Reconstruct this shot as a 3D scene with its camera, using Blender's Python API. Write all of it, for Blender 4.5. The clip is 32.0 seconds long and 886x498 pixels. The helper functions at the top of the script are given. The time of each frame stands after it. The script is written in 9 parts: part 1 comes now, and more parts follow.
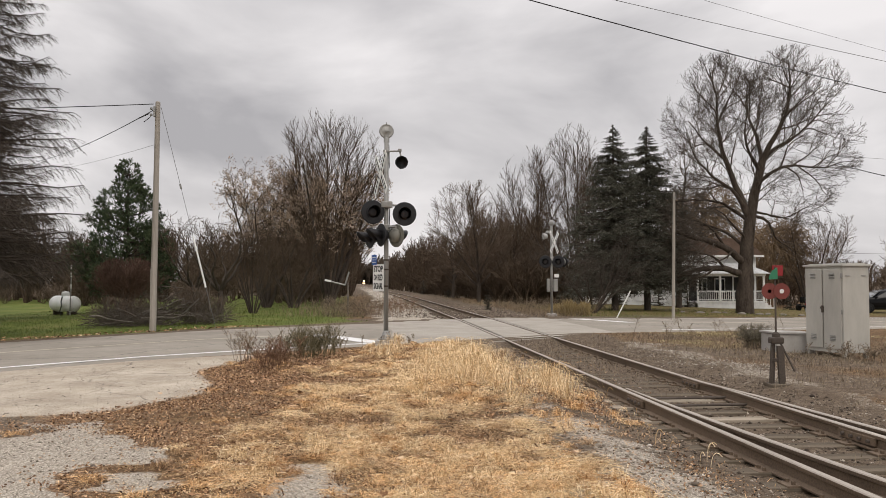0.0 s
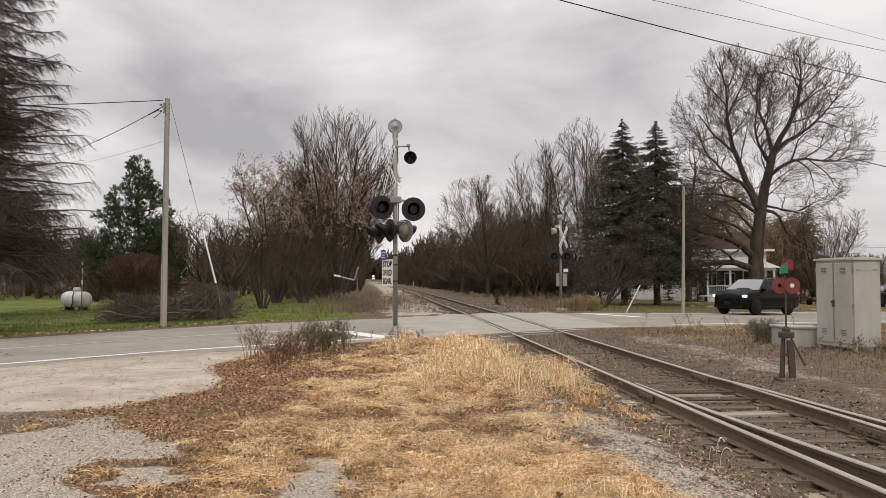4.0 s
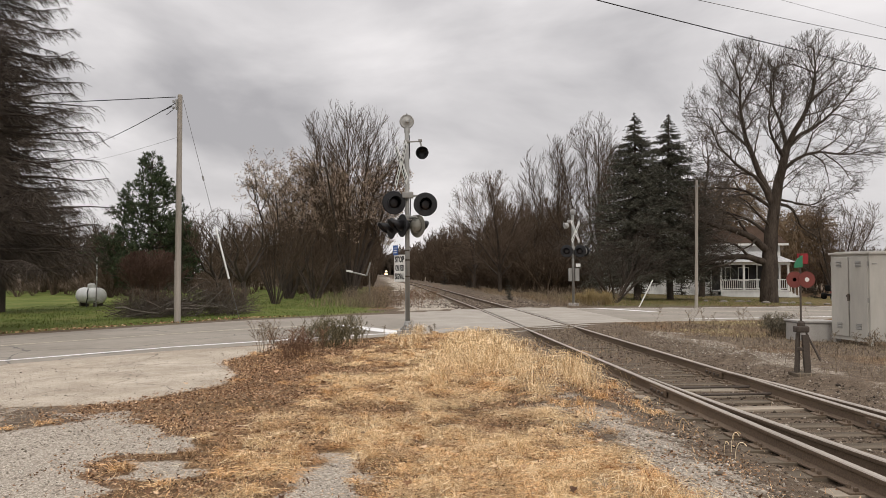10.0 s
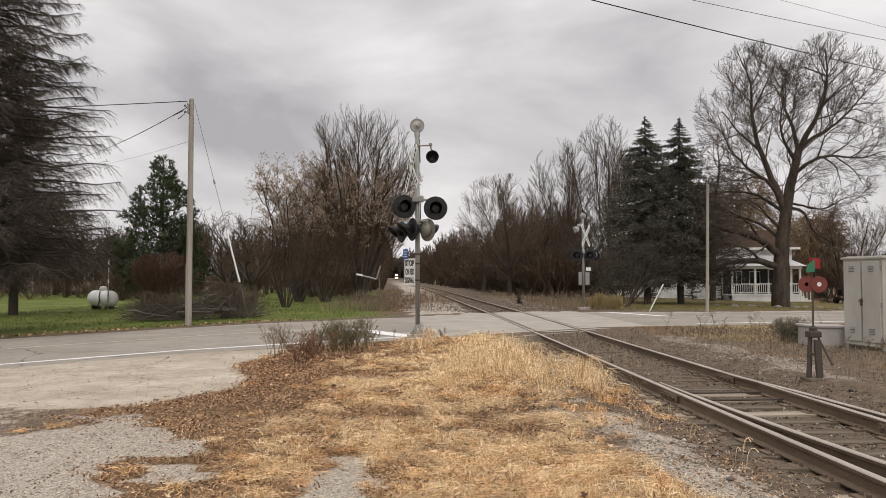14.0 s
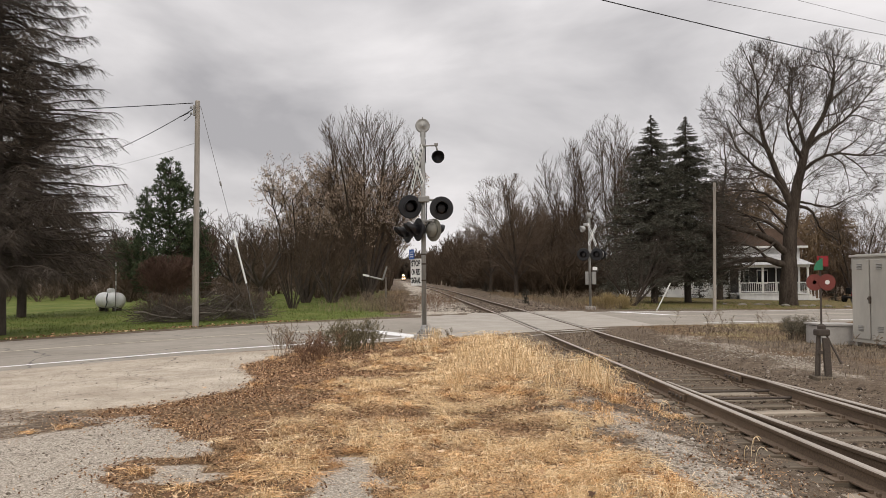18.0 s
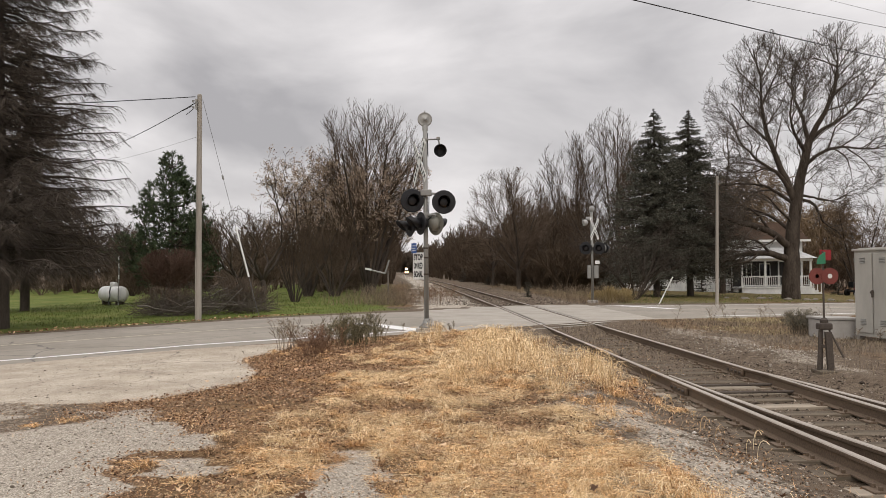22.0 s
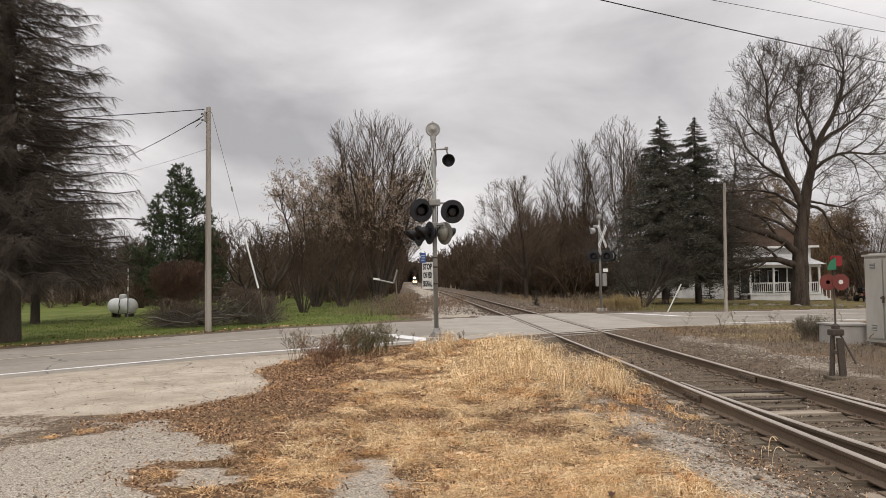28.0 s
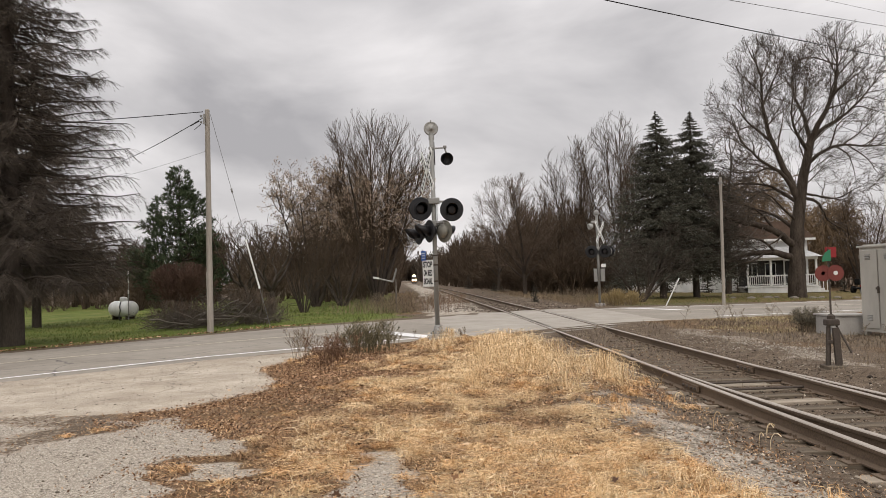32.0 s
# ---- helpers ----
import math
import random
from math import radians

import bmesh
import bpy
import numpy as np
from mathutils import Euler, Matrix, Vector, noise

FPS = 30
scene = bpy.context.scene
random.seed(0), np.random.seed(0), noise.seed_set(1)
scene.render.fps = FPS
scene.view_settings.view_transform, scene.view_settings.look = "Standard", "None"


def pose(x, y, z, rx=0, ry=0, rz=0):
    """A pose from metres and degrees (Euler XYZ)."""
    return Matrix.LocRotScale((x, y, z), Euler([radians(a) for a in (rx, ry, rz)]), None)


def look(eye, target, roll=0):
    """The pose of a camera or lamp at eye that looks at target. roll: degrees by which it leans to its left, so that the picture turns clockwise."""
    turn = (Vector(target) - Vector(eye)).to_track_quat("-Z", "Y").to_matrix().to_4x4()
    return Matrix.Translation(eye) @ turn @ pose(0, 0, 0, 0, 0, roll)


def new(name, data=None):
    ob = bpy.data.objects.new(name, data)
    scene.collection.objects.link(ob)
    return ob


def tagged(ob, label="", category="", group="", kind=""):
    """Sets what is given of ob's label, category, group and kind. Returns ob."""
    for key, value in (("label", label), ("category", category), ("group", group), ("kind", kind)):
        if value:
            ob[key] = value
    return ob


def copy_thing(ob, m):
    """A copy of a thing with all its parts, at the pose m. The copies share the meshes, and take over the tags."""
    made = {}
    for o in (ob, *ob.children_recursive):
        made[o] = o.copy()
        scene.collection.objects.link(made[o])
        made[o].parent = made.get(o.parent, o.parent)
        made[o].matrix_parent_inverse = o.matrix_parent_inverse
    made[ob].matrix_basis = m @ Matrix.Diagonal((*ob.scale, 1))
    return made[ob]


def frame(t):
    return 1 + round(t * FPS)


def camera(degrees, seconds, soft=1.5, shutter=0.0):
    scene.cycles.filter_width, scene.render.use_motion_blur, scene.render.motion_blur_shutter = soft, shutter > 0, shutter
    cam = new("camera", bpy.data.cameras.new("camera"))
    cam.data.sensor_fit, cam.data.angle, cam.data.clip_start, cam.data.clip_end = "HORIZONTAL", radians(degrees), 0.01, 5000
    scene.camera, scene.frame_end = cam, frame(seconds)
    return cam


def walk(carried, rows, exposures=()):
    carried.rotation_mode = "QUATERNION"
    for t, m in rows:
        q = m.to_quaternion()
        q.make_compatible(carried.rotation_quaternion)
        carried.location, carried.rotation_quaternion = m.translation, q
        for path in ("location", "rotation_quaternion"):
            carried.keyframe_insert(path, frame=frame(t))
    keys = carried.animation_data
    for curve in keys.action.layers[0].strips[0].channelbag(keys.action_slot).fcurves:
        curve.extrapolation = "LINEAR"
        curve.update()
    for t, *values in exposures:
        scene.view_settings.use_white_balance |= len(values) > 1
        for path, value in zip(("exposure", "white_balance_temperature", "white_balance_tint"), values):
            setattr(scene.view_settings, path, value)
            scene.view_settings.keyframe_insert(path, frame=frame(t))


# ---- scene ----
cam = camera(59.0, 32.0, soft=0.8)
PATH = [
    (0, (0.029, -0.069, 1.563), (0.027, 1.93, 1.645), 0.0),
    (0.5, (0.033, -0.072, 1.561), (0.029, 1.926, 1.64), 0.0),
    (1, (0.035, -0.068, 1.562), (0.027, 1.931, 1.639), 0.1),
    (1.5, (0.038, -0.061, 1.564), (0.028, 1.938, 1.638), 0.0),
    (2, (0.03, -0.072, 1.558), (0.019, 1.927, 1.63), -0.0),
    (2.5, (0.031, -0.068, 1.563), (0.018, 1.931, 1.631), -0.1),
    (3, (0.03, -0.068, 1.564), (0.013, 1.931, 1.632), -0.1),
    (3.5, (0.03, -0.085, 1.566), (0.009, 1.913, 1.635), -0.1),
    (5.5, (0.024, -0.072, 1.566), (-0.012, 1.927, 1.634), -0.3),
    (6, (0.027, -0.074, 1.565), (-0.012, 1.924, 1.631), -0.3),
    (6.5, (0.025, -0.08, 1.562), (-0.015, 1.918, 1.627), -0.2),
    (7, (0.018, -0.068, 1.563), (-0.022, 1.931, 1.625), -0.2),
    (7.5, (0.025, -0.076, 1.56), (-0.017, 1.923, 1.619), -0.2),
    (8, (0.025, -0.079, 1.561), (-0.017, 1.919, 1.618), -0.2),
    (8.5, (0.024, -0.07, 1.565), (-0.021, 1.929, 1.62), -0.2),
    (9, (0.02, -0.079, 1.568), (-0.027, 1.92, 1.623), -0.2),
    (9.5, (0.02, -0.082, 1.566), (-0.031, 1.917, 1.621), -0.2),
    (10, (0.02, -0.08, 1.562), (-0.035, 1.918, 1.619), -0.3),
    (10.5, (0.02, -0.087, 1.569), (-0.038, 1.911, 1.628), -0.3),
    (11, (0.025, -0.08, 1.564), (-0.04, 1.917, 1.629), -0.3),
    (11.5, (0.011, -0.088, 1.567), (-0.057, 1.909, 1.635), -0.2),
    (12, (0.014, -0.089, 1.568), (-0.059, 1.908, 1.639), -0.2),
    (12.5, (0.006, -0.09, 1.568), (-0.07, 1.907, 1.639), -0.2),
    (13, (0.012, -0.087, 1.57), (-0.065, 1.91, 1.639), -0.3),
    (13.5, (0.012, -0.088, 1.571), (-0.066, 1.909, 1.638), -0.3),
    (14, (0.013, -0.09, 1.571), (-0.067, 1.908, 1.637), -0.2),
    (14.5, (0.01, -0.079, 1.567), (-0.072, 1.918, 1.633), -0.2),
    (16.5, (0.012, -0.086, 1.566), (-0.08, 1.91, 1.634), -0.4),
    (17, (0.015, -0.086, 1.566), (-0.08, 1.91, 1.635), -0.4),
    (17.5, (0.015, -0.081, 1.565), (-0.081, 1.916, 1.634), -0.4),
    (18, (0.016, -0.078, 1.564), (-0.08, 1.919, 1.631), -0.5),
    (18.5, (0.015, -0.082, 1.568), (-0.079, 1.915, 1.634), -0.5),
    (19, (0.021, -0.081, 1.562), (-0.073, 1.916, 1.627), -0.5),
    (19.5, (0.016, -0.08, 1.564), (-0.076, 1.917, 1.627), -0.5),
    (20, (0.017, -0.077, 1.565), (-0.077, 1.92, 1.625), -0.4),
    (20.5, (0.016, -0.08, 1.567), (-0.08, 1.917, 1.624), -0.4),
    (21, (0.014, -0.069, 1.564), (-0.085, 1.928, 1.62), -0.4),
    (21.5, (0.01, -0.076, 1.561), (-0.09, 1.921, 1.615), -0.4),
    (22, (0.016, -0.079, 1.566), (-0.086, 1.918, 1.617), -0.5),
    (22.5, (0.01, -0.071, 1.564), (-0.092, 1.926, 1.614), -0.4),
    (23, (0.008, -0.072, 1.563), (-0.092, 1.925, 1.612), -0.4),
    (23.5, (0.008, -0.088, 1.56), (-0.091, 1.909, 1.609), -0.4),
    (24, (0.005, -0.092, 1.568), (-0.095, 1.905, 1.617), -0.5),
    (24.5, (0.003, -0.1, 1.563), (-0.101, 1.897, 1.615), -0.6),
    (25, (0.006, -0.107, 1.568), (-0.106, 1.889, 1.622), -0.7),
    (25.5, (-0.003, -0.117, 1.568), (-0.122, 1.879, 1.626), -0.8),
    (27.5, (-0.046, -0.132, 1.567), (-0.166, 1.863, 1.641), -1.0),
    (28, (-0.048, -0.145, 1.567), (-0.166, 1.85, 1.642), -1.0),
    (28.5, (-0.044, -0.151, 1.572), (-0.159, 1.844, 1.649), -1.0),
    (29, (-0.044, -0.15, 1.57), (-0.159, 1.845, 1.652), -1.1),
    (29.5, (-0.052, -0.148, 1.568), (-0.168, 1.846, 1.656), -1.2),
    (30, (-0.058, -0.145, 1.565), (-0.176, 1.849, 1.656), -1.4),
    (30.5, (-0.085, -0.166, 1.566), (-0.205, 1.829, 1.656), -1.8),
    (31, (-0.112, -0.189, 1.569), (-0.234, 1.805, 1.653), -2.1),
    (31.5, (-0.091, -0.238, 1.566), (-0.211, 1.757, 1.644), -2.1),
    (32, (-0.096, -0.343, 1.553), (-0.208, 1.653, 1.623), -1.9),
]
walk(cam, [(t, look(eye, target, roll)) for t, eye, target, roll in PATH], exposures=((0.0, 0.0, 6740, 11), (32.0, 0.0, 6740, 11)))

# ---- light ----
world = bpy.data.worlds.new("overcast_sky")
scene.world = world
world.use_nodes = True
SUN_ELEV, SUN_ROT = radians(38), radians(200)


def sky_world():
    nt = world.node_tree
    nt.nodes.clear()
    out = nt.nodes.new("ShaderNodeOutputWorld")
    bg = nt.nodes.new("ShaderNodeBackground")
    sky = nt.nodes.new("ShaderNodeTexSky")
    sky.sky_type = "NISHITA"
    sky.sun_disc = False
    sky.sun_elevation, sky.sun_rotation = SUN_ELEV, SUN_ROT
    sky.air_density, sky.dust_density = 1.0, 4.0
    tc = nt.nodes.new("ShaderNodeTexCoord")
    mp = nt.nodes.new("ShaderNodeMapping")
    mp.inputs["Scale"].default_value = (1.0, 1.0, 2.4)
    mp.inputs["Rotation"].default_value = (0.0, 0.12, 0.5)
    mp.inputs["Location"].default_value = (0.0, 0.35, 0.0)
    n1 = nt.nodes.new("ShaderNodeTexNoise")
    n1.inputs["Scale"].default_value, n1.inputs["Detail"].default_value = 3.2, 6.0
    n1.inputs["Roughness"].default_value, n1.inputs["Distortion"].default_value = 0.5, 0.3
    ramp = nt.nodes.new("ShaderNodeValToRGB")
    ramp.color_ramp.elements[0].position, ramp.color_ramp.elements[0].color = 0.27, (4.7, 4.68, 4.95, 1)
    ramp.color_ramp.elements[1].position, ramp.color_ramp.elements[1].color = 0.67, (9.5, 9.4, 9.65, 1)
    mid_tone = ramp.color_ramp.elements.new(0.45)
    mid_tone.color = (6.9, 6.85, 7.1, 1)
    mix = nt.nodes.new("ShaderNodeMix")
    mix.data_type = "RGBA"
    mix.inputs[0].default_value = 0.95
    sep = nt.nodes.new("ShaderNodeSeparateXYZ")             # an overcast sky is brightest overhead
    rise = nt.nodes.new("ShaderNodeMapRange")
    rise.inputs["From Min"].default_value, rise.inputs["From Max"].default_value = 0.3, 0.95
    rise.inputs["To Min"].default_value, rise.inputs["To Max"].default_value = 1.0, 2.3
    gain = nt.nodes.new("ShaderNodeVectorMath")
    gain.operation = "SCALE"
    nt.links.new(tc.outputs["Generated"], sep.inputs["Vector"])
    nt.links.new(sep.outputs["Z"], rise.inputs["Value"])
    nt.links.new(ramp.outputs["Color"], gain.inputs[0])
    nt.links.new(rise.outputs["Result"], gain.inputs["Scale"])
    bg.inputs["Strength"].default_value = 0.094
    for a, b in ((tc.outputs["Generated"], mp.inputs["Vector"]), (mp.outputs["Vector"], n1.inputs["Vector"]),
                 (n1.outputs["Fac"], ramp.inputs["Fac"]), (sky.outputs["Color"], mix.inputs[6]), (gain.outputs["Vector"], mix.inputs[7]),
                 (mix.outputs[2], bg.inputs["Color"]), (bg.outputs["Background"], out.inputs["Surface"])):
        nt.links.new(a, b)


sky_world()
sun_data = bpy.data.lights.new("sun", "SUN")
sun_data.energy, sun_data.angle, sun_data.color = 0.8, radians(25), (1.0, 0.95, 0.88)
sun = new("sun", sun_data)
sun.matrix_world = look((-20 * math.sin(SUN_ROT), -40, 40), (0, 0, 0))

# ---- materials ----


class Mat:
    """A node material with a Principled shader and short ways to wire it."""

    def __init__(self, name, rough=0.8, metal=0.0, spec=0.3):
        self.m = bpy.data.materials.new(name)
        self.m.use_nodes = True
        self.t = self.m.node_tree
        self.b = self.t.nodes["Principled BSDF"]
        self.b.inputs["Roughness"].default_value = rough
        self.b.inputs["Metallic"].default_value = metal
        self.b.inputs["Specular IOR Level"].default_value = spec
        self.co = None

    def node(self, kind, **kw):
        n = self.t.nodes.new(kind)
        for k, v in kw.items():
            n.inputs[k.replace("_", " ")].default_value = v
        return n

    def link(self, a, b):
        self.t.links.new(a, b)

    def coords(self):
        if self.co is None:
            self.co = self.node("ShaderNodeTexCoord").outputs["Object"]
        return self.co

    def noise(self, scale, detail=4.0, rough=0.55, stretch=None, distort=0.0):
        n = self.node("ShaderNodeTexNoise", Scale=scale, Detail=detail, Roughness=rough, Distortion=distort)
        src = self.coords()
        if stretch:
            mp = self.node("ShaderNodeMapping", Scale=stretch)
            self.link(src, mp.inputs["Vector"])
            src = mp.outputs["Vector"]
        self.link(src, n.inputs["Vector"])
        return n.outputs["Fac"]

    def ramp(self, fac, *stops):
        r = self.node("ShaderNodeValToRGB")
        el = r.color_ramp.elements
        while len(el) < len(stops):
            el.new(0.5)
        for e, (p, c) in zip(el, stops):
            e.position, e.color = p, (*c, 1) if len(c) == 3 else c
        self.link(fac, r.inputs["Fac"])
        return r.outputs["Color"]

    def mix(self, fac, a, b, mode="MIX"):
        n = self.t.nodes.new("ShaderNodeMix")
        n.data_type, n.blend_type = "RGBA", mode
        for i, v in ((0, fac), (6, a), (7, b)):
            if isinstance(v, (int, float)):
                n.inputs[i].default_value = v
            elif isinstance(v, tuple):
                n.inputs[i].default_value = (*v, 1)
            else:
                self.link(v, n.inputs[i])
        return n.outputs[2]

    def math(self, op, a, b=0.0, c=None):
        n = self.t.nodes.new("ShaderNodeMath")
        n.operation = op
        for i, v in enumerate((a, b, c)):
            if v is None:
                continue
            if isinstance(v, (int, float)):
                n.inputs[i].default_value = v
            else:
                self.link(v, n.inputs[i])
        return n.outputs[0]

    def attr(self, name):
        n = self.t.nodes.new("ShaderNodeAttribute")
        n.attribute_name = name
        return n.outputs["Fac"]

    def island(self):
        return self.t.nodes.new("ShaderNodeNewGeometry").outputs["Random Per Island"]

    def per_object(self):
        return self.t.nodes.new("ShaderNodeObjectInfo").outputs["Random"]

    def color(self, c):
        if isinstance(c, tuple):
            self.b.inputs["Base Color"].default_value = (*c, 1)
        else:
            self.link(c, self.b.inputs["Base Color"])
        return self

    def bump(self, height, strength=0.4, dist=0.02):
        n = self.node("ShaderNodeBump", Strength=strength, Distance=dist)
        self.link(height, n.inputs["Height"])
        self.link(n.outputs["Normal"], self.b.inputs["Normal"])
        return self

    def glow(self, c, s):
        self.b.inputs["Emission Color"].default_value = (*c, 1)
        self.b.inputs["Emission Strength"].default_value = s
        return self


def speckled(name, a, b, scale=8.0, fine=60.0, rough=0.8, metal=0.0, bump=0.25, dist=0.005, spec=0.3, stretch=None):
    """A two-scale mottled material from colour a to colour b."""
    k = Mat(name, rough, metal, spec)
    big, small = k.noise(scale, 5, 0.6, stretch), k.noise(fine, 3, 0.6, stretch)
    f = k.math("ADD", k.math("MULTIPLY", big, 0.6), k.math("MULTIPLY", small, 0.4))
    k.color(k.ramp(f, (0.32, a), (0.68, b)))
    k.bump(small, bump, dist)
    return k.m


def painted(name, c, rough=0.45, dirt=0.35, spec=0.4, metal=0.0, scale=3.0):
    """Paint with faint grime streaks."""
    k = Mat(name, rough, metal, spec)
    g = k.noise(scale, 6, 0.65, (1, 1, 0.35))
    dark = tuple(v * (1 - dirt) for v in c)
    k.color(k.ramp(g, (0.3, dark), (0.62, c)))
    k.bump(k.noise(90, 2), 0.08, 0.002)
    return k.m


M = {}
M["bark"] = speckled("bark", (0.022, 0.017, 0.013), (0.105, 0.084, 0.067), 3.2, 26, 0.95, 0, 0.7, 0.03, 0.1, (1, 1, 0.22))
M["bark_dark"] = speckled("bark_dark", (0.036, 0.029, 0.024), (0.095, 0.078, 0.064), 2.5, 30, 0.95, 0, 0.5, 0.02, 0.1, (1, 1, 0.25))
M["twig"] = speckled("twig", (0.078, 0.056, 0.041), (0.17, 0.128, 0.094), 0.5, 4, 0.95, 0, 0.1, 0.002, 0.1)
M["twig_dark"] = speckled("twig_dark", (0.051, 0.037, 0.026), (0.118, 0.086, 0.06), 0.5, 4, 0.95, 0, 0.1, 0.002, 0.1)
M["twig_shade"] = speckled("twig_shade", (0.06, 0.05, 0.041), (0.135, 0.112, 0.092), 0.5, 4, 0.95, 0, 0.1, 0.002, 0.1)
M["twig_red"] = speckled("twig_red", (0.075, 0.048, 0.037), (0.14, 0.085, 0.064), 0.5, 4, 0.95, 0, 0.1, 0.002, 0.1)
M["twig_grey"] = speckled("twig_grey", (0.053, 0.042, 0.032), (0.118, 0.093, 0.072), 0.3, 3, 0.95, 0, 0.1, 0.002, 0.1)
M["twig_tan"] = speckled("twig_tan", (0.13, 0.09, 0.055), (0.25, 0.178, 0.11), 0.4, 4, 0.95, 0, 0.1, 0.002, 0.1)


def leafy(name, *stops, rough=0.75):
    k = Mat(name, rough, 0, 0.2)
    k.color(k.ramp(k.island(), *stops))
    return k.m


M["leaf_tan"] = leafy("leaf_tan", (0.0, (0.18, 0.122, 0.083)), (0.5, (0.35, 0.258, 0.185)), (1.0, (0.52, 0.42, 0.325)))
M["needle_pine"] = leafy("needle_pine", (0.0, (0.03, 0.045, 0.026)), (0.5, (0.058, 0.082, 0.04)), (1.0, (0.11, 0.132, 0.066)))
M["needle_spruce"] = leafy("needle_spruce", (0.0, (0.04, 0.041, 0.031)), (0.6, (0.08, 0.079, 0.06)), (1.0, (0.145, 0.138, 0.105)))
M["needle_brown"] = leafy("needle_brown", (0.0, (0.05, 0.036, 0.024)), (0.6, (0.095, 0.068, 0.045)), (1.0, (0.15, 0.11, 0.075)))
M["needle_old"] = leafy("needle_old", (0.0, (0.05, 0.042, 0.032)), (0.6, (0.085, 0.072, 0.055)), (1.0, (0.13, 0.1, 0.075)))


def box_bm(bm, sx, sy, sz, at=(0, 0, 0), rot=None, bevel=0.0):
    """A box of full sizes sx, sy, sz centred at a place."""
    m = Matrix.Translation(at) @ (rot.to_4x4() if rot else Matrix()) @ Matrix.Diagonal((sx, sy, sz, 1))
    vs = bmesh.ops.create_cube(bm, size=1, matrix=m)["verts"]
    if bevel:
        es = list({e for v in vs for e in v.link_edges})
        bmesh.ops.bevel(bm, geom=es, offset=bevel, segments=2, affect="EDGES", profile=0.6)


def rod_bm(bm, a, b, r0, r1=None, sides=10, caps=True):
    """A tapered rod from a to b."""
    a, b = Vector(a), Vector(b)
    d = b - a
    m = Matrix.Translation((a + b) / 2) @ d.to_track_quat("Z", "Y").to_matrix().to_4x4()
    return bmesh.ops.create_cone(bm, cap_ends=caps, segments=sides, radius1=r0, radius2=r0 if r1 is None else r1, depth=d.length, matrix=m)["verts"]


def lathe_bm(bm, profile, sides=20, m=None):
    """A turned form about z: profile of (radius, height)."""
    m = m or Matrix()
    rings = []
    for r, z in profile:
        rings.append([bm.verts.new(m @ Vector((r * math.cos(2 * math.pi * i / sides), r * math.sin(2 * math.pi * i / sides), z))) for i in range(sides)])
    for a, b in zip(rings, rings[1:]):
        for i in range(sides):
            bm.faces.new((a[i], a[(i + 1) % sides], b[(i + 1) % sides], b[i]))
    if profile[0][0] > 1e-4:
        bm.faces.new(rings[0][::-1])
    if profile[-1][0] > 1e-4:
        bm.faces.new(rings[-1])


def mesh_of(name, bm, material, smooth=False):
    me = bpy.data.meshes.new(name)
    bmesh.ops.recalc_face_normals(bm, faces=bm.faces)
    bm.to_mesh(me)
    bm.free()
    if material:
        me.materials.append(material)
    if smooth:
        me.shade_smooth()
    return me


def part(name, bm, material, parent=None, label="", smooth=False):
    ob = new(name, mesh_of(name, bm, material, smooth))
    if parent:
        ob.parent = parent
    if label:
        ob["label"] = label
    return ob


def arrays(name, verts, faces, material, parent=None, smooth=False):
    """A mesh object from arrays of vertices and of triangles or quads."""
    me = bpy.data.meshes.new(name)
    verts, faces = np.asarray(verts, np.float32), np.asarray(faces, np.int32)
    me.vertices.add(len(verts))
    me.vertices.foreach_set("co", verts.ravel())
    k = faces.shape[1]
    me.loops.add(faces.size)
    me.loops.foreach_set("vertex_index", faces.ravel())
    me.polygons.add(len(faces))
    me.polygons.foreach_set("loop_start", np.arange(0, faces.size, k, dtype=np.int32))
    me.polygons.foreach_set("loop_total", np.full(len(faces), k, np.int32))
    me.update(calc_edges=True)
    if material:
        me.materials.append(material)
    if smooth:
        me.shade_smooth()
    ob = new(name, me)
    if parent:
        ob.parent = parent
    return ob


# ---- plan: the track runs away from the viewer, the road crosses it on a skew ----


def track_x(y):
    """The track's centre line."""
    return 4.475 - 0.096 * y - 0.0143 * np.maximum(0, y - 100)


def ground_z(x, y):
    x, y = np.asarray(x, float), np.asarray(y, float)
    d = x - track_x(y)
    z = -np.minimum(0.9, 0.03 * np.maximum(0, d - 1.5)) - np.minimum(0.5, 0.02 * np.maximum(0, -d - 9))
    fall = np.maximum(np.clip((18 - np.abs(d)) / 8, 0, 1), np.clip((y - 100) / 60, 0, 1))       # the track falls gently beyond the road
    return z - np.minimum(0.0045 * np.maximum(0, y - 32), 2.2) * fall


ROAD_A = np.array([(-60.0, -23.5), (1.84, 27.43), (90.0, 89.2)])   # centre line: left, crossing, right


def road_frame(x, y):
    """Distance across the road from its centre line (positive on the far side) and along it from the crossing."""
    x, y = np.asarray(x, float), np.asarray(y, float)
    c = ROAD_A[1]
    best = None
    for a, b in ((ROAD_A[0], c), (c, ROAD_A[2])):
        u = (b - a) / np.linalg.norm(b - a)
        across = -(x - c[0]) * u[1] + (y - c[1]) * u[0]
        along = (x - c[0]) * u[0] + (y - c[1]) * u[1]
        if best is None:
            best = (across, along)
        else:
            right = along > 0
            best = (np.where(right, across, best[0]), np.where(right, along, best[1]))
    return best


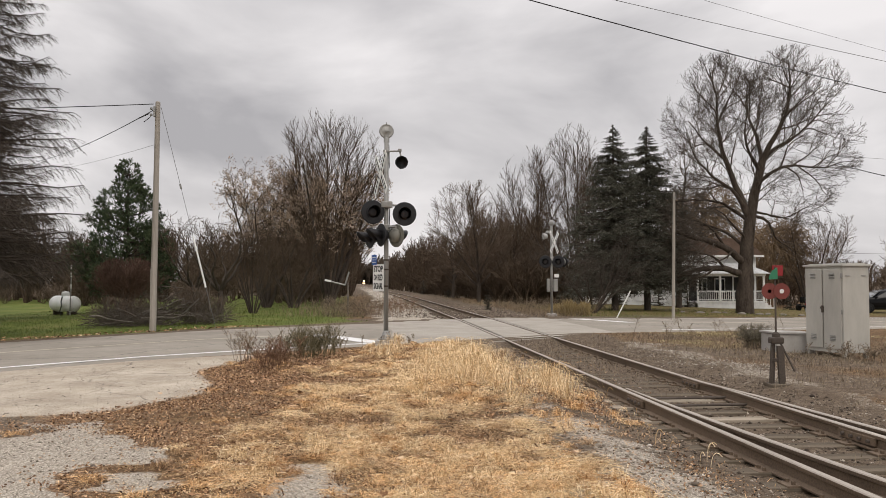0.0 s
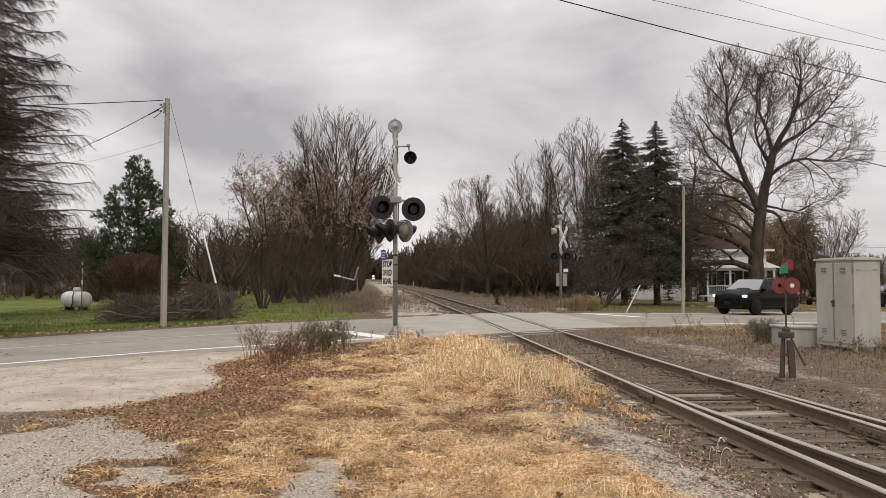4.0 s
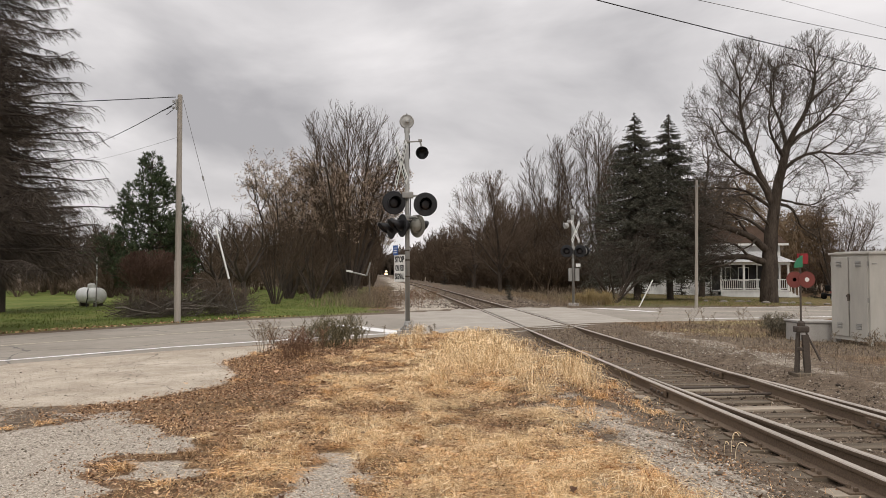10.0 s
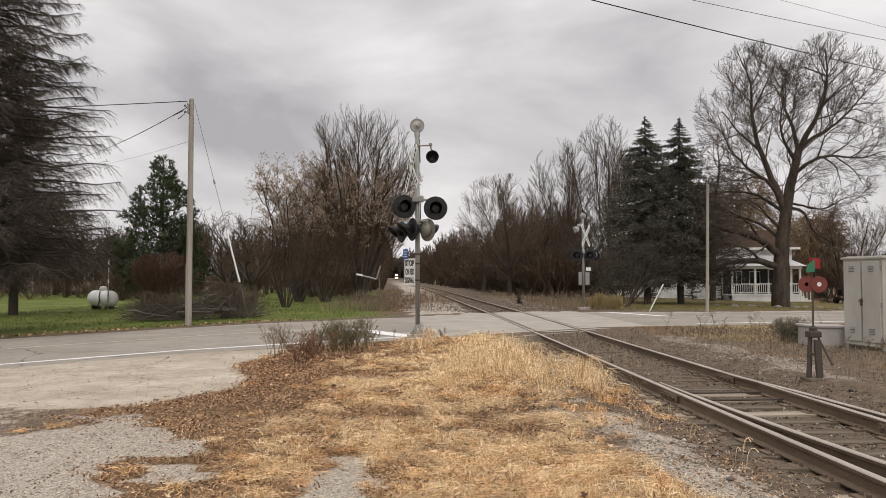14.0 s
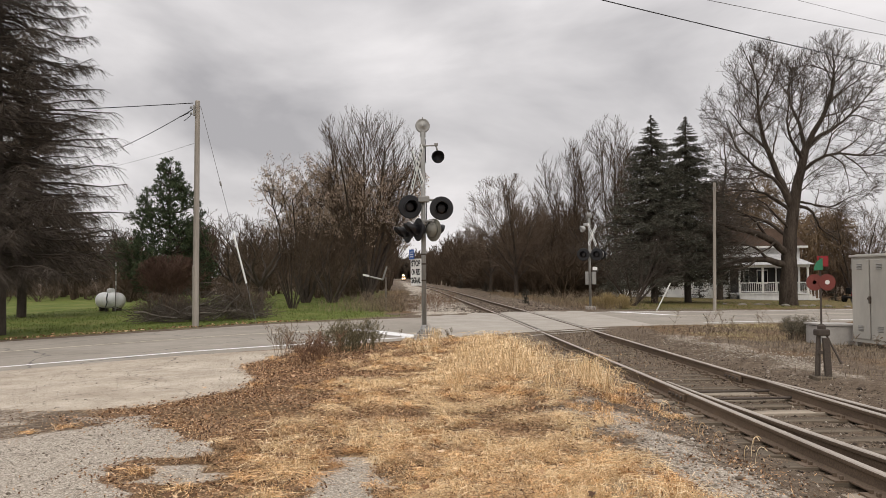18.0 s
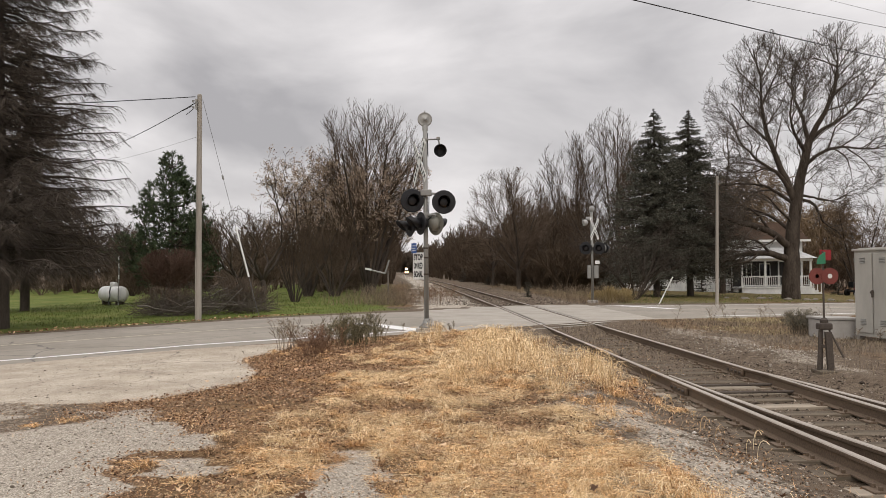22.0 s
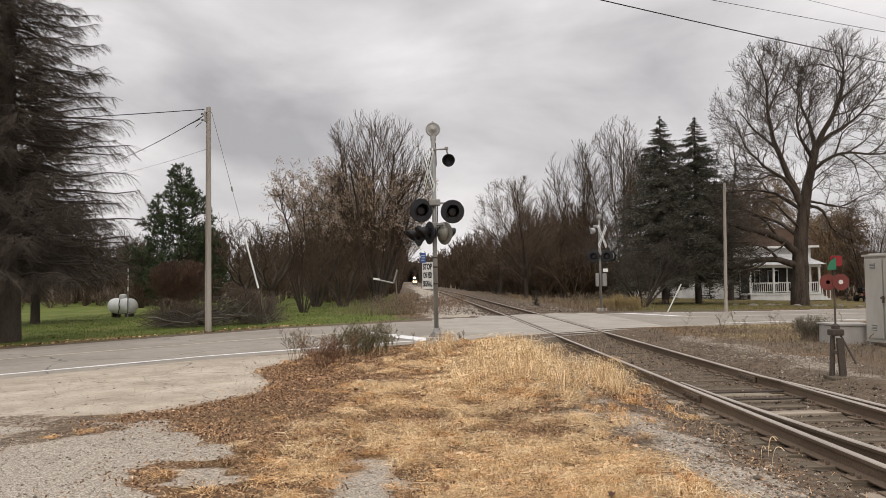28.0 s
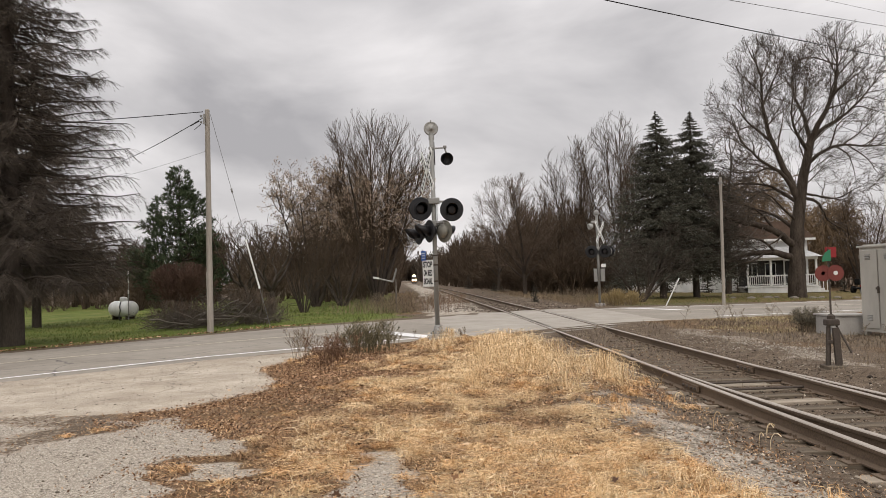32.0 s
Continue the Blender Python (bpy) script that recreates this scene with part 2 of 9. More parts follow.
def road_point(along, across):
    c = ROAD_A[1]
    a, b = (ROAD_A[0], c) if along < 0 else (c, ROAD_A[2])
    u = (b - a) / np.linalg.norm(b - a)
    if abs(along) < 3:                                              # ease the bend
        u0, u1 = (c - ROAD_A[0]), (ROAD_A[2] - c)
        u0, u1 = u0 / np.linalg.norm(u0), u1 / np.linalg.norm(u1)
        w = (along + 3) / 6
        n = u0 * (1 - w) + u1 * w
        n = n / np.linalg.norm(n)
        p = c + u * along
        return p[0] - n[1] * across, p[1] + n[0] * across
    p = c + u * along
    return p[0] - u[1] * across, p[1] + u[0] * across

# ---- ground ----
LOT = [(-40, -28), (-3.2, -20), (-3.4, 3.0), (-3.6, 7.2), (-4.9, 8.7), (-4.2, 9.4), (-3.35, 10.8), (-3.45, 11.6), (-4.1, 13.3), (-4.0, 16.7), (-12, 12), (-40, -10)]

YARD_STONES = [(-9, 9.2), (-4.7, 8.95), (-3.9, 8.7), (-3.4, 8.05), (-3.05, 7.55), (-2.68, 7.2), (-2.2, 6.9), (-2.55, 6.68), (-2.9, 6.55), (-2.95, 6.1), (-2.65, 5.5), (-2.4, 4.5), (-9, 3.0)]
STONE_TONGUE = [(-2.78, 6.32), (-2.3, 6.38), (-2.0, 6.15), (-2.1, 5.85), (-2.6, 5.82)]
STONE_PATCH = [(-1.25, 6.5), (-0.95, 6.55), (-0.8, 6.1), (-0.72, 5.6), (-0.3, 5.35), (-0.4, 5.1), (-1.2, 5.1), (-1.32, 5.8)]


def poly_sdf(x, y, poly):
    """Signed distance to a closed outline, negative inside."""
    x, y = np.asarray(x, float), np.asarray(y, float)
    d = np.full(x.shape, 1e9)
    inside = np.zeros(x.shape, bool)
    for (ax, ay), (bx, by) in zip(poly, poly[1:] + poly[:1]):
        ex, ey = bx - ax, by - ay
        t = np.clip(((x - ax) * ex + (y - ay) * ey) / (ex * ex + ey * ey), 0, 1)
        d = np.minimum(d, np.hypot(x - ax - t * ex, y - ay - t * ey))
        cross = ((ay > y) != (by > y)) & (x < (bx - ax) * (y - ay) / (by - ay + 1e-12) + ax)
        inside ^= cross
    return np.where(inside, -d, d)


def fnoise(x, y, scale, seed=0):
    """Smooth value noise of -1 to 1 on arrays."""
    g = np.random.default_rng(seed).uniform(-1, 1, (64, 64))
    u, v = np.asarray(x) * scale, np.asarray(y) * scale
    i, j = np.floor(u).astype(int), np.floor(v).astype(int)
    fu, fv = u - i, v - j
    fu, fv = fu * fu * (3 - 2 * fu), fv * fv * (3 - 2 * fv)
    a, b = g[i % 64, j % 64], g[(i + 1) % 64, j % 64]
    c, d = g[i % 64, (j + 1) % 64], g[(i + 1) % 64, (j + 1) % 64]
    return (a * (1 - fu) + b * fu) * (1 - fv) + (c * (1 - fu) + d * fu) * fv


def zones(x, y):
    """Shares of each kind of ground cover at places: 0 to 1."""
    across, along = road_frame(x, y)
    d = x - track_x(y)
    wob = 0.35 * fnoise(x, y, 0.9, 1) + 0.25 * fnoise(x, y, 2.7, 2)
    lot = np.clip(0.5 - poly_sdf(x, y, LOT) * 2.0 - 0.25 * fnoise(x, y, 1.5, 5), 0, 1)
    earth = np.clip(0.85 - np.abs(y - 8.75 + 0.12 * (x + 5)) / 0.75 + 1.3 * wob + 0.4 * fnoise(x, y, 5.0, 15), 0, 0.66) * np.clip((-3.9 - x) * 1.3, 0, 1)      # earth between pavement and stones
    earth = np.maximum(earth, np.clip(1.15 - np.hypot((x + 4.9 - 0.35 * (y - 7.9)) / 0.75, (y - 7.9) / 1.0) + 1.2 * wob + 0.5 * fnoise(x, y, 5.0, 16), 0, 0.7))     # a trodden dirty stain
    lot = lot * (1 - 0.8 * earth)
    # worn stony ground of the yard's near corner
    g1 = np.minimum(poly_sdf(x, y, YARD_STONES), np.minimum(poly_sdf(x, y, STONE_TONGUE), poly_sdf(x, y, STONE_PATCH)))
    g4 = np.where(y < 15, np.abs(d + 2.2) / 0.6 - 1, 3)                    # stony strips along the rails
    g5 = np.where(y < 21, np.abs(d - 2.3) / 0.7 - 1, 3)
    gravel = np.clip(0.5 - 3.2 * g1 + 0.9 * wob + 0.5 * fnoise(x, y, 6.0, 14), 0, 1) * (1 - 0.95 * earth)
    gravel = np.maximum(gravel, np.clip(0.35 - 0.8 * np.minimum(g4, g5) + 1.3 * wob, 0, 1) * np.where(d > 0, 0.5, 0.58))
    bal = np.clip(1.1 - np.maximum(np.abs(d) - 1.3 - np.where(d < 0, np.clip((15 - y) * 0.25, 0, 1.1), 0.7), 0) * 1.3 + wob * 0.8, 0, 1)
    lawn = np.clip((across - 4.55) * 1.2 + wob * 0.6, 0, 1) * np.clip((np.abs(d) - 4.2 - 0.03 * np.maximum(y - 30, 0)) * 0.5 + wob, 0, 1)
    lawn = lawn * np.where(d > 0, 0.44 * np.clip((76 - y) * 0.2, 0, 1), np.clip((100 - y) * 0.1, 0, 1))
    bal = np.maximum(bal, np.clip(1.4 - np.abs(across - 4.3) / 0.6, 0, 1))
    bal = np.maximum(bal, np.clip(1.6 - np.abs(across - 5.5) / 1.6, 0, 1) * np.clip((15 - np.abs(d)) * 0.3, 0, 1))
    bal = np.maximum(bal, np.clip(2.0 - np.abs(d) / 3.0, 0, 1) * (y > 34))
    bal = np.maximum(bal, np.clip(0.62 + 0.6 * fnoise(x, y, 0.5, 63), 0.2, 0.85) * (d > 1.8) * (across < -5) * np.clip((21 - y) * 0.5, 0, 1))   # bare earth round the cabinet
    litter = np.clip(1.0 - np.hypot((x + 3.3) / 1.5, (y - 12.4) / 2.6) + wob, 0, 1) + 0.75 * np.clip(1.05 - np.abs(poly_sdf(x, y, LOT) - 0.35) * 1.05 + wob, 0, 1)
    bal = np.maximum(bal, np.clip((y - 88) * 0.1, 0, 1) * (across > 6))
    litter = np.maximum(litter, np.clip(0.4 + 1.1 * fnoise(x, y, 0.9, 62) + 0.5 * fnoise(x, y, 3.1, 64), 0, 0.85) * np.clip((0.2 - x) * 0.4, 0, 1) * (y < 17) * (across < -5))
    beyond = (across > 5.2) * (y > 30)                              # pale stone and cinders beside the rails beyond the road
    gravel = np.maximum(gravel, beyond * np.clip(1.5 - np.abs(d + 2.6) / 1.5 + wob, 0, 1) * 0.9)
    gravel = np.maximum(gravel, beyond * np.clip(1.2 - np.abs(d - 2.0) / 0.6 + wob, 0, 1) * 0.4)
    blot = np.clip(1.6 - np.hypot((x - 1.78) / 0.55, (y - 11.4) / 1.5) + 1.4 * wob, 0, 1)     # damp leaves and dirt beside the rail
    litter, gravel = np.maximum(litter, blot), gravel * (1 - 0.9 * blot)
    bal = bal * (1 - 0.8 * blot)
    bal = np.maximum(bal, earth)
    return dict(lot=lot, gravel=gravel, ballast=bal, lawn=lawn, litter=np.clip(litter, 0, 1), damp=blot)


def ballast_z(x, y):
    """How far the ground lies below the plan's surface beside and between the rails."""
    d = np.abs(x - track_x(y))
    across, along = road_frame(x, y)
    cross = np.clip((np.abs(across) - 5.0) / 1.3, 0, 1)
    deep = -0.193 + 0.036 * np.clip((y - 9.5) / 5, 0, 1) + 0.02 * fnoise(x, y, 1.6, 9) + 0.012 * fnoise(x, y, 5.0, 10)
    bed = np.where(d < 0.95, deep, deep + np.clip((d - 0.95) * 0.26, 0, 0.075) + np.clip((d - 1.4) * 0.15, 0, 0.14))
    return bed * cross


def surface_z(x, y):
    """The ground's true height."""
    across, along = road_frame(x, y)
    off = np.clip((np.abs(across) - 4.6) / 2, 0, 1)
    lotf = np.clip(-poly_sdf(x, y, LOT) + 0.5, 0, 1)
    bumps = (0.035 * fnoise(x, y, 0.7, 3) + 0.018 * fnoise(x, y, 2.2, 4)) * off * (1 - 0.8 * lotf)
    b = ballast_z(x, y)
    near_rail = np.clip((np.abs(x - track_x(y)) - 1.1) / 0.8, 0, 1)
    bumps = bumps * near_rail - 0.035 * (1 - near_rail) * np.clip((np.abs(across) - 4.4) / 0.5, 0, 1)
    road_dip = -0.07 * np.clip((4.3 - np.abs(across)) / 0.5, 0, 1)
    return ground_z(x, y) + np.minimum(b, 0) + bumps * np.clip(1 + b * 5, 0, 1) + road_dip


def axis_steps(lo, a, b, hi, fine, grow_by=1.11):
    mid = np.arange(a, b + fine / 2, fine)
    right, s, p = [], fine, b
    while p < hi:
        s *= grow_by
        p += s
        right.append(p)
    left, s, p = [], fine, a
    while p > lo:
        s *= grow_by
        p -= s
        left.append(p)
    return np.array(left[::-1] + list(mid) + right)


def ground_material():
    k = Mat("ground_cover", 0.95, 0, 0.15)
    n_big, n_mid, n_fine = k.noise(0.8, 4), k.noise(7, 5, 0.65), k.noise(70, 3, 0.7)
    straw = k.ramp(k.math("ADD", k.math("MULTIPLY", n_mid, 0.5), k.math("MULTIPLY", n_fine, 0.5)),
                   (0.38, (0.036, 0.02, 0.011)), (0.53, (0.15, 0.09, 0.045)), (0.7, (0.46, 0.32, 0.18)))
    lit = k.ramp(k.noise(46, 3, 0.8), (0.36, (0.05, 0.03, 0.019)), (0.5, (0.16, 0.096, 0.055)), (0.64, (0.42, 0.285, 0.17)))
    vor = k.node("ShaderNodeTexVoronoi", Scale=95.0)
    vor_jig = k.node("ShaderNodeTexNoise", Scale=22.0, Detail=3.0)
    k.link(k.coords(), vor_jig.inputs["Vector"])
    k.link(k.mix(0.05, k.coords(), vor_jig.outputs["Color"], "ADD"), vor.inputs["Vector"])
    stone = k.ramp(vor.outputs["Color"], (0.1, (0.16, 0.132, 0.1)), (0.5, (0.36, 0.31, 0.25)), (0.9, (0.7, 0.63, 0.53)))
    stone = k.mix(k.math("MULTIPLY", n_fine, 0.4), stone, (0.26, 0.235, 0.2))
    bal = k.ramp(k.math("ADD", k.math("MULTIPLY", n_mid, 0.45), k.math("MULTIPLY", n_fine, 0.55)),
                 (0.35, (0.05, 0.036, 0.025)), (0.52, (0.13, 0.097, 0.068)), (0.74, (0.33, 0.262, 0.198)))
    pave = k.ramp(k.math("ADD", k.math("MULTIPLY", k.noise(1.3, 6, 0.7), 0.3), k.math("MULTIPLY", k.noise(55, 4, 0.85), 0.7)),
                  (0.38, (0.23, 0.188, 0.143)), (0.5, (0.45, 0.39, 0.315)), (0.62, (0.66, 0.59, 0.49)))
    crack = k.node("ShaderNodeTexVoronoi", Scale=0.45)
    crack.feature = "DISTANCE_TO_EDGE"
    wv = k.node("ShaderNodeMapping")
    wob_n = k.node("ShaderNodeTexNoise", Scale=1.4, Detail=6.0)
    k.link(k.coords(), wob_n.inputs["Vector"])
    jig = k.mix(0.6, k.coords(), wob_n.outputs["Color"], "ADD")
    k.link(jig, wv.inputs["Vector"])
    k.link(wv.outputs["Vector"], crack.inputs["Vector"])
    line = k.math("LESS_THAN", crack.outputs["Distance"], 0.004)
    pave = k.mix(k.math("MULTIPLY", line, 0.55), pave, (0.06, 0.052, 0.045))
    dirt = k.ramp(k.noise(0.4, 4, 0.6), (0.42, (1, 1, 1)), (0.64, (0.5, 0.44, 0.37)))
    pave = k.mix(0.4, pave, dirt, "MULTIPLY")
    grass = k.ramp(k.math("ADD", k.math("MULTIPLY", n_mid, 0.4), k.math("MULTIPLY", k.noise(0.35, 4, 0.6), 0.6)),
                   (0.34, (0.05, 0.068, 0.013)), (0.5, (0.098, 0.125, 0.024)), (0.66, (0.18, 0.16, 0.06)))

    def cut(name, soft=5.0):
        n = k.math("ADD", k.math("SUBTRACT", k.attr(name), 0.5), k.math("MULTIPLY", k.math("SUBTRACT", k.noise(16, 4, 0.7), 0.5), 0.8))
        c = k.node("ShaderNodeClamp")
        k.link(k.math("ADD", k.math("MULTIPLY", n, soft), 0.5), c.inputs["Value"])
        return c.outputs["Result"]

    c = k.mix(k.ramp(n_big, (0.48, (0, 0, 0)), (0.66, (0.5, 0.5, 0.5))), straw, lit)
    c = k.mix(cut("litter", 2.5), c, lit)
    c = k.mix(cut("ballast", 3), c, bal)
    c = k.mix(cut("lawn", 2.5), c, grass)
    c = k.mix(cut("gravel", 6), c, stone)
    k_lot = cut("lot", 8)
    c = k.mix(k.math("MULTIPLY", k_lot, k.math("SUBTRACT", 1.0, cut("gravel", 6))), c, pave)
    k.color(c)
    h = k.math("ADD", n_fine, k.math("MULTIPLY", vor.outputs["Distance"], 0.8))
    k.bump(h, 0.55, 0.012)
    return k.m


xs, ys = axis_steps(-1600, -9, 9, 1600, 0.11), axis_steps(-400, 3.2, 24, 2600, 0.11)
GX, GY = np.meshgrid(xs, ys)
gz = surface_z(GX, GY)
nx, ny = len(xs), len(ys)
idx = np.arange(nx * ny).reshape(ny, nx)
quads = np.stack([idx[:-1, :-1], idx[:-1, 1:], idx[1:, 1:], idx[1:, :-1]], -1).reshape(-1, 4)
ground = arrays("ground", np.stack([GX, GY, gz], -1).reshape(-1, 3), quads, ground_material(), smooth=True)
for zone, share in zones(GX, GY).items():
    if zone == "damp":
        continue
    at = ground.data.attributes.new(zone, "FLOAT", "POINT")
    at.data.foreach_set("value", share.astype(np.float32).ravel())
tagged(ground, "dry straw grass, leaf litter, gravel and lawn", "ground", kind="structure")


def strip(name, a0, a1, c0, c1, lift, material, step=1.0, across=8, edge=0.0, seed=0):
    """A sheet that follows the road from a0 to a1 along it, between c0 and c1 across it."""
    rng = np.random.default_rng(seed)
    na = max(2, int((a1 - a0) / step) + 1)
    V = []
    for a in np.linspace(a0, a1, na):
        e0, e1 = c0 + edge * rng.normal(), c1 + edge * rng.normal()
        for c in np.linspace(e0, e1, across + 1):
            x, y = road_point(a, c)
            w = min(1.0, max(0.0, (abs(x - track_x(y)) - 2.5) / 2.5))
            V.append((x, y, float(ground_z(x, y)) + lift + 0.02 * (1 - (c / 4.2) ** 2) * w - 0.03 * (1 - w)))
    idx = np.arange(na * (across + 1)).reshape(na, across + 1)
    f = np.stack([idx[:-1, :-1], idx[1:, :-1], idx[1:, 1:], idx[:-1, 1:]], -1).reshape(-1, 4)
    return arrays(name, V, f, material, smooth=True)


def asphalt_material():
    k = Mat("asphalt", 0.85, 0, 0.35)
    n1, n2, n3 = k.noise(0.35, 5, 0.6), k.noise(3, 5, 0.6), k.noise(160, 2, 0.8)
    f = k.math("ADD", k.math("MULTIPLY", n1, 0.45), k.math("ADD", k.math("MULTIPLY", n2, 0.25), k.math("MULTIPLY", n3, 0.3)))
    c = k.ramp(f, (0.36, (0.185, 0.163, 0.134)), (0.5, (0.26, 0.231, 0.192)), (0.64, (0.34, 0.304, 0.255)))
    v = k.node("ShaderNodeTexVoronoi", Scale=0.23)
    v.feature = "DISTANCE_TO_EDGE"
    wob_n = k.node("ShaderNodeTexNoise", Scale=0.7, Detail=6.0)
    k.link(k.coords(), wob_n.inputs["Vector"])
    jig = k.mix(1.0, k.coords(), wob_n.outputs["Color"], "ADD")
    k.link(jig, v.inputs["Vector"])
    c = k.mix(k.math("MULTIPLY", k.math("LESS_THAN", v.outputs["Distance"], 0.004), 0.7), c, (0.05, 0.05, 0.05))
    k.color(c)
    k.bump(n3, 0.3, 0.004)
    return k.m


M["asphalt"] = asphalt_material()
M["asphalt_old"] = speckled("asphalt_old", (0.25, 0.225, 0.19), (0.41, 0.375, 0.325), 0.9, 90, 0.9, 0, 0.3, 0.004)
M["road_paint"] = speckled("road_paint", (0.6, 0.595, 0.58), (0.88, 0.875, 0.86), 14, 120, 0.7, 0, 0.1, 0.001)
M["road_yellow"] = speckled("road_yellow", (0.42, 0.38, 0.28), (0.62, 0.56, 0.44), 14, 120, 0.7, 0, 0.1, 0.001)
road = tagged(strip("road", -78, 105, -5.0, 4.0, 0.0, M["asphalt"], 1.0, 9, 0.05), "grey worn asphalt country road with faded lines", "road", kind="structure")
shoulder = tagged(strip("verge", -78, -8, 4.0, 4.9, -0.012, M["asphalt_old"], 0.6, 2, 0.12, 4), "pale crumbling asphalt shoulder along the lawn", "shoulder", kind="structure")
strip("verge", 3.2, 105, 3.95, 5.0, -0.012, M["asphalt_old"], 0.6, 2, 0.12, 5)
tagged(bpy.data.objects["verge.001"], "pale gravel shoulder beyond the road", "shoulder", kind="structure")


def line(label, a0, a1, c0, w, mat=None, **kw):
    ob = strip("road_marking", a0, a1, c0 - w / 2, c0 + w / 2, 0.006, mat or M["road_paint"], 1.0, 1, 0.006, 9)
    return tagged(ob, label, "road marking", kind="structure")


line("worn white edge line on the road", -78, -2.2, -3.63, 0.16)
line("worn white edge line on the road", 4.5, 105, -3.63, 0.16)
line("white edge line on the far side of the road", 3.6, 105, 3.55, 0.13)
line("faded yellow centre line", -78, -7.5, 0.0, 0.11, M["road_yellow"])
line("faded yellow centre line", 7.0, 105, 0.0, 0.11, M["road_yellow"])


def stop_bar(along, c0, c1, width, label):
    V = []
    for a in (along - width / 2, along + width / 2):
        for c in np.linspace(c0, c1, 9):
            x, y = road_point(a, c)
            w = min(1.0, max(0.0, (abs(x - track_x(y)) - 2.5) / 2.5))
            V.append((x, y, float(ground_z(x, y)) + 0.008 + 0.02 * (1 - (c / 4.2) ** 2) * w - 0.03 * (1 - w)))
    f = [(i, i + 1, i + 10, i + 9) for i in range(8)]
    return tagged(arrays("stop_bar", V, f, M["road_paint"]), label, "road marking", kind="structure")


stop_bar(-7.45, -3.5, -0.3, 0.62, "white stop bar painted before the tracks")
stop_bar(7.3, 0.3, 3.4, 0.62, "white stop bar on the far lane")


def crossing_patch(name, d0, d1, label):
    """Pale old asphalt laid round the rails, level with their heads."""
    V, n, m = [], 30, 7
    for i in range(n):
        for j in range(m):
            d = d0 + (d1 - d0) * j / (m - 1)
            y = 27.4 + d * 0.62
            half = 5.6 + 0.25 * float(fnoise(d, i // 15, 1.3, 7))
            y += -half + 2 * half * i / (n - 1)
            x = track_x(y) + d
            V.append((x, y, float(ground_z(x, y)) - 0.006))
    f = [(i * m + j, i * m + j + 1, (i + 1) * m + j + 1, (i + 1) * m + j) for i in range(n - 1) for j in range(m - 1)]
    return tagged(arrays(name, V, f, M["asphalt_old"], smooth=True), label, "pavement", kind="structure")


crossing_patch("crossing_pavement", -3.9, -0.84, "pale worn asphalt beside the rails at the crossing")
crossing_patch("crossing_pavement", -0.63, 0.63, "pale worn asphalt between the rails at the crossing")
crossing_patch("crossing_pavement", 0.84, 3.4, "pale worn asphalt beside the rails at the crossing")

# ---- trees ----


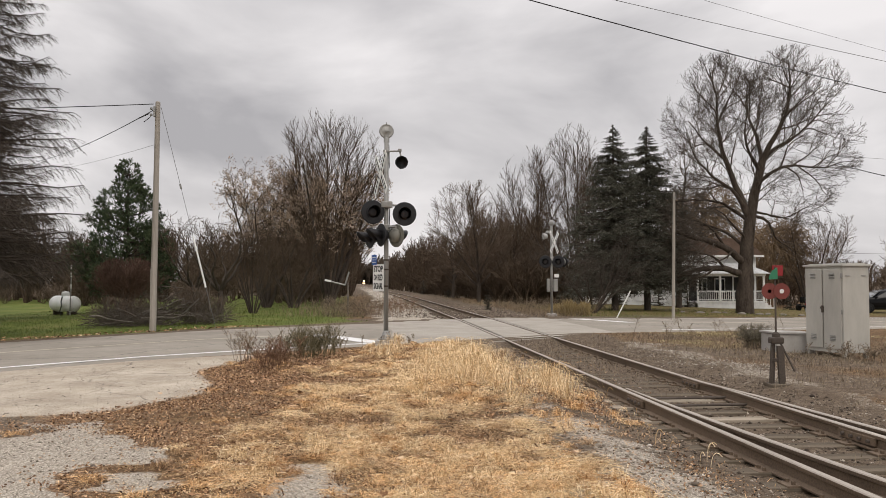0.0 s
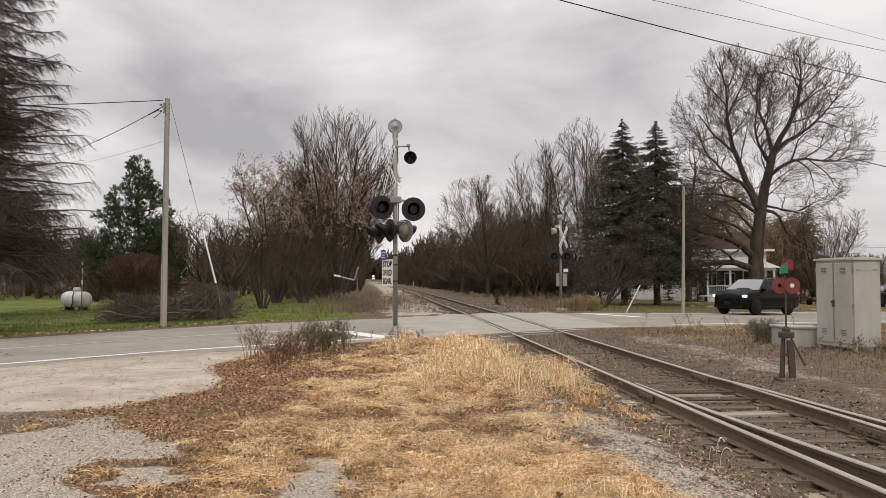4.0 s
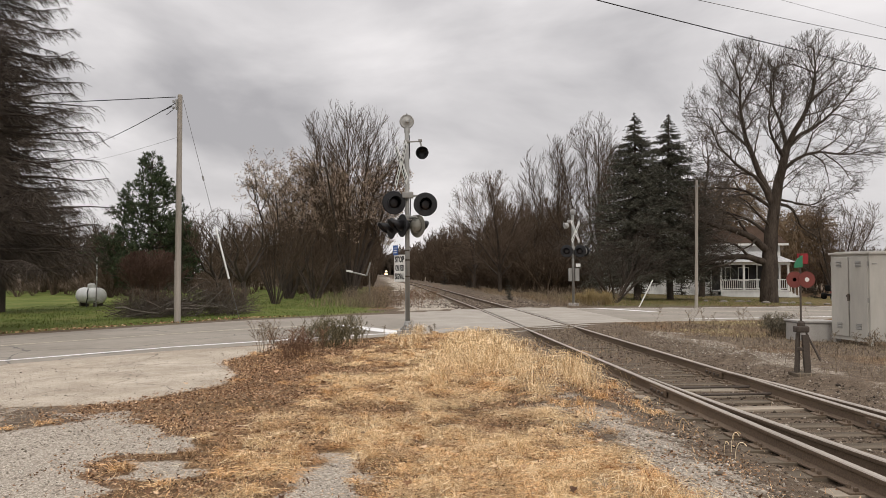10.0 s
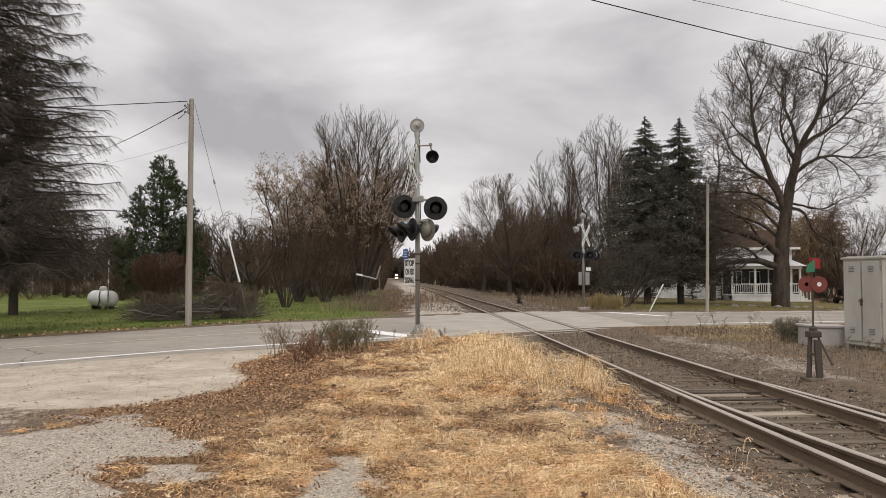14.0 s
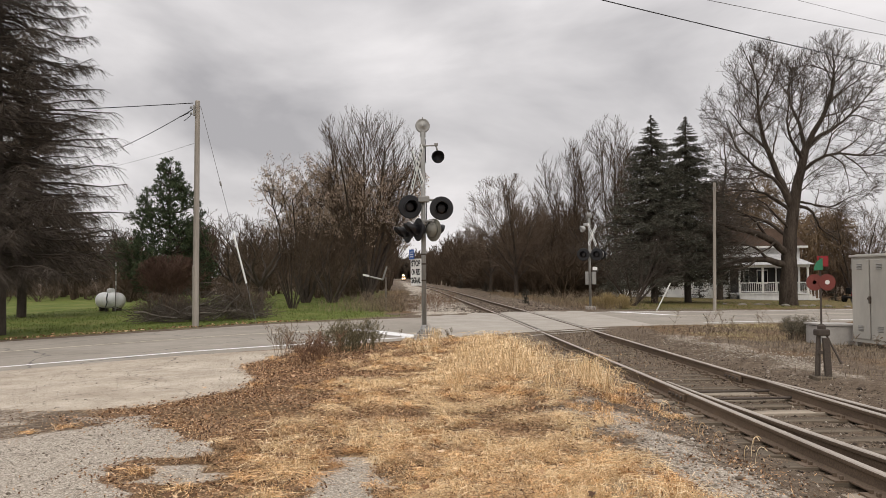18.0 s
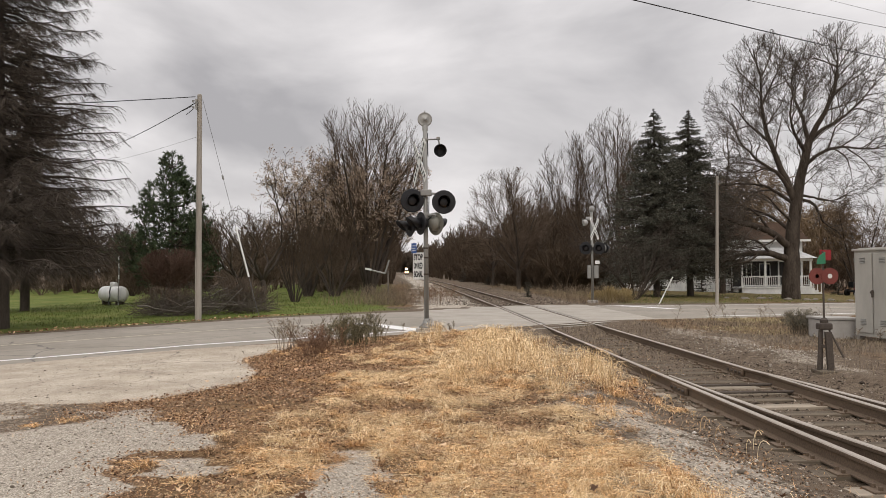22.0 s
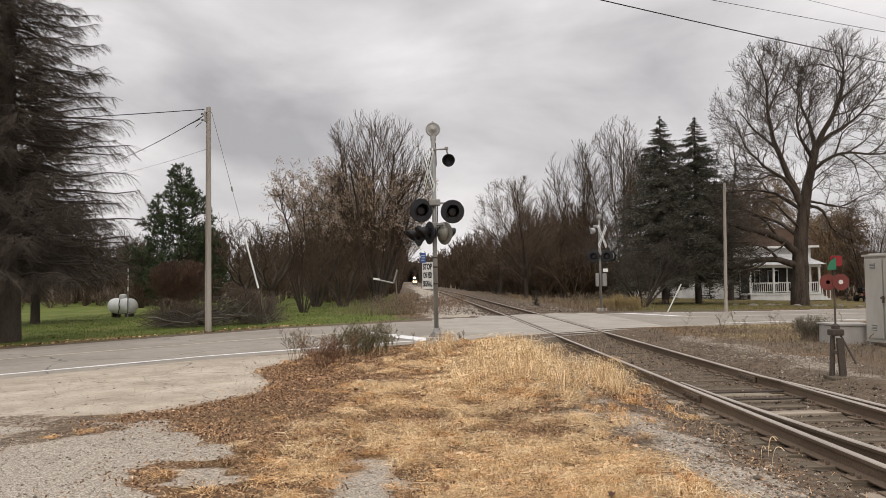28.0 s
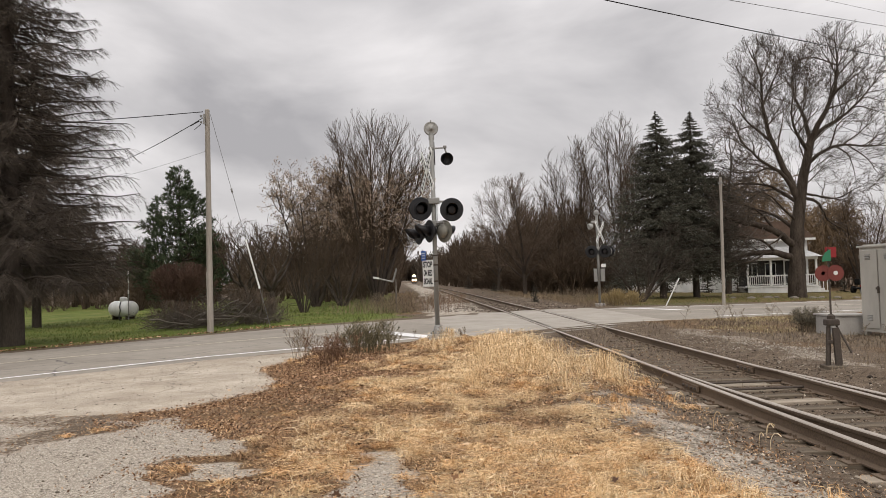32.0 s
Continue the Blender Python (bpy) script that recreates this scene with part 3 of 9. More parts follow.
def grow(seed, height, trunk_r, levels, lean=(0, 0), first=0.3, stems=1, spread=0.35, up=0.25, stem_len=0.8, droop=0.0, wiggle=0.12, heavy=()):
    """A bare tree, level by level. levels: (children per branch, length share, angle in degrees, radius share, segments).
    Returns a list of (points [n, k, 3], radii [n, k]) for each level."""
    rng = np.random.default_rng(seed)
    n, k = stems, 9
    base = np.zeros((n, 3))
    ang = rng.uniform(0, 2 * np.pi, n) + np.arange(n) * 2.4
    tilt = (rng.uniform(0.5, 1, n) * spread) if stems > 1 else np.zeros(n)
    dirs = np.stack([np.sin(tilt) * np.cos(ang) + lean[0], np.sin(tilt) * np.sin(ang) + lean[1], np.cos(tilt)], 1)
    if stems > 1:
        base[:, :2] = dirs[:, :2] * trunk_r * 1.5
    length = height * stem_len * rng.uniform(0.8, 1.0, n) if stems > 1 else np.full(n, height * stem_len)
    rad = np.full(n, trunk_r) * (rng.uniform(0.6, 1, n) if stems > 1 else 1)
    out = []
    for li in range(len(levels) + 1):
        n = len(base)
        d = dirs / np.linalg.norm(dirs, axis=1)[:, None]
        pts = np.zeros((n, k, 3))
        pts[:, 0] = base
        step = length[:, None] / (k - 1)
        for i in range(1, k):
            d = d + rng.normal(0, wiggle * (1 if li else 0.35), (n, 3))
            d[:, 2] += (up if li else 0.05) * 2.5 / k - droop * (i / k) * (1 if li else 0)
            d = d / np.linalg.norm(d, axis=1)[:, None]
            pts[:, i] = pts[:, i - 1] + d * step
        tip = (0.45 if stems == 1 else 0.1) if li == 0 else 0.2
        shape = 1 - (1 - tip) * np.linspace(0, 1, k) ** 0.9
        radii = rad[:, None] * shape[None]
        if li == 0:
            radii[:, 0] *= 1.35
        out.append((pts, radii))
        if li == len(levels):
            break
        count, share, angle, rshare, segs = levels[li]
        m = n * count
        par = np.repeat(np.arange(n), count)
        low = first if li == 0 else 0.18
        f = np.clip(low + (1 - low) * (np.tile(np.arange(count), n) + rng.uniform(0, 1, m)) / count, 0, 0.995) * (k - 1)
        i0 = np.minimum(f.astype(int), k - 2)
        w = (f - i0)[:, None]
        p = pts[par, i0] * (1 - w) + pts[par, i0 + 1] * w
        pd = pts[par, i0 + 1] - pts[par, i0]
        pd = pd / np.linalg.norm(pd, axis=1)[:, None]
        az = np.tile(np.arange(count), n) * 2.4 + rng.uniform(0, 2 * np.pi, n)[par] + rng.normal(0, 0.4, m)
        side = np.cross(pd, np.where(np.abs(pd[:, 2:]) > 0.9, [[1.0, 0, 0]], [[0, 0, 1.0]]))
        side = side / np.linalg.norm(side, axis=1)[:, None]
        other = np.cross(pd, side)
        ring = side * np.cos(az)[:, None] + other * np.sin(az)[:, None]
        an = np.radians(angle) * rng.uniform(0.7, 1.25, m)
        dirs = pd * np.cos(an)[:, None] + ring * np.sin(an)[:, None]
        fr = f / (k - 1)
        length = length[par] * share * rng.uniform(0.6, 1.15, m) * (1.15 - 0.55 * fr)
        rad = np.minimum(radii[par, i0] * 0.8, rad[par] * rshare * (1.0 if li == 0 else 0.68) * rng.uniform(0.7, 1.1, m))
        base, k = p, segs + 1
        if li == 0 and len(heavy):                                  # heavy low limbs: share of the trunk, heading, rise, length, radius
            i1 = np.array([min(int(q[0] * 8), 7) for q in heavy])
            hd, rs = np.radians([q[1] for q in heavy]), np.radians([q[2] for q in heavy])
            base = np.concatenate([base, pts[0, i1]])
            dirs = np.concatenate([dirs, np.stack([np.cos(hd) * np.cos(rs), np.sin(hd) * np.cos(rs), np.sin(rs)], 1)])
            length = np.concatenate([length, [q[3] for q in heavy]])
            rad = np.concatenate([rad, [q[4] for q in heavy]])
    return out


def tubes(groups):
    """Vertices and quads of tubes along polylines: groups of (points, radii, sides)."""
    V, F, off = [], [], 0
    for pts, radii, sides in groups:
        n, k, _ = pts.shape
        if n == 0:
            continue
        d = np.gradient(pts, axis=1)
        d /= np.linalg.norm(d, axis=2)[..., None] + 1e-9
        ref = np.where(np.abs(d[:, 0, 2:]) > 0.9, [1.0, 0, 0], [0, 0, 1.0])
        s = np.zeros_like(d)
        s[:, 0] = np.cross(d[:, 0], ref)
        for i in range(k):                                      # carry the ring along without twist
            q = s[:, max(i - 1, 0)]
            q = q - (q * d[:, i]).sum(1)[:, None] * d[:, i]
            s[:, i] = q / (np.linalg.norm(q, axis=1)[:, None] + 1e-9)
        o = np.cross(d, s)
        a = np.arange(sides) * 2 * np.pi / sides
        ring = s[:, :, None] * np.cos(a)[:, None] + o[:, :, None] * np.sin(a)[:, None]
        v = pts[:, :, None] + ring * radii[:, :, None, None]
        idx = np.arange(n * k * sides).reshape(n, k, sides) + off
        nx = np.roll(idx, -1, axis=2)
        f = np.stack([idx[:, :-1], nx[:, :-1], nx[:, 1:], idx[:, 1:]], -1).reshape(-1, 4)
        V.append(v.reshape(-1, 3))
        F.append(f)
        off += n * k * sides
    return np.concatenate(V), np.concatenate(F)


def ribbons(pts, width, seed=0):
    """Thin strips along the finest twigs: points [n, k, 3], half width."""
    n, k, _ = pts.shape
    d = np.gradient(pts, axis=1)
    s = np.cross(d, np.random.default_rng(seed).normal(0, 1, (n, 1, 3)))
    s /= np.linalg.norm(s, axis=2)[..., None] + 1e-9
    w = s * np.asarray(width) * np.linspace(1.25, 0.75, k)[None, :, None]
    v = np.stack([pts - w, pts + w], 2).reshape(-1, 3)
    idx = np.arange(n * k * 2).reshape(n, k, 2)
    f = np.stack([idx[:, :-1, 0], idx[:, :-1, 1], idx[:, 1:, 1], idx[:, 1:, 0]], -1).reshape(-1, 4)
    return v, f


def both(a, b):
    """Two pairs of vertices and quads as one."""
    return np.concatenate([a[0], b[0]]), np.concatenate([a[1], b[1] + len(a[0])])


def leaf_cards(points, size, rng, flat=0.0, aspect=0.6, curl=0.0):
    """Small leaf-shaped quads at points."""
    n = len(points)
    a, b = rng.normal(0, 1, (n, 3)), rng.normal(0, 1, (n, 3))
    b[:, 2] *= 1 - flat
    a[:, 2] *= 1 - flat
    a /= np.linalg.norm(a, axis=1)[:, None]
    b = b - (b * a).sum(1)[:, None] * a
    b /= np.linalg.norm(b, axis=1)[:, None] + 1e-9
    s = size * rng.uniform(0.6, 1.3, n)[:, None]
    up = np.cross(a, b) * s * curl * rng.uniform(-0.3, 1, (n, 1))
    v = np.stack([points - a * s, points + b * s * aspect * 0.5 + up, points + a * s, points - b * s * aspect * 0.5 + up], 1).reshape(-1, 3)
    return v, np.arange(n * 4).reshape(n, 4)


def lobed_leaves(points, size, rng):
    """Curled leaves with pointed lobes, as fans of triangles round their middles."""
    n, k = len(points), 11
    a = np.linspace(0, 2 * np.pi, k, endpoint=False)
    rim = np.where(np.arange(k) % 2 == 0, 1.0, 0.5)
    x, y = np.cos(a) * rim, np.sin(a) * rim * 0.85
    bend, twist = rng.uniform(-0.2, 0.9, (n, 1)), rng.normal(0, 0.3, (n, 1))
    local = np.stack([np.tile(x, (n, 1)), np.tile(y, (n, 1)), bend * x * x + twist * x * y], -1)
    local = np.concatenate([np.zeros((n, 1, 3)), local], 1) * (size * rng.uniform(0.6, 1.3, n))[:, None, None]
    az, tilt = rng.uniform(0, 6.28, n), rng.normal(0, 0.45, n)
    c, q = np.cos(az)[:, None], np.sin(az)[:, None]
    ct, st = np.cos(tilt)[:, None], np.sin(tilt)[:, None]
    u, v, w = local[..., 0], local[..., 1] * ct - local[..., 2] * st, local[..., 1] * st + local[..., 2] * ct
    verts = np.stack([u * c - v * q, u * q + v * c, w], -1) + points[:, None]
    i = np.arange(k)
    f = np.stack([np.zeros(k, int), 1 + i, 1 + (i + 1) % k], 1)
    return verts.reshape(-1, 3), (f[None] + (np.arange(n) * (k + 1))[:, None, None]).reshape(-1, 3)


def bare_tree(name, at, label, seed, height, trunk_r, levels, bark, twig, leaves=0, leaf_mat=None, leaf_size=0.07, leaf_zone=(0.0, 1.0), split=2, **kw):
    """A leafless or nearly leafless tree: a trunk mesh, a crown of limbs and twigs, and the leaves that still hang."""
    root = new(name)
    lev = grow(seed, height, trunk_r, levels, **kw)
    sides = [9, 6, 5, 3, 3, 3]
    v, f = tubes([(p, r, sides[i]) for i, (p, r) in enumerate(lev[:1])])
    trunk = arrays("trunk", v, f, bark, root, True)
    if split > 1:
        v, f = tubes([(p, r, sides[i + 1]) for i, (p, r) in enumerate(lev[1:split])])
        arrays("limb", v, f, bark, root, True)["kind"] = "stuff"
    v, f = tubes([(p, np.maximum(r, 0.0024 * max(1, at[1] / 22)), 3) for p, r in lev[split:]])
    arrays("crown", v, f, twig, root)
    if leaves:
        rng = np.random.default_rng(seed + 5)
        tips = lev[-1][0][:, 1:].reshape(-1, 3)
        z = tips[:, 2] / tips[:, 2].max()
        tips = tips[(z > leaf_zone[0]) & (z < leaf_zone[1])]
        pick = tips[rng.integers(0, len(tips), leaves)] + rng.normal(0, 0.05, (leaves, 3))
        v, f = leaf_cards(pick, leaf_size, rng)
        arrays("foliage", v, f, leaf_mat, root)["kind"] = "stuff"
    root.location = (at[0], at[1], float(ground_z(at[0], at[1])) - 0.05)
    tagged(root, label, "tree")
    return root


def conifer(name, at, label, seed, height, radius, trunk_r, whorls, per, needle, bark, clear=0.08, droop=0.35, card=0.16, dens=26, taper=0.9, lift=0.0, gaps=0.0, shape=1.0, split=False, twig_r=0.008, hang=0.0, bough_r=1.0):
    """A spruce or pine: a straight trunk and whorls of boughs, each with side sprays of needles."""
    root = new(name)
    rng = np.random.default_rng(seed)
    zs = np.linspace(0, height, 14)
    pts = np.stack([np.cumsum(rng.normal(0, 0.015, 14)), np.cumsum(rng.normal(0, 0.015, 14)), zs], 1)[None]
    v, f = tubes([(pts, (trunk_r * (1 - zs / height) ** 0.8 + 0.02)[None], 10)])
    arrays("trunk", v, f, bark, root, True)
    n = whorls * per
    fz = np.clip(np.repeat(np.linspace(clear, 0.985, whorls), per) + rng.uniform(-0.5, 0.5, n) / whorls, clear * 0.9, 0.995)
    az = rng.uniform(0, 2 * np.pi, n)
    keep = rng.uniform(0, 1, n) > gaps
    fz, az = fz[keep], az[keep]
    n = len(fz)
    L = 0.03 + radius * (1 - np.clip((fz - clear) / (1 - clear), 0, 1) ** shape * taper) * rng.uniform(0.72, 1.08, n)
    k = 7
    u = np.linspace(0, 1, k)
    out = np.stack([np.cos(az), np.sin(az)], 1)
    boughs = np.zeros((n, k, 3))
    boughs[:, :, :2] = out[:, None] * (L[:, None] * u)[..., None]
    sag = droop * rng.uniform(0.6, 1.3, n)
    boughs[:, :, 2] = (fz * height)[:, None] + L[:, None] * (lift * u - sag[:, None] * u + (sag * 0.75)[:, None] * u ** 2.2)
    boughs[:, 1:] += rng.normal(0, 0.03, (n, k - 1, 3)) * L[:, None, None] * 0.6
    rad = bough_r * (0.012 + 0.016 * L[:, None] * (1 - fz[:, None] * 0.5)) * (1 - 0.8 * u)
    v, f = tubes([(boughs, rad, 4)])
    arrays("bough", v, f, bark, root)["kind"] = "stuff"
    m = dens
    par = np.repeat(np.arange(n), m)
    t = np.clip(rng.uniform(0.12, 1.0, n * m), 0, 0.999) * (k - 1)
    i0 = t.astype(int)
    w = (t - i0)[:, None]
    p = boughs[par, i0] * (1 - w) + boughs[par, i0 + 1] * w
    d = np.zeros((n * m, 3))
    d[:, :2] = out[par]
    sidev = np.stack([-d[:, 1], d[:, 0], 0 * d[:, 0]], 1) * np.sign(rng.normal(0, 1, n * m))[:, None]
    sp = d * rng.uniform(0.4, 0.9, (n * m, 1)) + sidev * rng.uniform(0.3, 1.0, (n * m, 1))
    sp[:, 2] += rng.normal(-0.18 - droop * 0.5 - hang, 0.22 + hang * 0.3, n * m)
    sp /= np.linalg.norm(sp, axis=1)[:, None]
    ln = card * (0.25 + 0.5 * L[par]) * (0.3 + 0.7 * L[par] / radius) * rng.uniform(0.5, 1.2, n * m) * (1.25 - t / (k - 1) * 0.6)
    tw = np.stack([p, p + sp * (ln / 2)[:, None], p + sp * ln[:, None] - np.array([0, 0, 0.12]) * ln[:, None]], 1)
    return root, tw, rng, at, label, needle, bark, twig_r


def finish_conifer(pack, cards_per, size, aspect, flat=0.2, twigs=True, least=0.3):
    root, tw, rng, at, label, needle, bark, twig_r = pack
    n = len(tw)
    if twigs:
        v, f = ribbons(tw, twig_r * 1.15, n)
        arrays("twig", v, f, bark, root)["kind"] = "stuff"
    if cards_per:
        par = np.repeat(np.arange(n), cards_per)
        s = rng.uniform(0, 1, (n * cards_per, 1))
        p = tw[par, 0] * (1 - s) + tw[par, 2] * s
        d = tw[par, 2] - tw[par, 0]
        ln = np.linalg.norm(d, axis=1)[:, None] + 1e-9
        d = d / ln
        a = d + rng.normal(0, 0.55, d.shape)
        a /= np.linalg.norm(a, axis=1)[:, None]
        b = np.cross(a, rng.normal(0, 1, d.shape))
        b /= np.linalg.norm(b, axis=1)[:, None] + 1e-9
        sz = size * rng.uniform(0.6, 1.4, (len(p), 1)) * np.clip(ln / (size * 3.2), least, 1)
        v = np.stack([p - b * sz * aspect, p + b * sz * aspect, p + a * sz * 2], 1).reshape(-1, 3)
        arrays("foliage", v, np.arange(len(v)).reshape(-1, 3), needle, root)["kind"] = "stuff"
    root.location = (at[0], at[1], float(ground_z(at[0], at[1])) - 0.05)
    tagged(root, label, "tree")
    return root


def within(p, env):
    """Which of the places p [..., 3] lie in a crown: ellipsoids of (centre, radii)."""
    ok = np.zeros(p.shape[:-1], bool)
    for c, r in env:
        ok |= (((p - np.array(c)) / np.array(r)) ** 2).sum(-1) < 1
    return ok


def branch_out(seed, limbs, env, levels, up=0.1, wiggle=0.08, out=0.0, low=0.3):
    """A bare crown. limbs: (polyline, first radius, last radius). Each level grows branches from the last one that end at the crown's
    outline. levels: (branches per metre, angle in degrees, greatest length, radius share, points).
    Returns (points [n, k, 3], radii [n, k]) for the limbs and for each level."""
    rng = np.random.default_rng(seed)
    k = 14
    pts, rad = [], []
    for line, r0, r1 in limbs:
        line = np.array(line, float)
        seg = np.concatenate([[0], np.cumsum(np.linalg.norm(np.diff(line, axis=0), axis=1))])
        u = np.linspace(0, seg[-1], 60)
        p = np.stack([np.interp(u, seg, line[:, i]) for i in range(3)], 1)
        for _ in range(40):                                         # round the corners
            p[1:-1] = (p[:-2] + 2 * p[1:-1] + p[2:]) / 4
        p = p[np.linspace(0, 59, k).astype(int)]
        p[1:] += rng.normal(0, wiggle * seg[-1] / k * 0.35, p[1:].shape)
        pts.append(p)
        rad.append(r0 + (r1 - r0) * np.linspace(0, 1, k) ** 0.85)
    pts, rad = np.array(pts), np.array(rad)
    found = [(pts, rad)]
    mid = np.mean([c for c, r in env], axis=0)
    for li, (dens, angle, most, share, k2) in enumerate(levels):
        n, k = rad.shape
        length = np.linalg.norm(np.diff(pts, axis=1), axis=2).sum(1)
        count = np.maximum(1, np.round(length * dens * rng.uniform(0.8, 1.2, n)).astype(int))
        par = np.repeat(np.arange(n), count)
        m = len(par)
        first = np.concatenate([[0], np.cumsum(count)[:-1]])
        rank = np.arange(m) - first[par]
        lo = low if li == 0 else 0.16
        f = np.clip(lo + (1 - lo) * (rank + rng.uniform(0.1, 1, m)) / count[par], 0, 0.999) * (k - 1)
        i0 = f.astype(int)
        w = (f - i0)[:, None]
        base = pts[par, i0] * (1 - w) + pts[par, i0 + 1] * w
        r0 = rad[par, i0]
        pd = pts[par, i0 + 1] - pts[par, i0]
        pd /= np.linalg.norm(pd, axis=1)[:, None] + 1e-9
        side = rng.normal(0, 1, (m, 3))
        away = base - mid
        side += out * away / (np.linalg.norm(away, axis=1)[:, None] + 1e-9)
        side -= (side * pd).sum(1)[:, None] * pd
        side /= np.linalg.norm(side, axis=1)[:, None] + 1e-9
        an = np.radians(angle) * rng.uniform(0.65, 1.3, m)
        d = pd * np.cos(an)[:, None] + side * np.sin(an)[:, None]
        d[:, 2] += up * 0.6
        d /= np.linalg.norm(d, axis=1)[:, None]
        ts = np.linspace(0, 1, 20) * most
        probe = d.copy()
        probe[:, 2] += up * 0.5
        gone = ~within(base[:, None] + probe[:, None] * ts[None, :, None], env)
        gone[:, 0] = False
        reach = np.where(gone.any(1), ts[gone.argmax(1)], most)
        L = np.minimum(most * rng.uniform(0.5, 1.0, m), reach * rng.uniform(0.78, 1.04, m)) + 0.06 * most * rng.uniform(0.3, 1, m)
        q = np.zeros((m, k2, 3))
        q[:, 0] = base
        for i in range(1, k2):
            d = d + rng.normal(0, wiggle, (m, 3))
            d[:, 2] += up * 1.4 / k2
            d /= np.linalg.norm(d, axis=1)[:, None]
            q[:, i] = q[:, i - 1] + d * (L / (k2 - 1))[:, None]
        r = np.minimum(r0 * 0.72, share * (0.35 + 0.65 * L / most) * rng.uniform(0.75, 1.15, m))
        pts, rad = q, r[:, None] * (1 - 0.72 * np.linspace(0, 1, k2))
        found.append((pts, rad))
    return found


def crown_tree(name, at, label, seed, limbs, env, levels, bark, twig, leaves=0, leaf_mat=None, leaf_size=0.08, leaf_zone=(0.0, 99.0), leaf_env=None, thin=1.0, category="tree", clumps=9, **kw):
    """A leafless tree: trunk, limbs, branches, fine twigs and the leaves that still hang."""
    lev = branch_out(seed, limbs, env, levels, **kw)
    root = new(name)
    least = 0.00017 * at[1] * thin
    p, r = lev[0]
    v, f = tubes([(p[:1], r[:1], 12)])
    arrays("trunk", v, f, bark, root, True)
    if len(p) > 1:
        v, f = tubes([(p[1:], r[1:], 8)])
        arrays("limb", v, f, bark, root, True)["kind"] = "stuff"
    mids = [(p, np.maximum(r, least * 1.25), 5 if i == 0 else 3) for i, (p, r) in enumerate(lev[1:-1])]
    v, f = tubes(mids)
    arrays("branch", v, f, twig, root, True)["kind"] = "stuff"
    p, r = lev[-1]
    v, f = ribbons(p, least, seed)
    arrays("crown", v, f, twig, root)["kind"] = "stuff"
    if leaves:
        rng = np.random.default_rng(seed + 5)
        tips = p[:, 1:].reshape(-1, 3)
        tips = tips[(tips[:, 2] > leaf_zone[0]) & (tips[:, 2] < leaf_zone[1])]
        if leaf_env:
            tips = tips[within(tips, leaf_env)]
        clump = tips[rng.integers(0, len(tips), max(1, leaves // clumps))]
        pick = clump[rng.integers(0, len(clump), leaves)] + rng.normal(0, 0.12, (leaves, 3))
        v, f = leaf_cards(pick, leaf_size, rng)
        arrays("foliage", v, f, leaf_mat, root)["kind"] = "stuff"
    root.location = (at[0], at[1], float(ground_z(at[0], at[1])) - 0.05)
    return tagged(root, label, category)


def fan(n, spread, length, seed, radius, low=0.25):
    """Stems that spread from one root and bend upright: rows for crown_tree."""
    r = np.random.default_rng(seed)
    rows = []
    for i in range(n):
        a = i * 2.4 + r.uniform(-0.4, 0.4)
        s = spread * r.uniform(low, 1)
        L = length * r.uniform(0.78, 1.05)
        x, y = math.sin(s) * math.cos(a), math.sin(s) * math.sin(a)
        rows.append(([(x * 0.3, y * 0.3, 0.0), (x * L * 0.45, y * L * 0.45, L * 0.45), (x * L * 0.85, y * L * 0.85, L * math.cos(s * 0.8))], radius * r.uniform(0.6, 1.0), radius * 0.18))
    return rows

# ---- railway track with a turnout ----


def rust_material(name, a, b, shine):
    k = Mat(name, 0.75, 0.35, 0.4)
    n = k.noise(2.0, 6, 0.65, (1, 0.25, 1))
    f = k.noise(55, 3, 0.7)
    k.color(k.ramp(k.math("ADD", k.math("MULTIPLY", n, 0.55), k.math("MULTIPLY", f, 0.45)), (0.33, a), (0.68, b)))
    k.b.inputs["Roughness"].default_value = shine
    k.bump(f, 0.25, 0.003)
    return k.m


M["rail"] = rust_material("rail_steel", (0.085, 0.06, 0.041), (0.235, 0.172, 0.12), 0.75)
M["rail_head"] = rust_material("rail_head", (0.3, 0.255, 0.21), (0.52, 0.46, 0.39), 0.4)
M["iron"] = rust_material("old_iron", (0.05, 0.04, 0.034), (0.13, 0.105, 0.085), 0.75)
M["tie_wood"] = speckled("tie_wood", (0.05, 0.039, 0.029), (0.19, 0.155, 0.115), 1.6, 38, 0.95, 0, 0.6, 0.012, 0.15, (0.12, 2.2, 1))
M["tie_pale"] = speckled("tie_pale", (0.18, 0.15, 0.115), (0.42, 0.36, 0.285), 1.6, 38, 0.95, 0, 0.6, 0.012, 0.15, (0.12, 2.2, 1))

railway_track = tagged(new("railway_track"), "rusty single railway track with a turnout on weathered ties", "railway track")
FOOT = [(-0.072, -0.165), (0.072, -0.165), (0.072, -0.152), (0.012, -0.135), (0.009, -0.055), (0.033, -0.042), (0.036, -0.012)]
SECTION = FOOT + [(0.028, -0.002), (-0.028, -0.002)] + [(-x, z) for x, z in FOOT[::-1]]


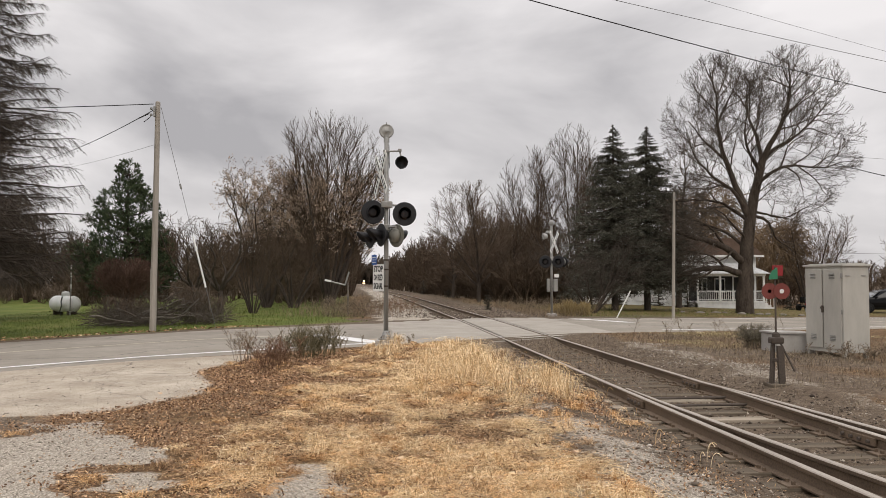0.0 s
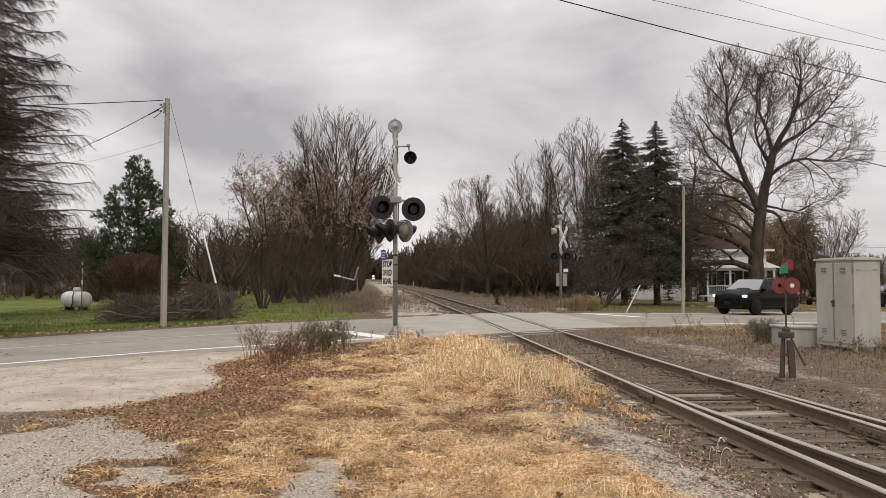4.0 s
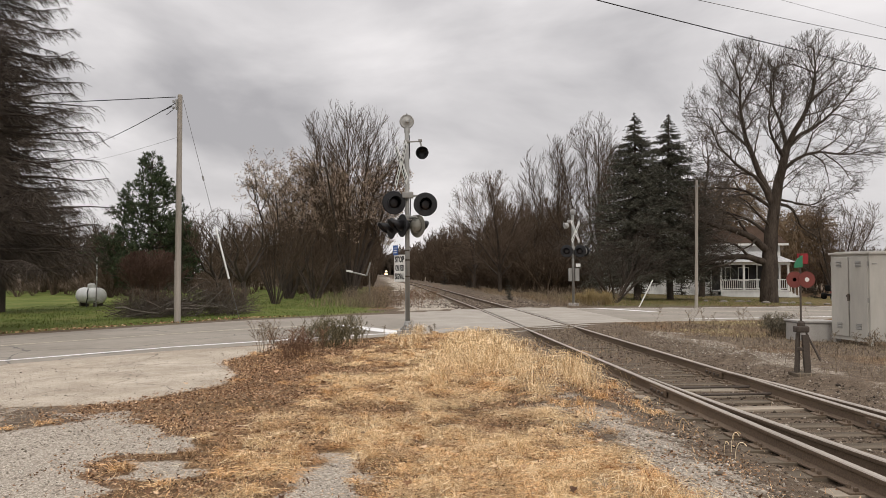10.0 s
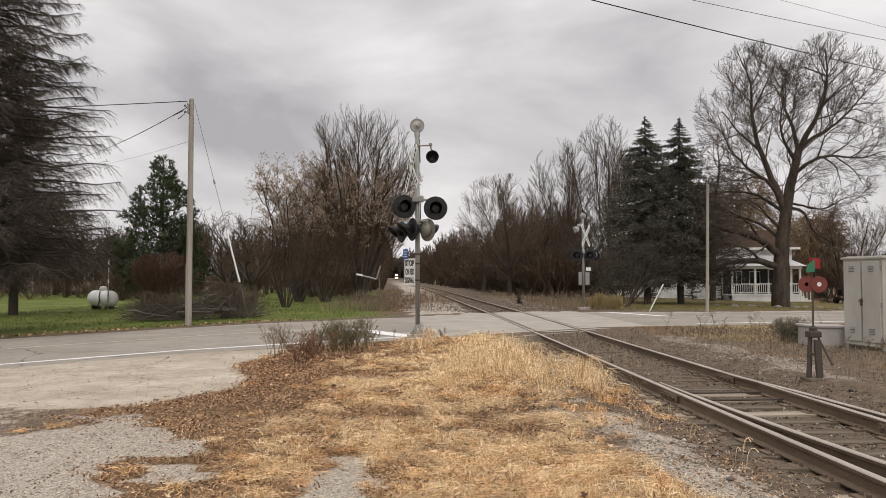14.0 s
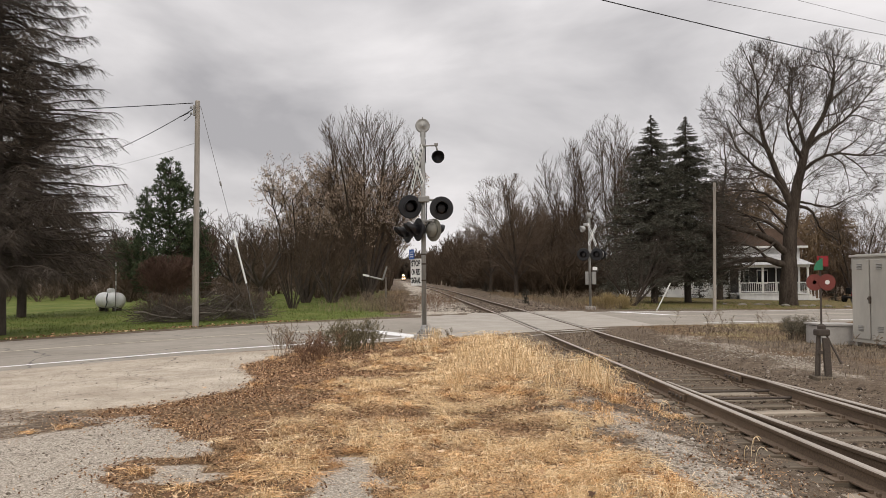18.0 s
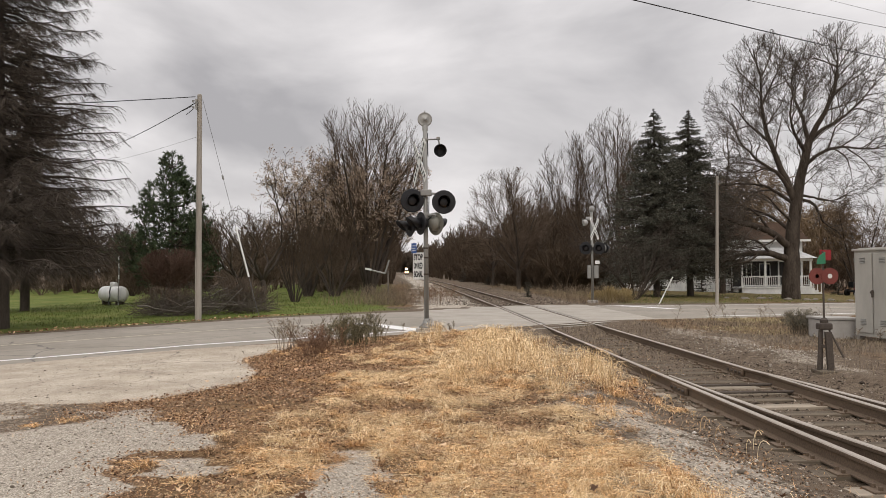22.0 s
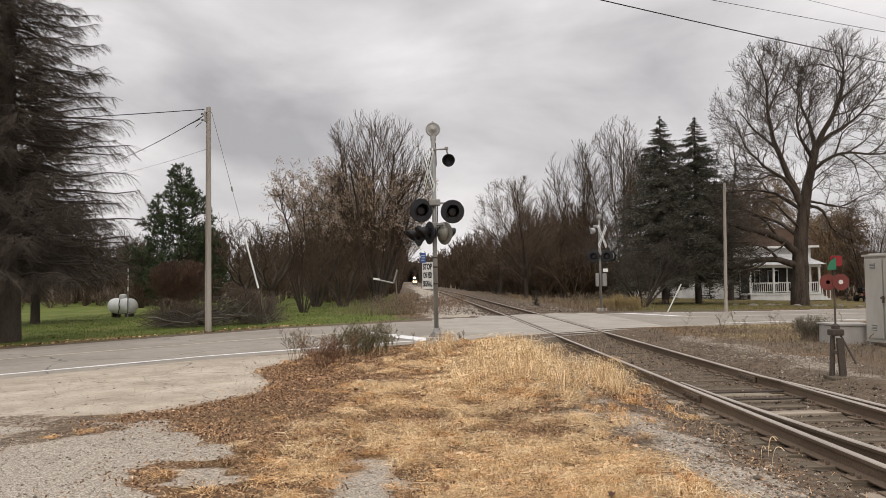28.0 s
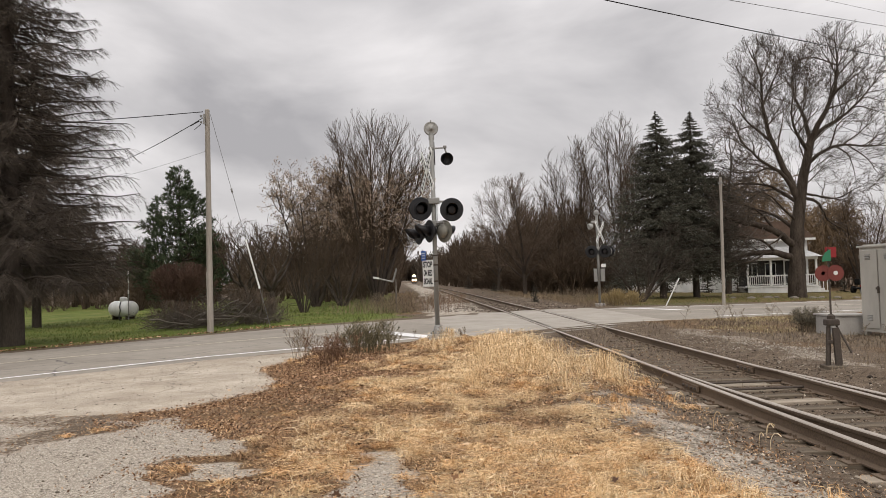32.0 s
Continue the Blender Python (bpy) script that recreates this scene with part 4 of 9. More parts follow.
def rail_bar(name, off, y0, y1, step=1.2, narrow=None, label="", dz=0.0):
    """A rail along the track at an offset, its web and foot rusty and the top of its head worn bright."""
    n = max(2, int((y1 - y0) / step) + 1)
    ys_ = y0 + (y1 - y0) * np.linspace(0, 1, n) if y1 < 60 else np.concatenate([np.linspace(y0, 60, 60), np.geomspace(61, y1, 26)])
    bm = bmesh.new()
    rows = []
    for y in ys_:
        x = float(track_x(y)) + (off(y) if callable(off) else off)
        z = float(ground_z(track_x(y), y)) + dz
        k = narrow(y) if narrow else 1.0
        rows.append([bm.verts.new((x + a * k, y, z + b)) for a, b in SECTION])
    m = len(SECTION)
    for r, s in zip(rows, rows[1:]):
        for i in range(m):
            f = bm.faces.new((r[i], r[(i + 1) % m], s[(i + 1) % m], s[i]))
            f.material_index = 1 if i in (6, 7, 8) else 0
    bm.faces.new(rows[0][::-1])
    bm.faces.new(rows[-1])
    ob = part(name, bm, M["rail"], railway_track, label)
    ob.data.materials.append(M["rail_head"])
    return ob


TOE = 11.6


def leave(y):
    s = max(0.0, TOE - y)
    return 0.022 * s + 0.0062 * s * s


rail_bar("rail", -0.755, -14, 900)
rail_bar("rail", 0.755, TOE + 0.6, 900)
rail_bar("stock_rail", lambda y: 0.755 + (0.10 * min(1, (TOE + 0.6 - y) / 1.5)) + leave(y), -14, TOE + 0.6, 0.5, None, "outer rail that bends away to the siding")
rail_bar("switch_point", 0.755, -14, TOE - 0.1, 0.6, lambda y: min(1.0, 0.35 + 0.3 * (TOE - y)), "planed switch point rail")
rail_bar("switch_point", lambda y: -0.755 + 0.085 + leave(y), -14, TOE - 0.1, 0.5, lambda y: min(1.0, 0.35 + 0.3 * (TOE - y)), "planed switch point rail lying against the stock rail")

tie_bm = bmesh.new()
box_bm(tie_bm, 2.6, 0.225, 0.17, (0, 0, -0.085), None, 0.012)
tie_mesh = mesh_of("tie", tie_bm, M["tie_wood"])
tie_bm = bmesh.new()
box_bm(tie_bm, 3.3, 0.23, 0.17, (0.3, 0, -0.085), None, 0.012)
tie_long = mesh_of("tie", tie_bm, M["tie_wood"])
tie_bm = bmesh.new()
box_bm(tie_bm, 3.3, 0.23, 0.17, (0.3, 0, -0.085), None, 0.012)
tie_long_pale = mesh_of("tie", tie_bm, M["tie_pale"])
rng = random.Random(3)
plate_bm = bmesh.new()
box_bm(plate_bm, 0.36, 0.19, 0.022, (0, 0, 0), None, 0.004)
for sx in (-0.1, 0.1):
    for sy in (-0.05, 0.05):
        box_bm(plate_bm, 0.03, 0.03, 0.045, (sx * 1.05, sy, 0.02), None, 0.006)
plate_mesh = mesh_of("tie_plate", plate_bm, M["rail"])
y = -12.0
count = 0
while y < 95:
    across_y, _ = road_frame(track_x(y), y)
    if abs(across_y) > 4.6:
        pale = rng.random() < (0.35 if y < 16 else 0.15)
        data = (tie_long_pale if pale else tie_long) if y < TOE + 1.5 else tie_mesh
        ob = new("tie", data)
        ob.parent = railway_track
        ob.matrix_basis = pose(float(track_x(y)), y, float(ground_z(track_x(y), y)) - 0.166 + rng.uniform(-0.012, 0.006), 0, rng.uniform(-0.4, 0.4), 5.5 + rng.uniform(-1.6, 1.6))
        if 4 < y < 24:
            for sx in (-0.755, 0.755):
                pl = new("tie_plate", plate_mesh)
                pl.parent = railway_track
                pl.matrix_basis = pose(float(track_x(y)) + sx, y + 0.096 * sx, -0.162, 0, 0, 5.5)
        count += 1
    y += 0.52 + rng.uniform(-0.03, 0.03)


def joint_bar(x_off, y, side, label):
    """A bolted splice on a rail's web."""
    bm = bmesh.new()
    for s in (-1, 1):
        box_bm(bm, 0.03, 0.62, 0.09, (s * 0.032, 0, -0.085), None, 0.008)
    ob = part("joint_bar", bm, M["rail"], railway_track, label)
    ob.matrix_basis = pose(float(track_x(y)) + x_off, y, 0, 0, 0, 5.5)
    for i in range(4):
        bb = bmesh.new()
        rod_bm(bb, (-0.075, -0.22 + i * 0.145, -0.085), (0.075, -0.22 + i * 0.145, -0.085), 0.021, None, 6)
        part("bolt", bb, M["iron"], ob)
    return ob


joint_bar(0.755, 8.3, 1, "bolted joint bar on the switch rail")
joint_bar(-0.755, 10.75, -1, "bolted joint bar on the near rail")
joint_bar(0.755, 12.6, 1, "bolted joint bar on the far rail")
for yy, x0 in ((11.35, -0.72), (10.7, -0.7)):
    bm = bmesh.new()
    rod_bm(bm, (-0.72, 0, -0.13), (1.9 if yy > 11 else 0.75, 0, -0.13), 0.018, None, 8)
    ob = part("switch_rod", bm, M["iron"], railway_track, "rusty rod that throws the switch points")
    ob.matrix_basis = pose(float(track_x(yy)), yy, 0, 0, 0, 5.5)

# loose stones of the ballast and of the yard


def stones(name, n, region, size, material, seed, label, category):
    """Small angular stones strewn where region(x, y) gives a share."""
    r = np.random.default_rng(seed)
    x, y, keep = region(r, n)
    x, y = x[keep], y[keep]
    z = surface_z(x, y)
    n = len(x)
    base = np.array([(1, 0, 0), (-1, 0, 0), (0, 1, 0), (0, -1, 0), (0, 0, 1), (0, 0, -0.6)], float)
    f = np.array([(0, 2, 4), (2, 1, 4), (1, 3, 4), (3, 0, 4), (2, 0, 5), (1, 2, 5), (3, 1, 5), (0, 3, 5)])
    s = size * r.lognormal(0, 0.4, n)
    v = base[None] * r.uniform(0.6, 1.3, (n, 6, 1)) * s[:, None, None] * np.array([1, 1, 0.7])
    a = r.uniform(0, 6.28, n)
    c, q = np.cos(a)[:, None], np.sin(a)[:, None]
    v = np.stack([v[..., 0] * c - v[..., 1] * q + x[:, None], v[..., 0] * q + v[..., 1] * c + y[:, None], v[..., 2] + z[:, None] + 0.2 * s[:, None]], -1)
    faces = (f[None] + (np.arange(n) * 6)[:, None, None]).reshape(-1, 3)
    return tagged(arrays(name, v.reshape(-1, 3), faces, material), label, category, kind="stuff")


k = Mat("stone_chips", 0.9, 0, 0.2)
k.color(k.ramp(k.island(), (0.0, (0.14, 0.112, 0.086)), (0.4, (0.28, 0.243, 0.2)), (0.8, (0.43, 0.385, 0.325)), (1.0, (0.62, 0.58, 0.52))))
M["chips"] = k.m
k = Mat("ballast_chips", 0.9, 0, 0.2)
k.color(k.ramp(k.island(), (0.0, (0.035, 0.027, 0.021)), (0.5, (0.11, 0.086, 0.066)), (0.86, (0.24, 0.195, 0.155)), (1.0, (0.5, 0.44, 0.37))))
M["ballast_chips"] = k.m


def bed_region(r, n):
    y = r.uniform(3, 9, n) ** 1.0 + r.exponential(6, n)
    x = track_x(y) + r.uniform(-1.7, 1.9, n)
    across, _ = road_frame(x, y)
    return x, y, (across < -5.3) & (y < 24)


def far_bed(r, n):
    y = 33 + r.exponential(16, n)
    x = track_x(y) + r.normal(0, 1.6, n)
    across, _ = road_frame(x, y)
    return x, y, (across > 5.4) & (y < 90)


def yard_region(r, n):
    x, y = r.uniform(-7, 1.5, n), r.uniform(3.5, 9.5, n)
    return x, y, r.uniform(0, 1, n) < zones(x, y)["gravel"] * 1.2 - 0.2


stones("ballast_stones", 11000, bed_region, 0.0115, M["ballast_chips"], 1, "dark dirty ballast stones between the ties", "ballast")
stones("ballast_stones", 9000, far_bed, 0.022, M["ballast_chips"], 2, "dark ballast stones of the track beyond the road", "ballast")


def pale_region(r, n):
    y = r.uniform(4, 20, n)
    side = r.uniform(0, 1, n) < 0.5
    x = track_x(y) + np.where(side, r.normal(2.5, 0.55, n), r.normal(-1.92, 0.52, n))
    across, _ = road_frame(x, y)
    share = np.where(side, 0.25, 0.45) + 0.8 * fnoise(x, y, 0.7, 44)
    return x, y, (across < -5.6) & (r.uniform(0, 1, n) < share) & (side | (y < 14.5)) & (r.uniform(0, 1, n) > 0.9 * zones(x, y)["damp"])


stones("ballast_stones", 32000, pale_region, 0.0115, M["chips"], 5, "pale loose stones along the edge of the track", "ballast")
stones("gravel", 22000, yard_region, 0.0065, M["chips"], 3, "loose pale gravel in the yard", "gravel")


def lot_region(r, n):
    x, y = r.uniform(-14, -3, n), 6.5 + 10.5 * r.uniform(0, 1, n) ** 1.3
    across, _ = road_frame(x, y)
    return x, y, (across < -5.1) & (zones(x, y)["lot"] > 0.9)


stones("gravel", 9000, lot_region, 0.0075, M["chips"], 6, "small stones scattered on the worn yard pavement", "gravel")

# ---- the trees of the place ----
SHADE = [([(0, 0, -0.1), (0.0, 0, 0.5), (0.1, 0, 2.6), (0.3, 0, 5.2), (0.5, 0, 7.0), (0.95, 0, 8.6), (1.35, 0, 10.4)], 0.6, 0.3),
         ([(0.4, 0, 6.4), (-0.3, 0.1, 8.2), (-1.15, 0.2, 10.4), (-1.65, 0.2, 12.6), (-1.6, 0, 14.6), (-2.2, 0, 16.4)], 0.33, 0.04),
         ([(1.35, 0, 10.3), (1.9, -0.2, 11.5), (2.7, -0.3, 12.9), (3.2, -0.3, 14.6), (3.1, -0.2, 16.8)], 0.27, 0.04),
         ([(1.35, 0, 10.3), (1.1, 0.5, 12.2), (0.6, 1.0, 13.8), (0.9, 1.2, 15.6)], 0.2, 0.035),
         ([(1.4, 0, 10.4), (2.6, 0.6, 11.3), (4.0, 0.8, 12.0), (5.4, 0.8, 13.4), (6.3, 0.8, 14.4)], 0.2, 0.03),
         ([(0.95, 0, 8.7), (1.9, -0.7, 9.6), (3.2, -1.0, 9.8), (4.8, -1.1, 9.5), (6.2, -1.0, 10.0)], 0.17, 0.03),
         ([(1.15, 0, 9.6), (0.2, -0.8, 10.4), (-0.4, -1.3, 11.6), (-0.2, -1.6, 13.6)], 0.17, 0.03),
         ([(0.35, 0, 6.6), (-0.9, -0.5, 8.3), (-2.2, -0.8, 8.9), (-3.4, -0.8, 10.2), (-4.0, -0.7, 12.0)], 0.2, 0.03),
         ([(-1.15, 0.2, 10.4), (-2.2, 0.9, 11.6), (-3.2, 1.2, 13.2)], 0.14, 0.03),
         ([(-1.65, 0.2, 12.6), (-0.9, 0.6, 14.0), (0.0, 0.7, 15.8)], 0.13, 0.03),
         ([(0.3, 0, 6.2), (-1.2, 0.5, 7.5), (-2.8, 0.6, 7.7), (-4.4, 0.6, 7.5)], 0.16, 0.03),
         ([(0.1, 0, 3.3), (-1.5, -0.5, 4.5), (-3.3, -0.8, 5.0), (-5.0, -0.9, 5.5)], 0.34, 0.1),
         ([(0.05, 0, 2.6), (-1.4, -0.3, 3.05), (-3.2, -0.6, 3.0), (-4.7, -0.8, 2.5)], 0.3, 0.09),
         ([(0.2, 0, 4.4), (-1.0, 0.9, 5.6), (-2.6, 1.5, 6.2), (-3.8, 1.6, 6.0)], 0.17, 0.03),
         ([(-1.5, -0.5, 4.5), (-2.4, -1.0, 5.6), (-3.6, -1.2, 6.2), (-4.6, -1.2, 6.1)], 0.12, 0.02),
         ([(-1.4, -0.3, 3.05), (-2.3, -0.9, 3.8), (-3.6, -1.1, 4.1), (-4.8, -1.1, 3.8)], 0.12, 0.02),
         ([(-2.2, -0.5, 3.0), (-3.0, -1.2, 2.5), (-4.0, -1.4, 2.4), (-4.9, -1.5, 1.9)], 0.1, 0.02),
         ([(-0.9, -0.4, 4.2), (-1.6, -1.2, 3.7), (-2.6, -1.6, 3.3), (-3.4, -1.8, 3.3)], 0.1, 0.02),
         ([(0.2, 0, 5.0), (-0.9, -0.9, 5.7), (-2.0, -1.3, 6.8), (-3.0, -1.4, 7.0)], 0.12, 0.02),
         ([(0.45, 0, 6.6), (1.5, -0.3, 6.3), (2.0, -0.4, 4.9), (3.0, -0.4, 4.3)], 0.15, 0.03),
         ([(0.5, 0, 6.9), (1.8, 0.8, 6.7), (3.2, 1.0, 6.4), (4.4, 1.0, 7.0)], 0.13, 0.02)]
crown_tree("shade_tree", (20.0, 52), "huge bare old shade tree with heavy spreading limbs", 31, [(p, r0 * (0.82 if i else 1.02), r1 * (0.8 if r1 < 0.05 or i == 0 else 1.3)) for i, (p, r0, r1) in enumerate(SHADE)],
           [((-1.2, 0, 12.0), (4.2, 4.0, 5.6)), ((3.3, 0, 12.1), (4.5, 4.2, 5.9)), ((-3.2, 0, 6.0), (3.0, 2.4, 3.2)), ((3.2, 0, 6.4), (2.6, 2.2, 2.2)), ((-3.0, 0, 3.0), (2.6, 1.6, 1.5))],
           [(1.6, 46, 3.2, 0.065, 7), (2.5, 42, 1.7, 0.026, 5), (4.0, 40, 0.95, 0.011, 4), (5.6, 38, 0.55, 0.007, 3)], M["bark"], M["twig_shade"], up=0.07, wiggle=0.15, low=0.28, thin=0.75, out=0.7)
crown_tree("yard_tree", (18.6, 62), "bare tree behind the spruces", 33, [([(0, 0, 0), (0.1, 0, 4), (0.3, 0, 8)], 0.26, 0.12), ([(0.1, 0, 4), (-1.2, 0, 7), (-1.6, 0, 10)], 0.14, 0.03), ([(0.3, 0, 7.8), (0.8, 0.3, 10.5), (0.6, 0.3, 13)], 0.12, 0.02),
            ([(0.2, 0, 6), (1.6, 0, 8), (2.6, 0, 10)], 0.12, 0.03)], [((0.0, 0, 9.2), (3.9, 3.2, 4.9))], [(1.6, 44, 3.0, 0.05, 6), (2.4, 42, 1.5, 0.025, 4), (3.4, 40, 0.7, 0.012, 3)], M["bark"], M["twig"], wiggle=0.14)
for at, label, seed, r, h in (((28.0, 84), "brownish weeping willow without leaves behind the house", 34, 6.6, 14.2), ((35.5, 88), "brownish leafless willow at the side of the house", 46, 5.2, 9.6), ((32.3, 77), "low brown willow with twigs down to the ground", 55, 4.2, 9.4)):
    crown_tree("willow_tree", at, label, seed, [([(0, 0, 0), (0, 0, 3.6)], 0.4, 0.3)] + [([(0, 0, 3.2), (1.4 * math.cos(a), 1.4 * math.sin(a), h * 0.66), (3.0 * math.cos(a), 3.0 * math.sin(a), h * 0.8)], 0.16, 0.04) for a in np.arange(7) * 0.9],
               [((0, 0, h * 0.55), (r, r * 0.9, h * 0.47))], [(2.2, 50, 2.4, 0.04, 6), (4.0, 55, 2.2, 0.012, 6), (1.4, 30, 1.0, 0.01, 3)], M["twig_tan"], M["twig_tan"], up=-0.32, wiggle=0.1, thin=1.5, out=0.6)
crown_tree("yard_tree", (34.5, 74), "bare spreading tree to the side of the house", 35, fan(7, 0.62, 8.4, 15, 0.13), [((0, 0, 6.8), (4.4, 3.6, 5.2))], [(2.4, 40, 2.6, 0.022, 5), (3.6, 40, 1.3, 0.012, 4), (5.0, 38, 0.7, 0.008, 3)], M["bark_dark"], M["twig"], wiggle=0.1, thin=0.7)
crown_tree("yard_tree", (50, 84), "dark bare tree at the far side of the yard", 47, fan(4, 0.7, 5.5, 16, 0.11), [((0, 0, 5.2), (4.4, 3.5, 4.4))], [(2.4, 40, 2.6, 0.024, 5), (3.4, 40, 1.3, 0.014, 4), (4.4, 38, 0.7, 0.009, 3)], M["bark_dark"], M["twig"], wiggle=0.1, thin=0.75)
crown_tree("maple_tree", (-7.3, 50), "tall multi-stemmed bare tree with a few brown leaves", 36, fan(10, 0.5, 9.8, 5, 0.2, 0.12), [((-0.1, 0, 8.1), (3.9, 3.2, 4.95)), ((0.1, 0, 3.6), (3.2, 2.8, 3.4))],
           [(1.9, 32, 3.6, 0.04, 6), (2.6, 34, 1.9, 0.018, 5), (4.4, 34, 0.95, 0.01, 3)], M["bark_dark"], M["twig_dark"], up=0.18, wiggle=0.07, out=0.7, low=0.3, thin=0.9,
           leaves=14000, leaf_mat=M["leaf_tan"], leaf_zone=(3.2, 8.6), leaf_size=0.085)
crown_tree("oak_tree", (-11.1, 49), "bare spreading tree that still holds brown leaves", 37, fan(7, 0.52, 8.0, 8, 0.15), [((-0.5, 0, 6.4), (3.1, 2.6, 3.9)), ((-0.4, 0, 3.2), (2.6, 2.4, 1.9))],
           [(2.0, 44, 2.4, 0.04, 5), (2.8, 44, 1.2, 0.018, 4), (3.6, 42, 0.6, 0.01, 3)], M["bark_dark"], M["twig_dark"], wiggle=0.17, leaves=9500, leaf_mat=M["leaf_tan"], leaf_zone=(4.4, 12.0), leaf_size=0.085)
crown_tree("scrub_tree", (-9.0, 47), "low tangled bare tree before the tall one", 52, fan(8, 0.8, 4.6, 9, 0.09), [((0, 0, 3.2), (2.6, 2.2, 2.9))],
           [(2.4, 44, 1.9, 0.03, 5), (3.2, 44, 1.0, 0.014, 4), (3.6, 42, 0.5, 0.008, 3)], M["bark_dark"], M["twig_dark"], wiggle=0.18)
for at, label, seed, h in (((-10.9, 38), "small crooked bare fruit tree on the lawn", 38, 5.4), ((-13.4, 42), "small crooked bare fruit tree with upright shoots", 39, 6.0)):
    crooked = [([(0, 0, 0), (0.12, 0, 0.7), (0.05, 0, 1.4)], 0.16, 0.12)] + [([(0.06, 0, 1.2), (0.7 * math.cos(a), 0.7 * math.sin(a), 2.0), (1.2 * math.cos(a + 0.4), 1.2 * math.sin(a + 0.4), 2.9), (1.8 * math.cos(a), 1.8 * math.sin(a), h * 0.72)], 0.09, 0.02) for a in np.arange(6) * 1.05 + seed]
    crown_tree("apple_tree", at, label, seed, crooked, [((0, 0, h * 0.62), (2.5, 2.2, h * 0.4))], [(2.2, 48, 1.8, 0.03, 6), (3.0, 46, 0.9, 0.014, 4), (4.0, 42, 0.5, 0.008, 3)], M["bark_dark"], M["twig_dark"], up=0.1, wiggle=0.26)
crown_tree("lilac_bush", (-9.6, 39.5), "leafless vase-shaped bush with many stems", 40, fan(15, 0.62, 4.2, 18, 0.04), [((0, 0, 2.5), (2.1, 1.9, 2.4))],
           [(2.0, 30, 1.4, 0.014, 5), (3.0, 34, 0.7, 0.008, 3), (3.2, 36, 0.4, 0.006, 3)], M["bark_dark"], M["twig_dark"], up=0.14, wiggle=0.11, category="bush")
crown_tree("red_bush", (-15.4, 38), "reddish-brown leafless bush behind the brush pile", 41, fan(26, 0.95, 2.8, 17, 0.025), [((0, 0, 1.2), (2.1, 1.6, 1.75))],
           [(4.5, 30, 1.2, 0.012, 4), (6.5, 34, 0.6, 0.008, 3), (6.0, 36, 0.35, 0.006, 3)], M["twig_red"], M["twig_red"], up=0.12, wiggle=0.09, category="bush")
crown_tree("roadside_tree", (3.0, 66), "rounded bare tree beside the track", 42, [([(0, 0, 0), (-0.05, 0, 1.7), (-0.1, 0, 4.0), (-0.4, 0, 6.5), (-0.6, 0, 9.4)], 0.2, 0.015)] +
           [([(-0.05, 0, z), (1.0 * q * math.cos(a), 1.0 * q * math.sin(a), z + 1.2 + 0.6 * s), (2.3 * q * math.cos(a), 2.3 * q * math.sin(a), z + 2.7 + 1.6 * s), (3.1 * q * math.cos(a) - 0.3, 3.1 * q * math.sin(a), z + 3.8 + 2.2 * s)], 0.075, 0.01)
            for z, a, s, q in ((1.3, 0.2, 0, 1.0), (1.4, 2.9, 0, 1.3), (1.6, 1.6, 0.4, 1), (1.7, 4.6, 0.3, 1), (1.9, 0.9, 0.5, 0.9), (2.0, 3.5, 0.4, 1.2), (2.3, 5.6, 0.7, 0.9), (2.5, 2.4, 0.8, 1.1), (2.7, 3.1, 1.0, 0.9), (2.9, 0.0, 1.0, 0.8), (3.2, 1.8, 1.2, 0.7), (3.3, 4.2, 1.3, 0.7))],
           [((-0.9, 0, 5.9), (4.1, 3.6, 4.6)), ((-1.2, 0, 4.4), (4.2, 3.6, 3.0))], [(2.4, 34, 2.4, 0.02, 5), (3.6, 34, 1.3, 0.011, 4), (5.6, 34, 0.75, 0.007, 3)], M["bark_dark"], M["twig"], up=0.12, wiggle=0.07, out=0.8, low=0.16, thin=0.62)
for at, label, seed, h, w in (((6.4, 71), "bare round-headed tree in the thicket by the track", 81, 8.6, 3.2), ((9.6, 66), "bare round-headed tree behind the far signal", 82, 8.2, 3.0), ((1.0, 84), "bare tree along the track", 83, 9.0, 3.2)):
    crown_tree("roadside_tree", at, label, seed, [([(0, 0, 0), (0.1, 0, 1.6), (0, 0.1, h * 0.6)], 0.19, 0.05)] + [([(0.05, 0, z), (1.3 * math.cos(a), 1.3 * math.sin(a), z + 1.6), (2.3 * math.cos(a), 2.3 * math.sin(a), z + 3.4)], 0.08, 0.02) for z, a in ((1.3, seed), (1.6, seed + 2.2), (1.9, seed + 4.3), (2.3, seed + 1.1), (2.7, seed + 3.2), (3.1, seed + 5.3))],
               [((0, 0, h * 0.55), (w, w * 0.9, h * 0.46))], [(2.4, 38, 2.4, 0.022, 5), (3.6, 36, 1.3, 0.012, 4), (5.0, 36, 0.7, 0.008, 3)], M["bark_dark"], M["twig_dark"], up=0.1, wiggle=0.08, out=0.6, low=0.18, thin=0.75)
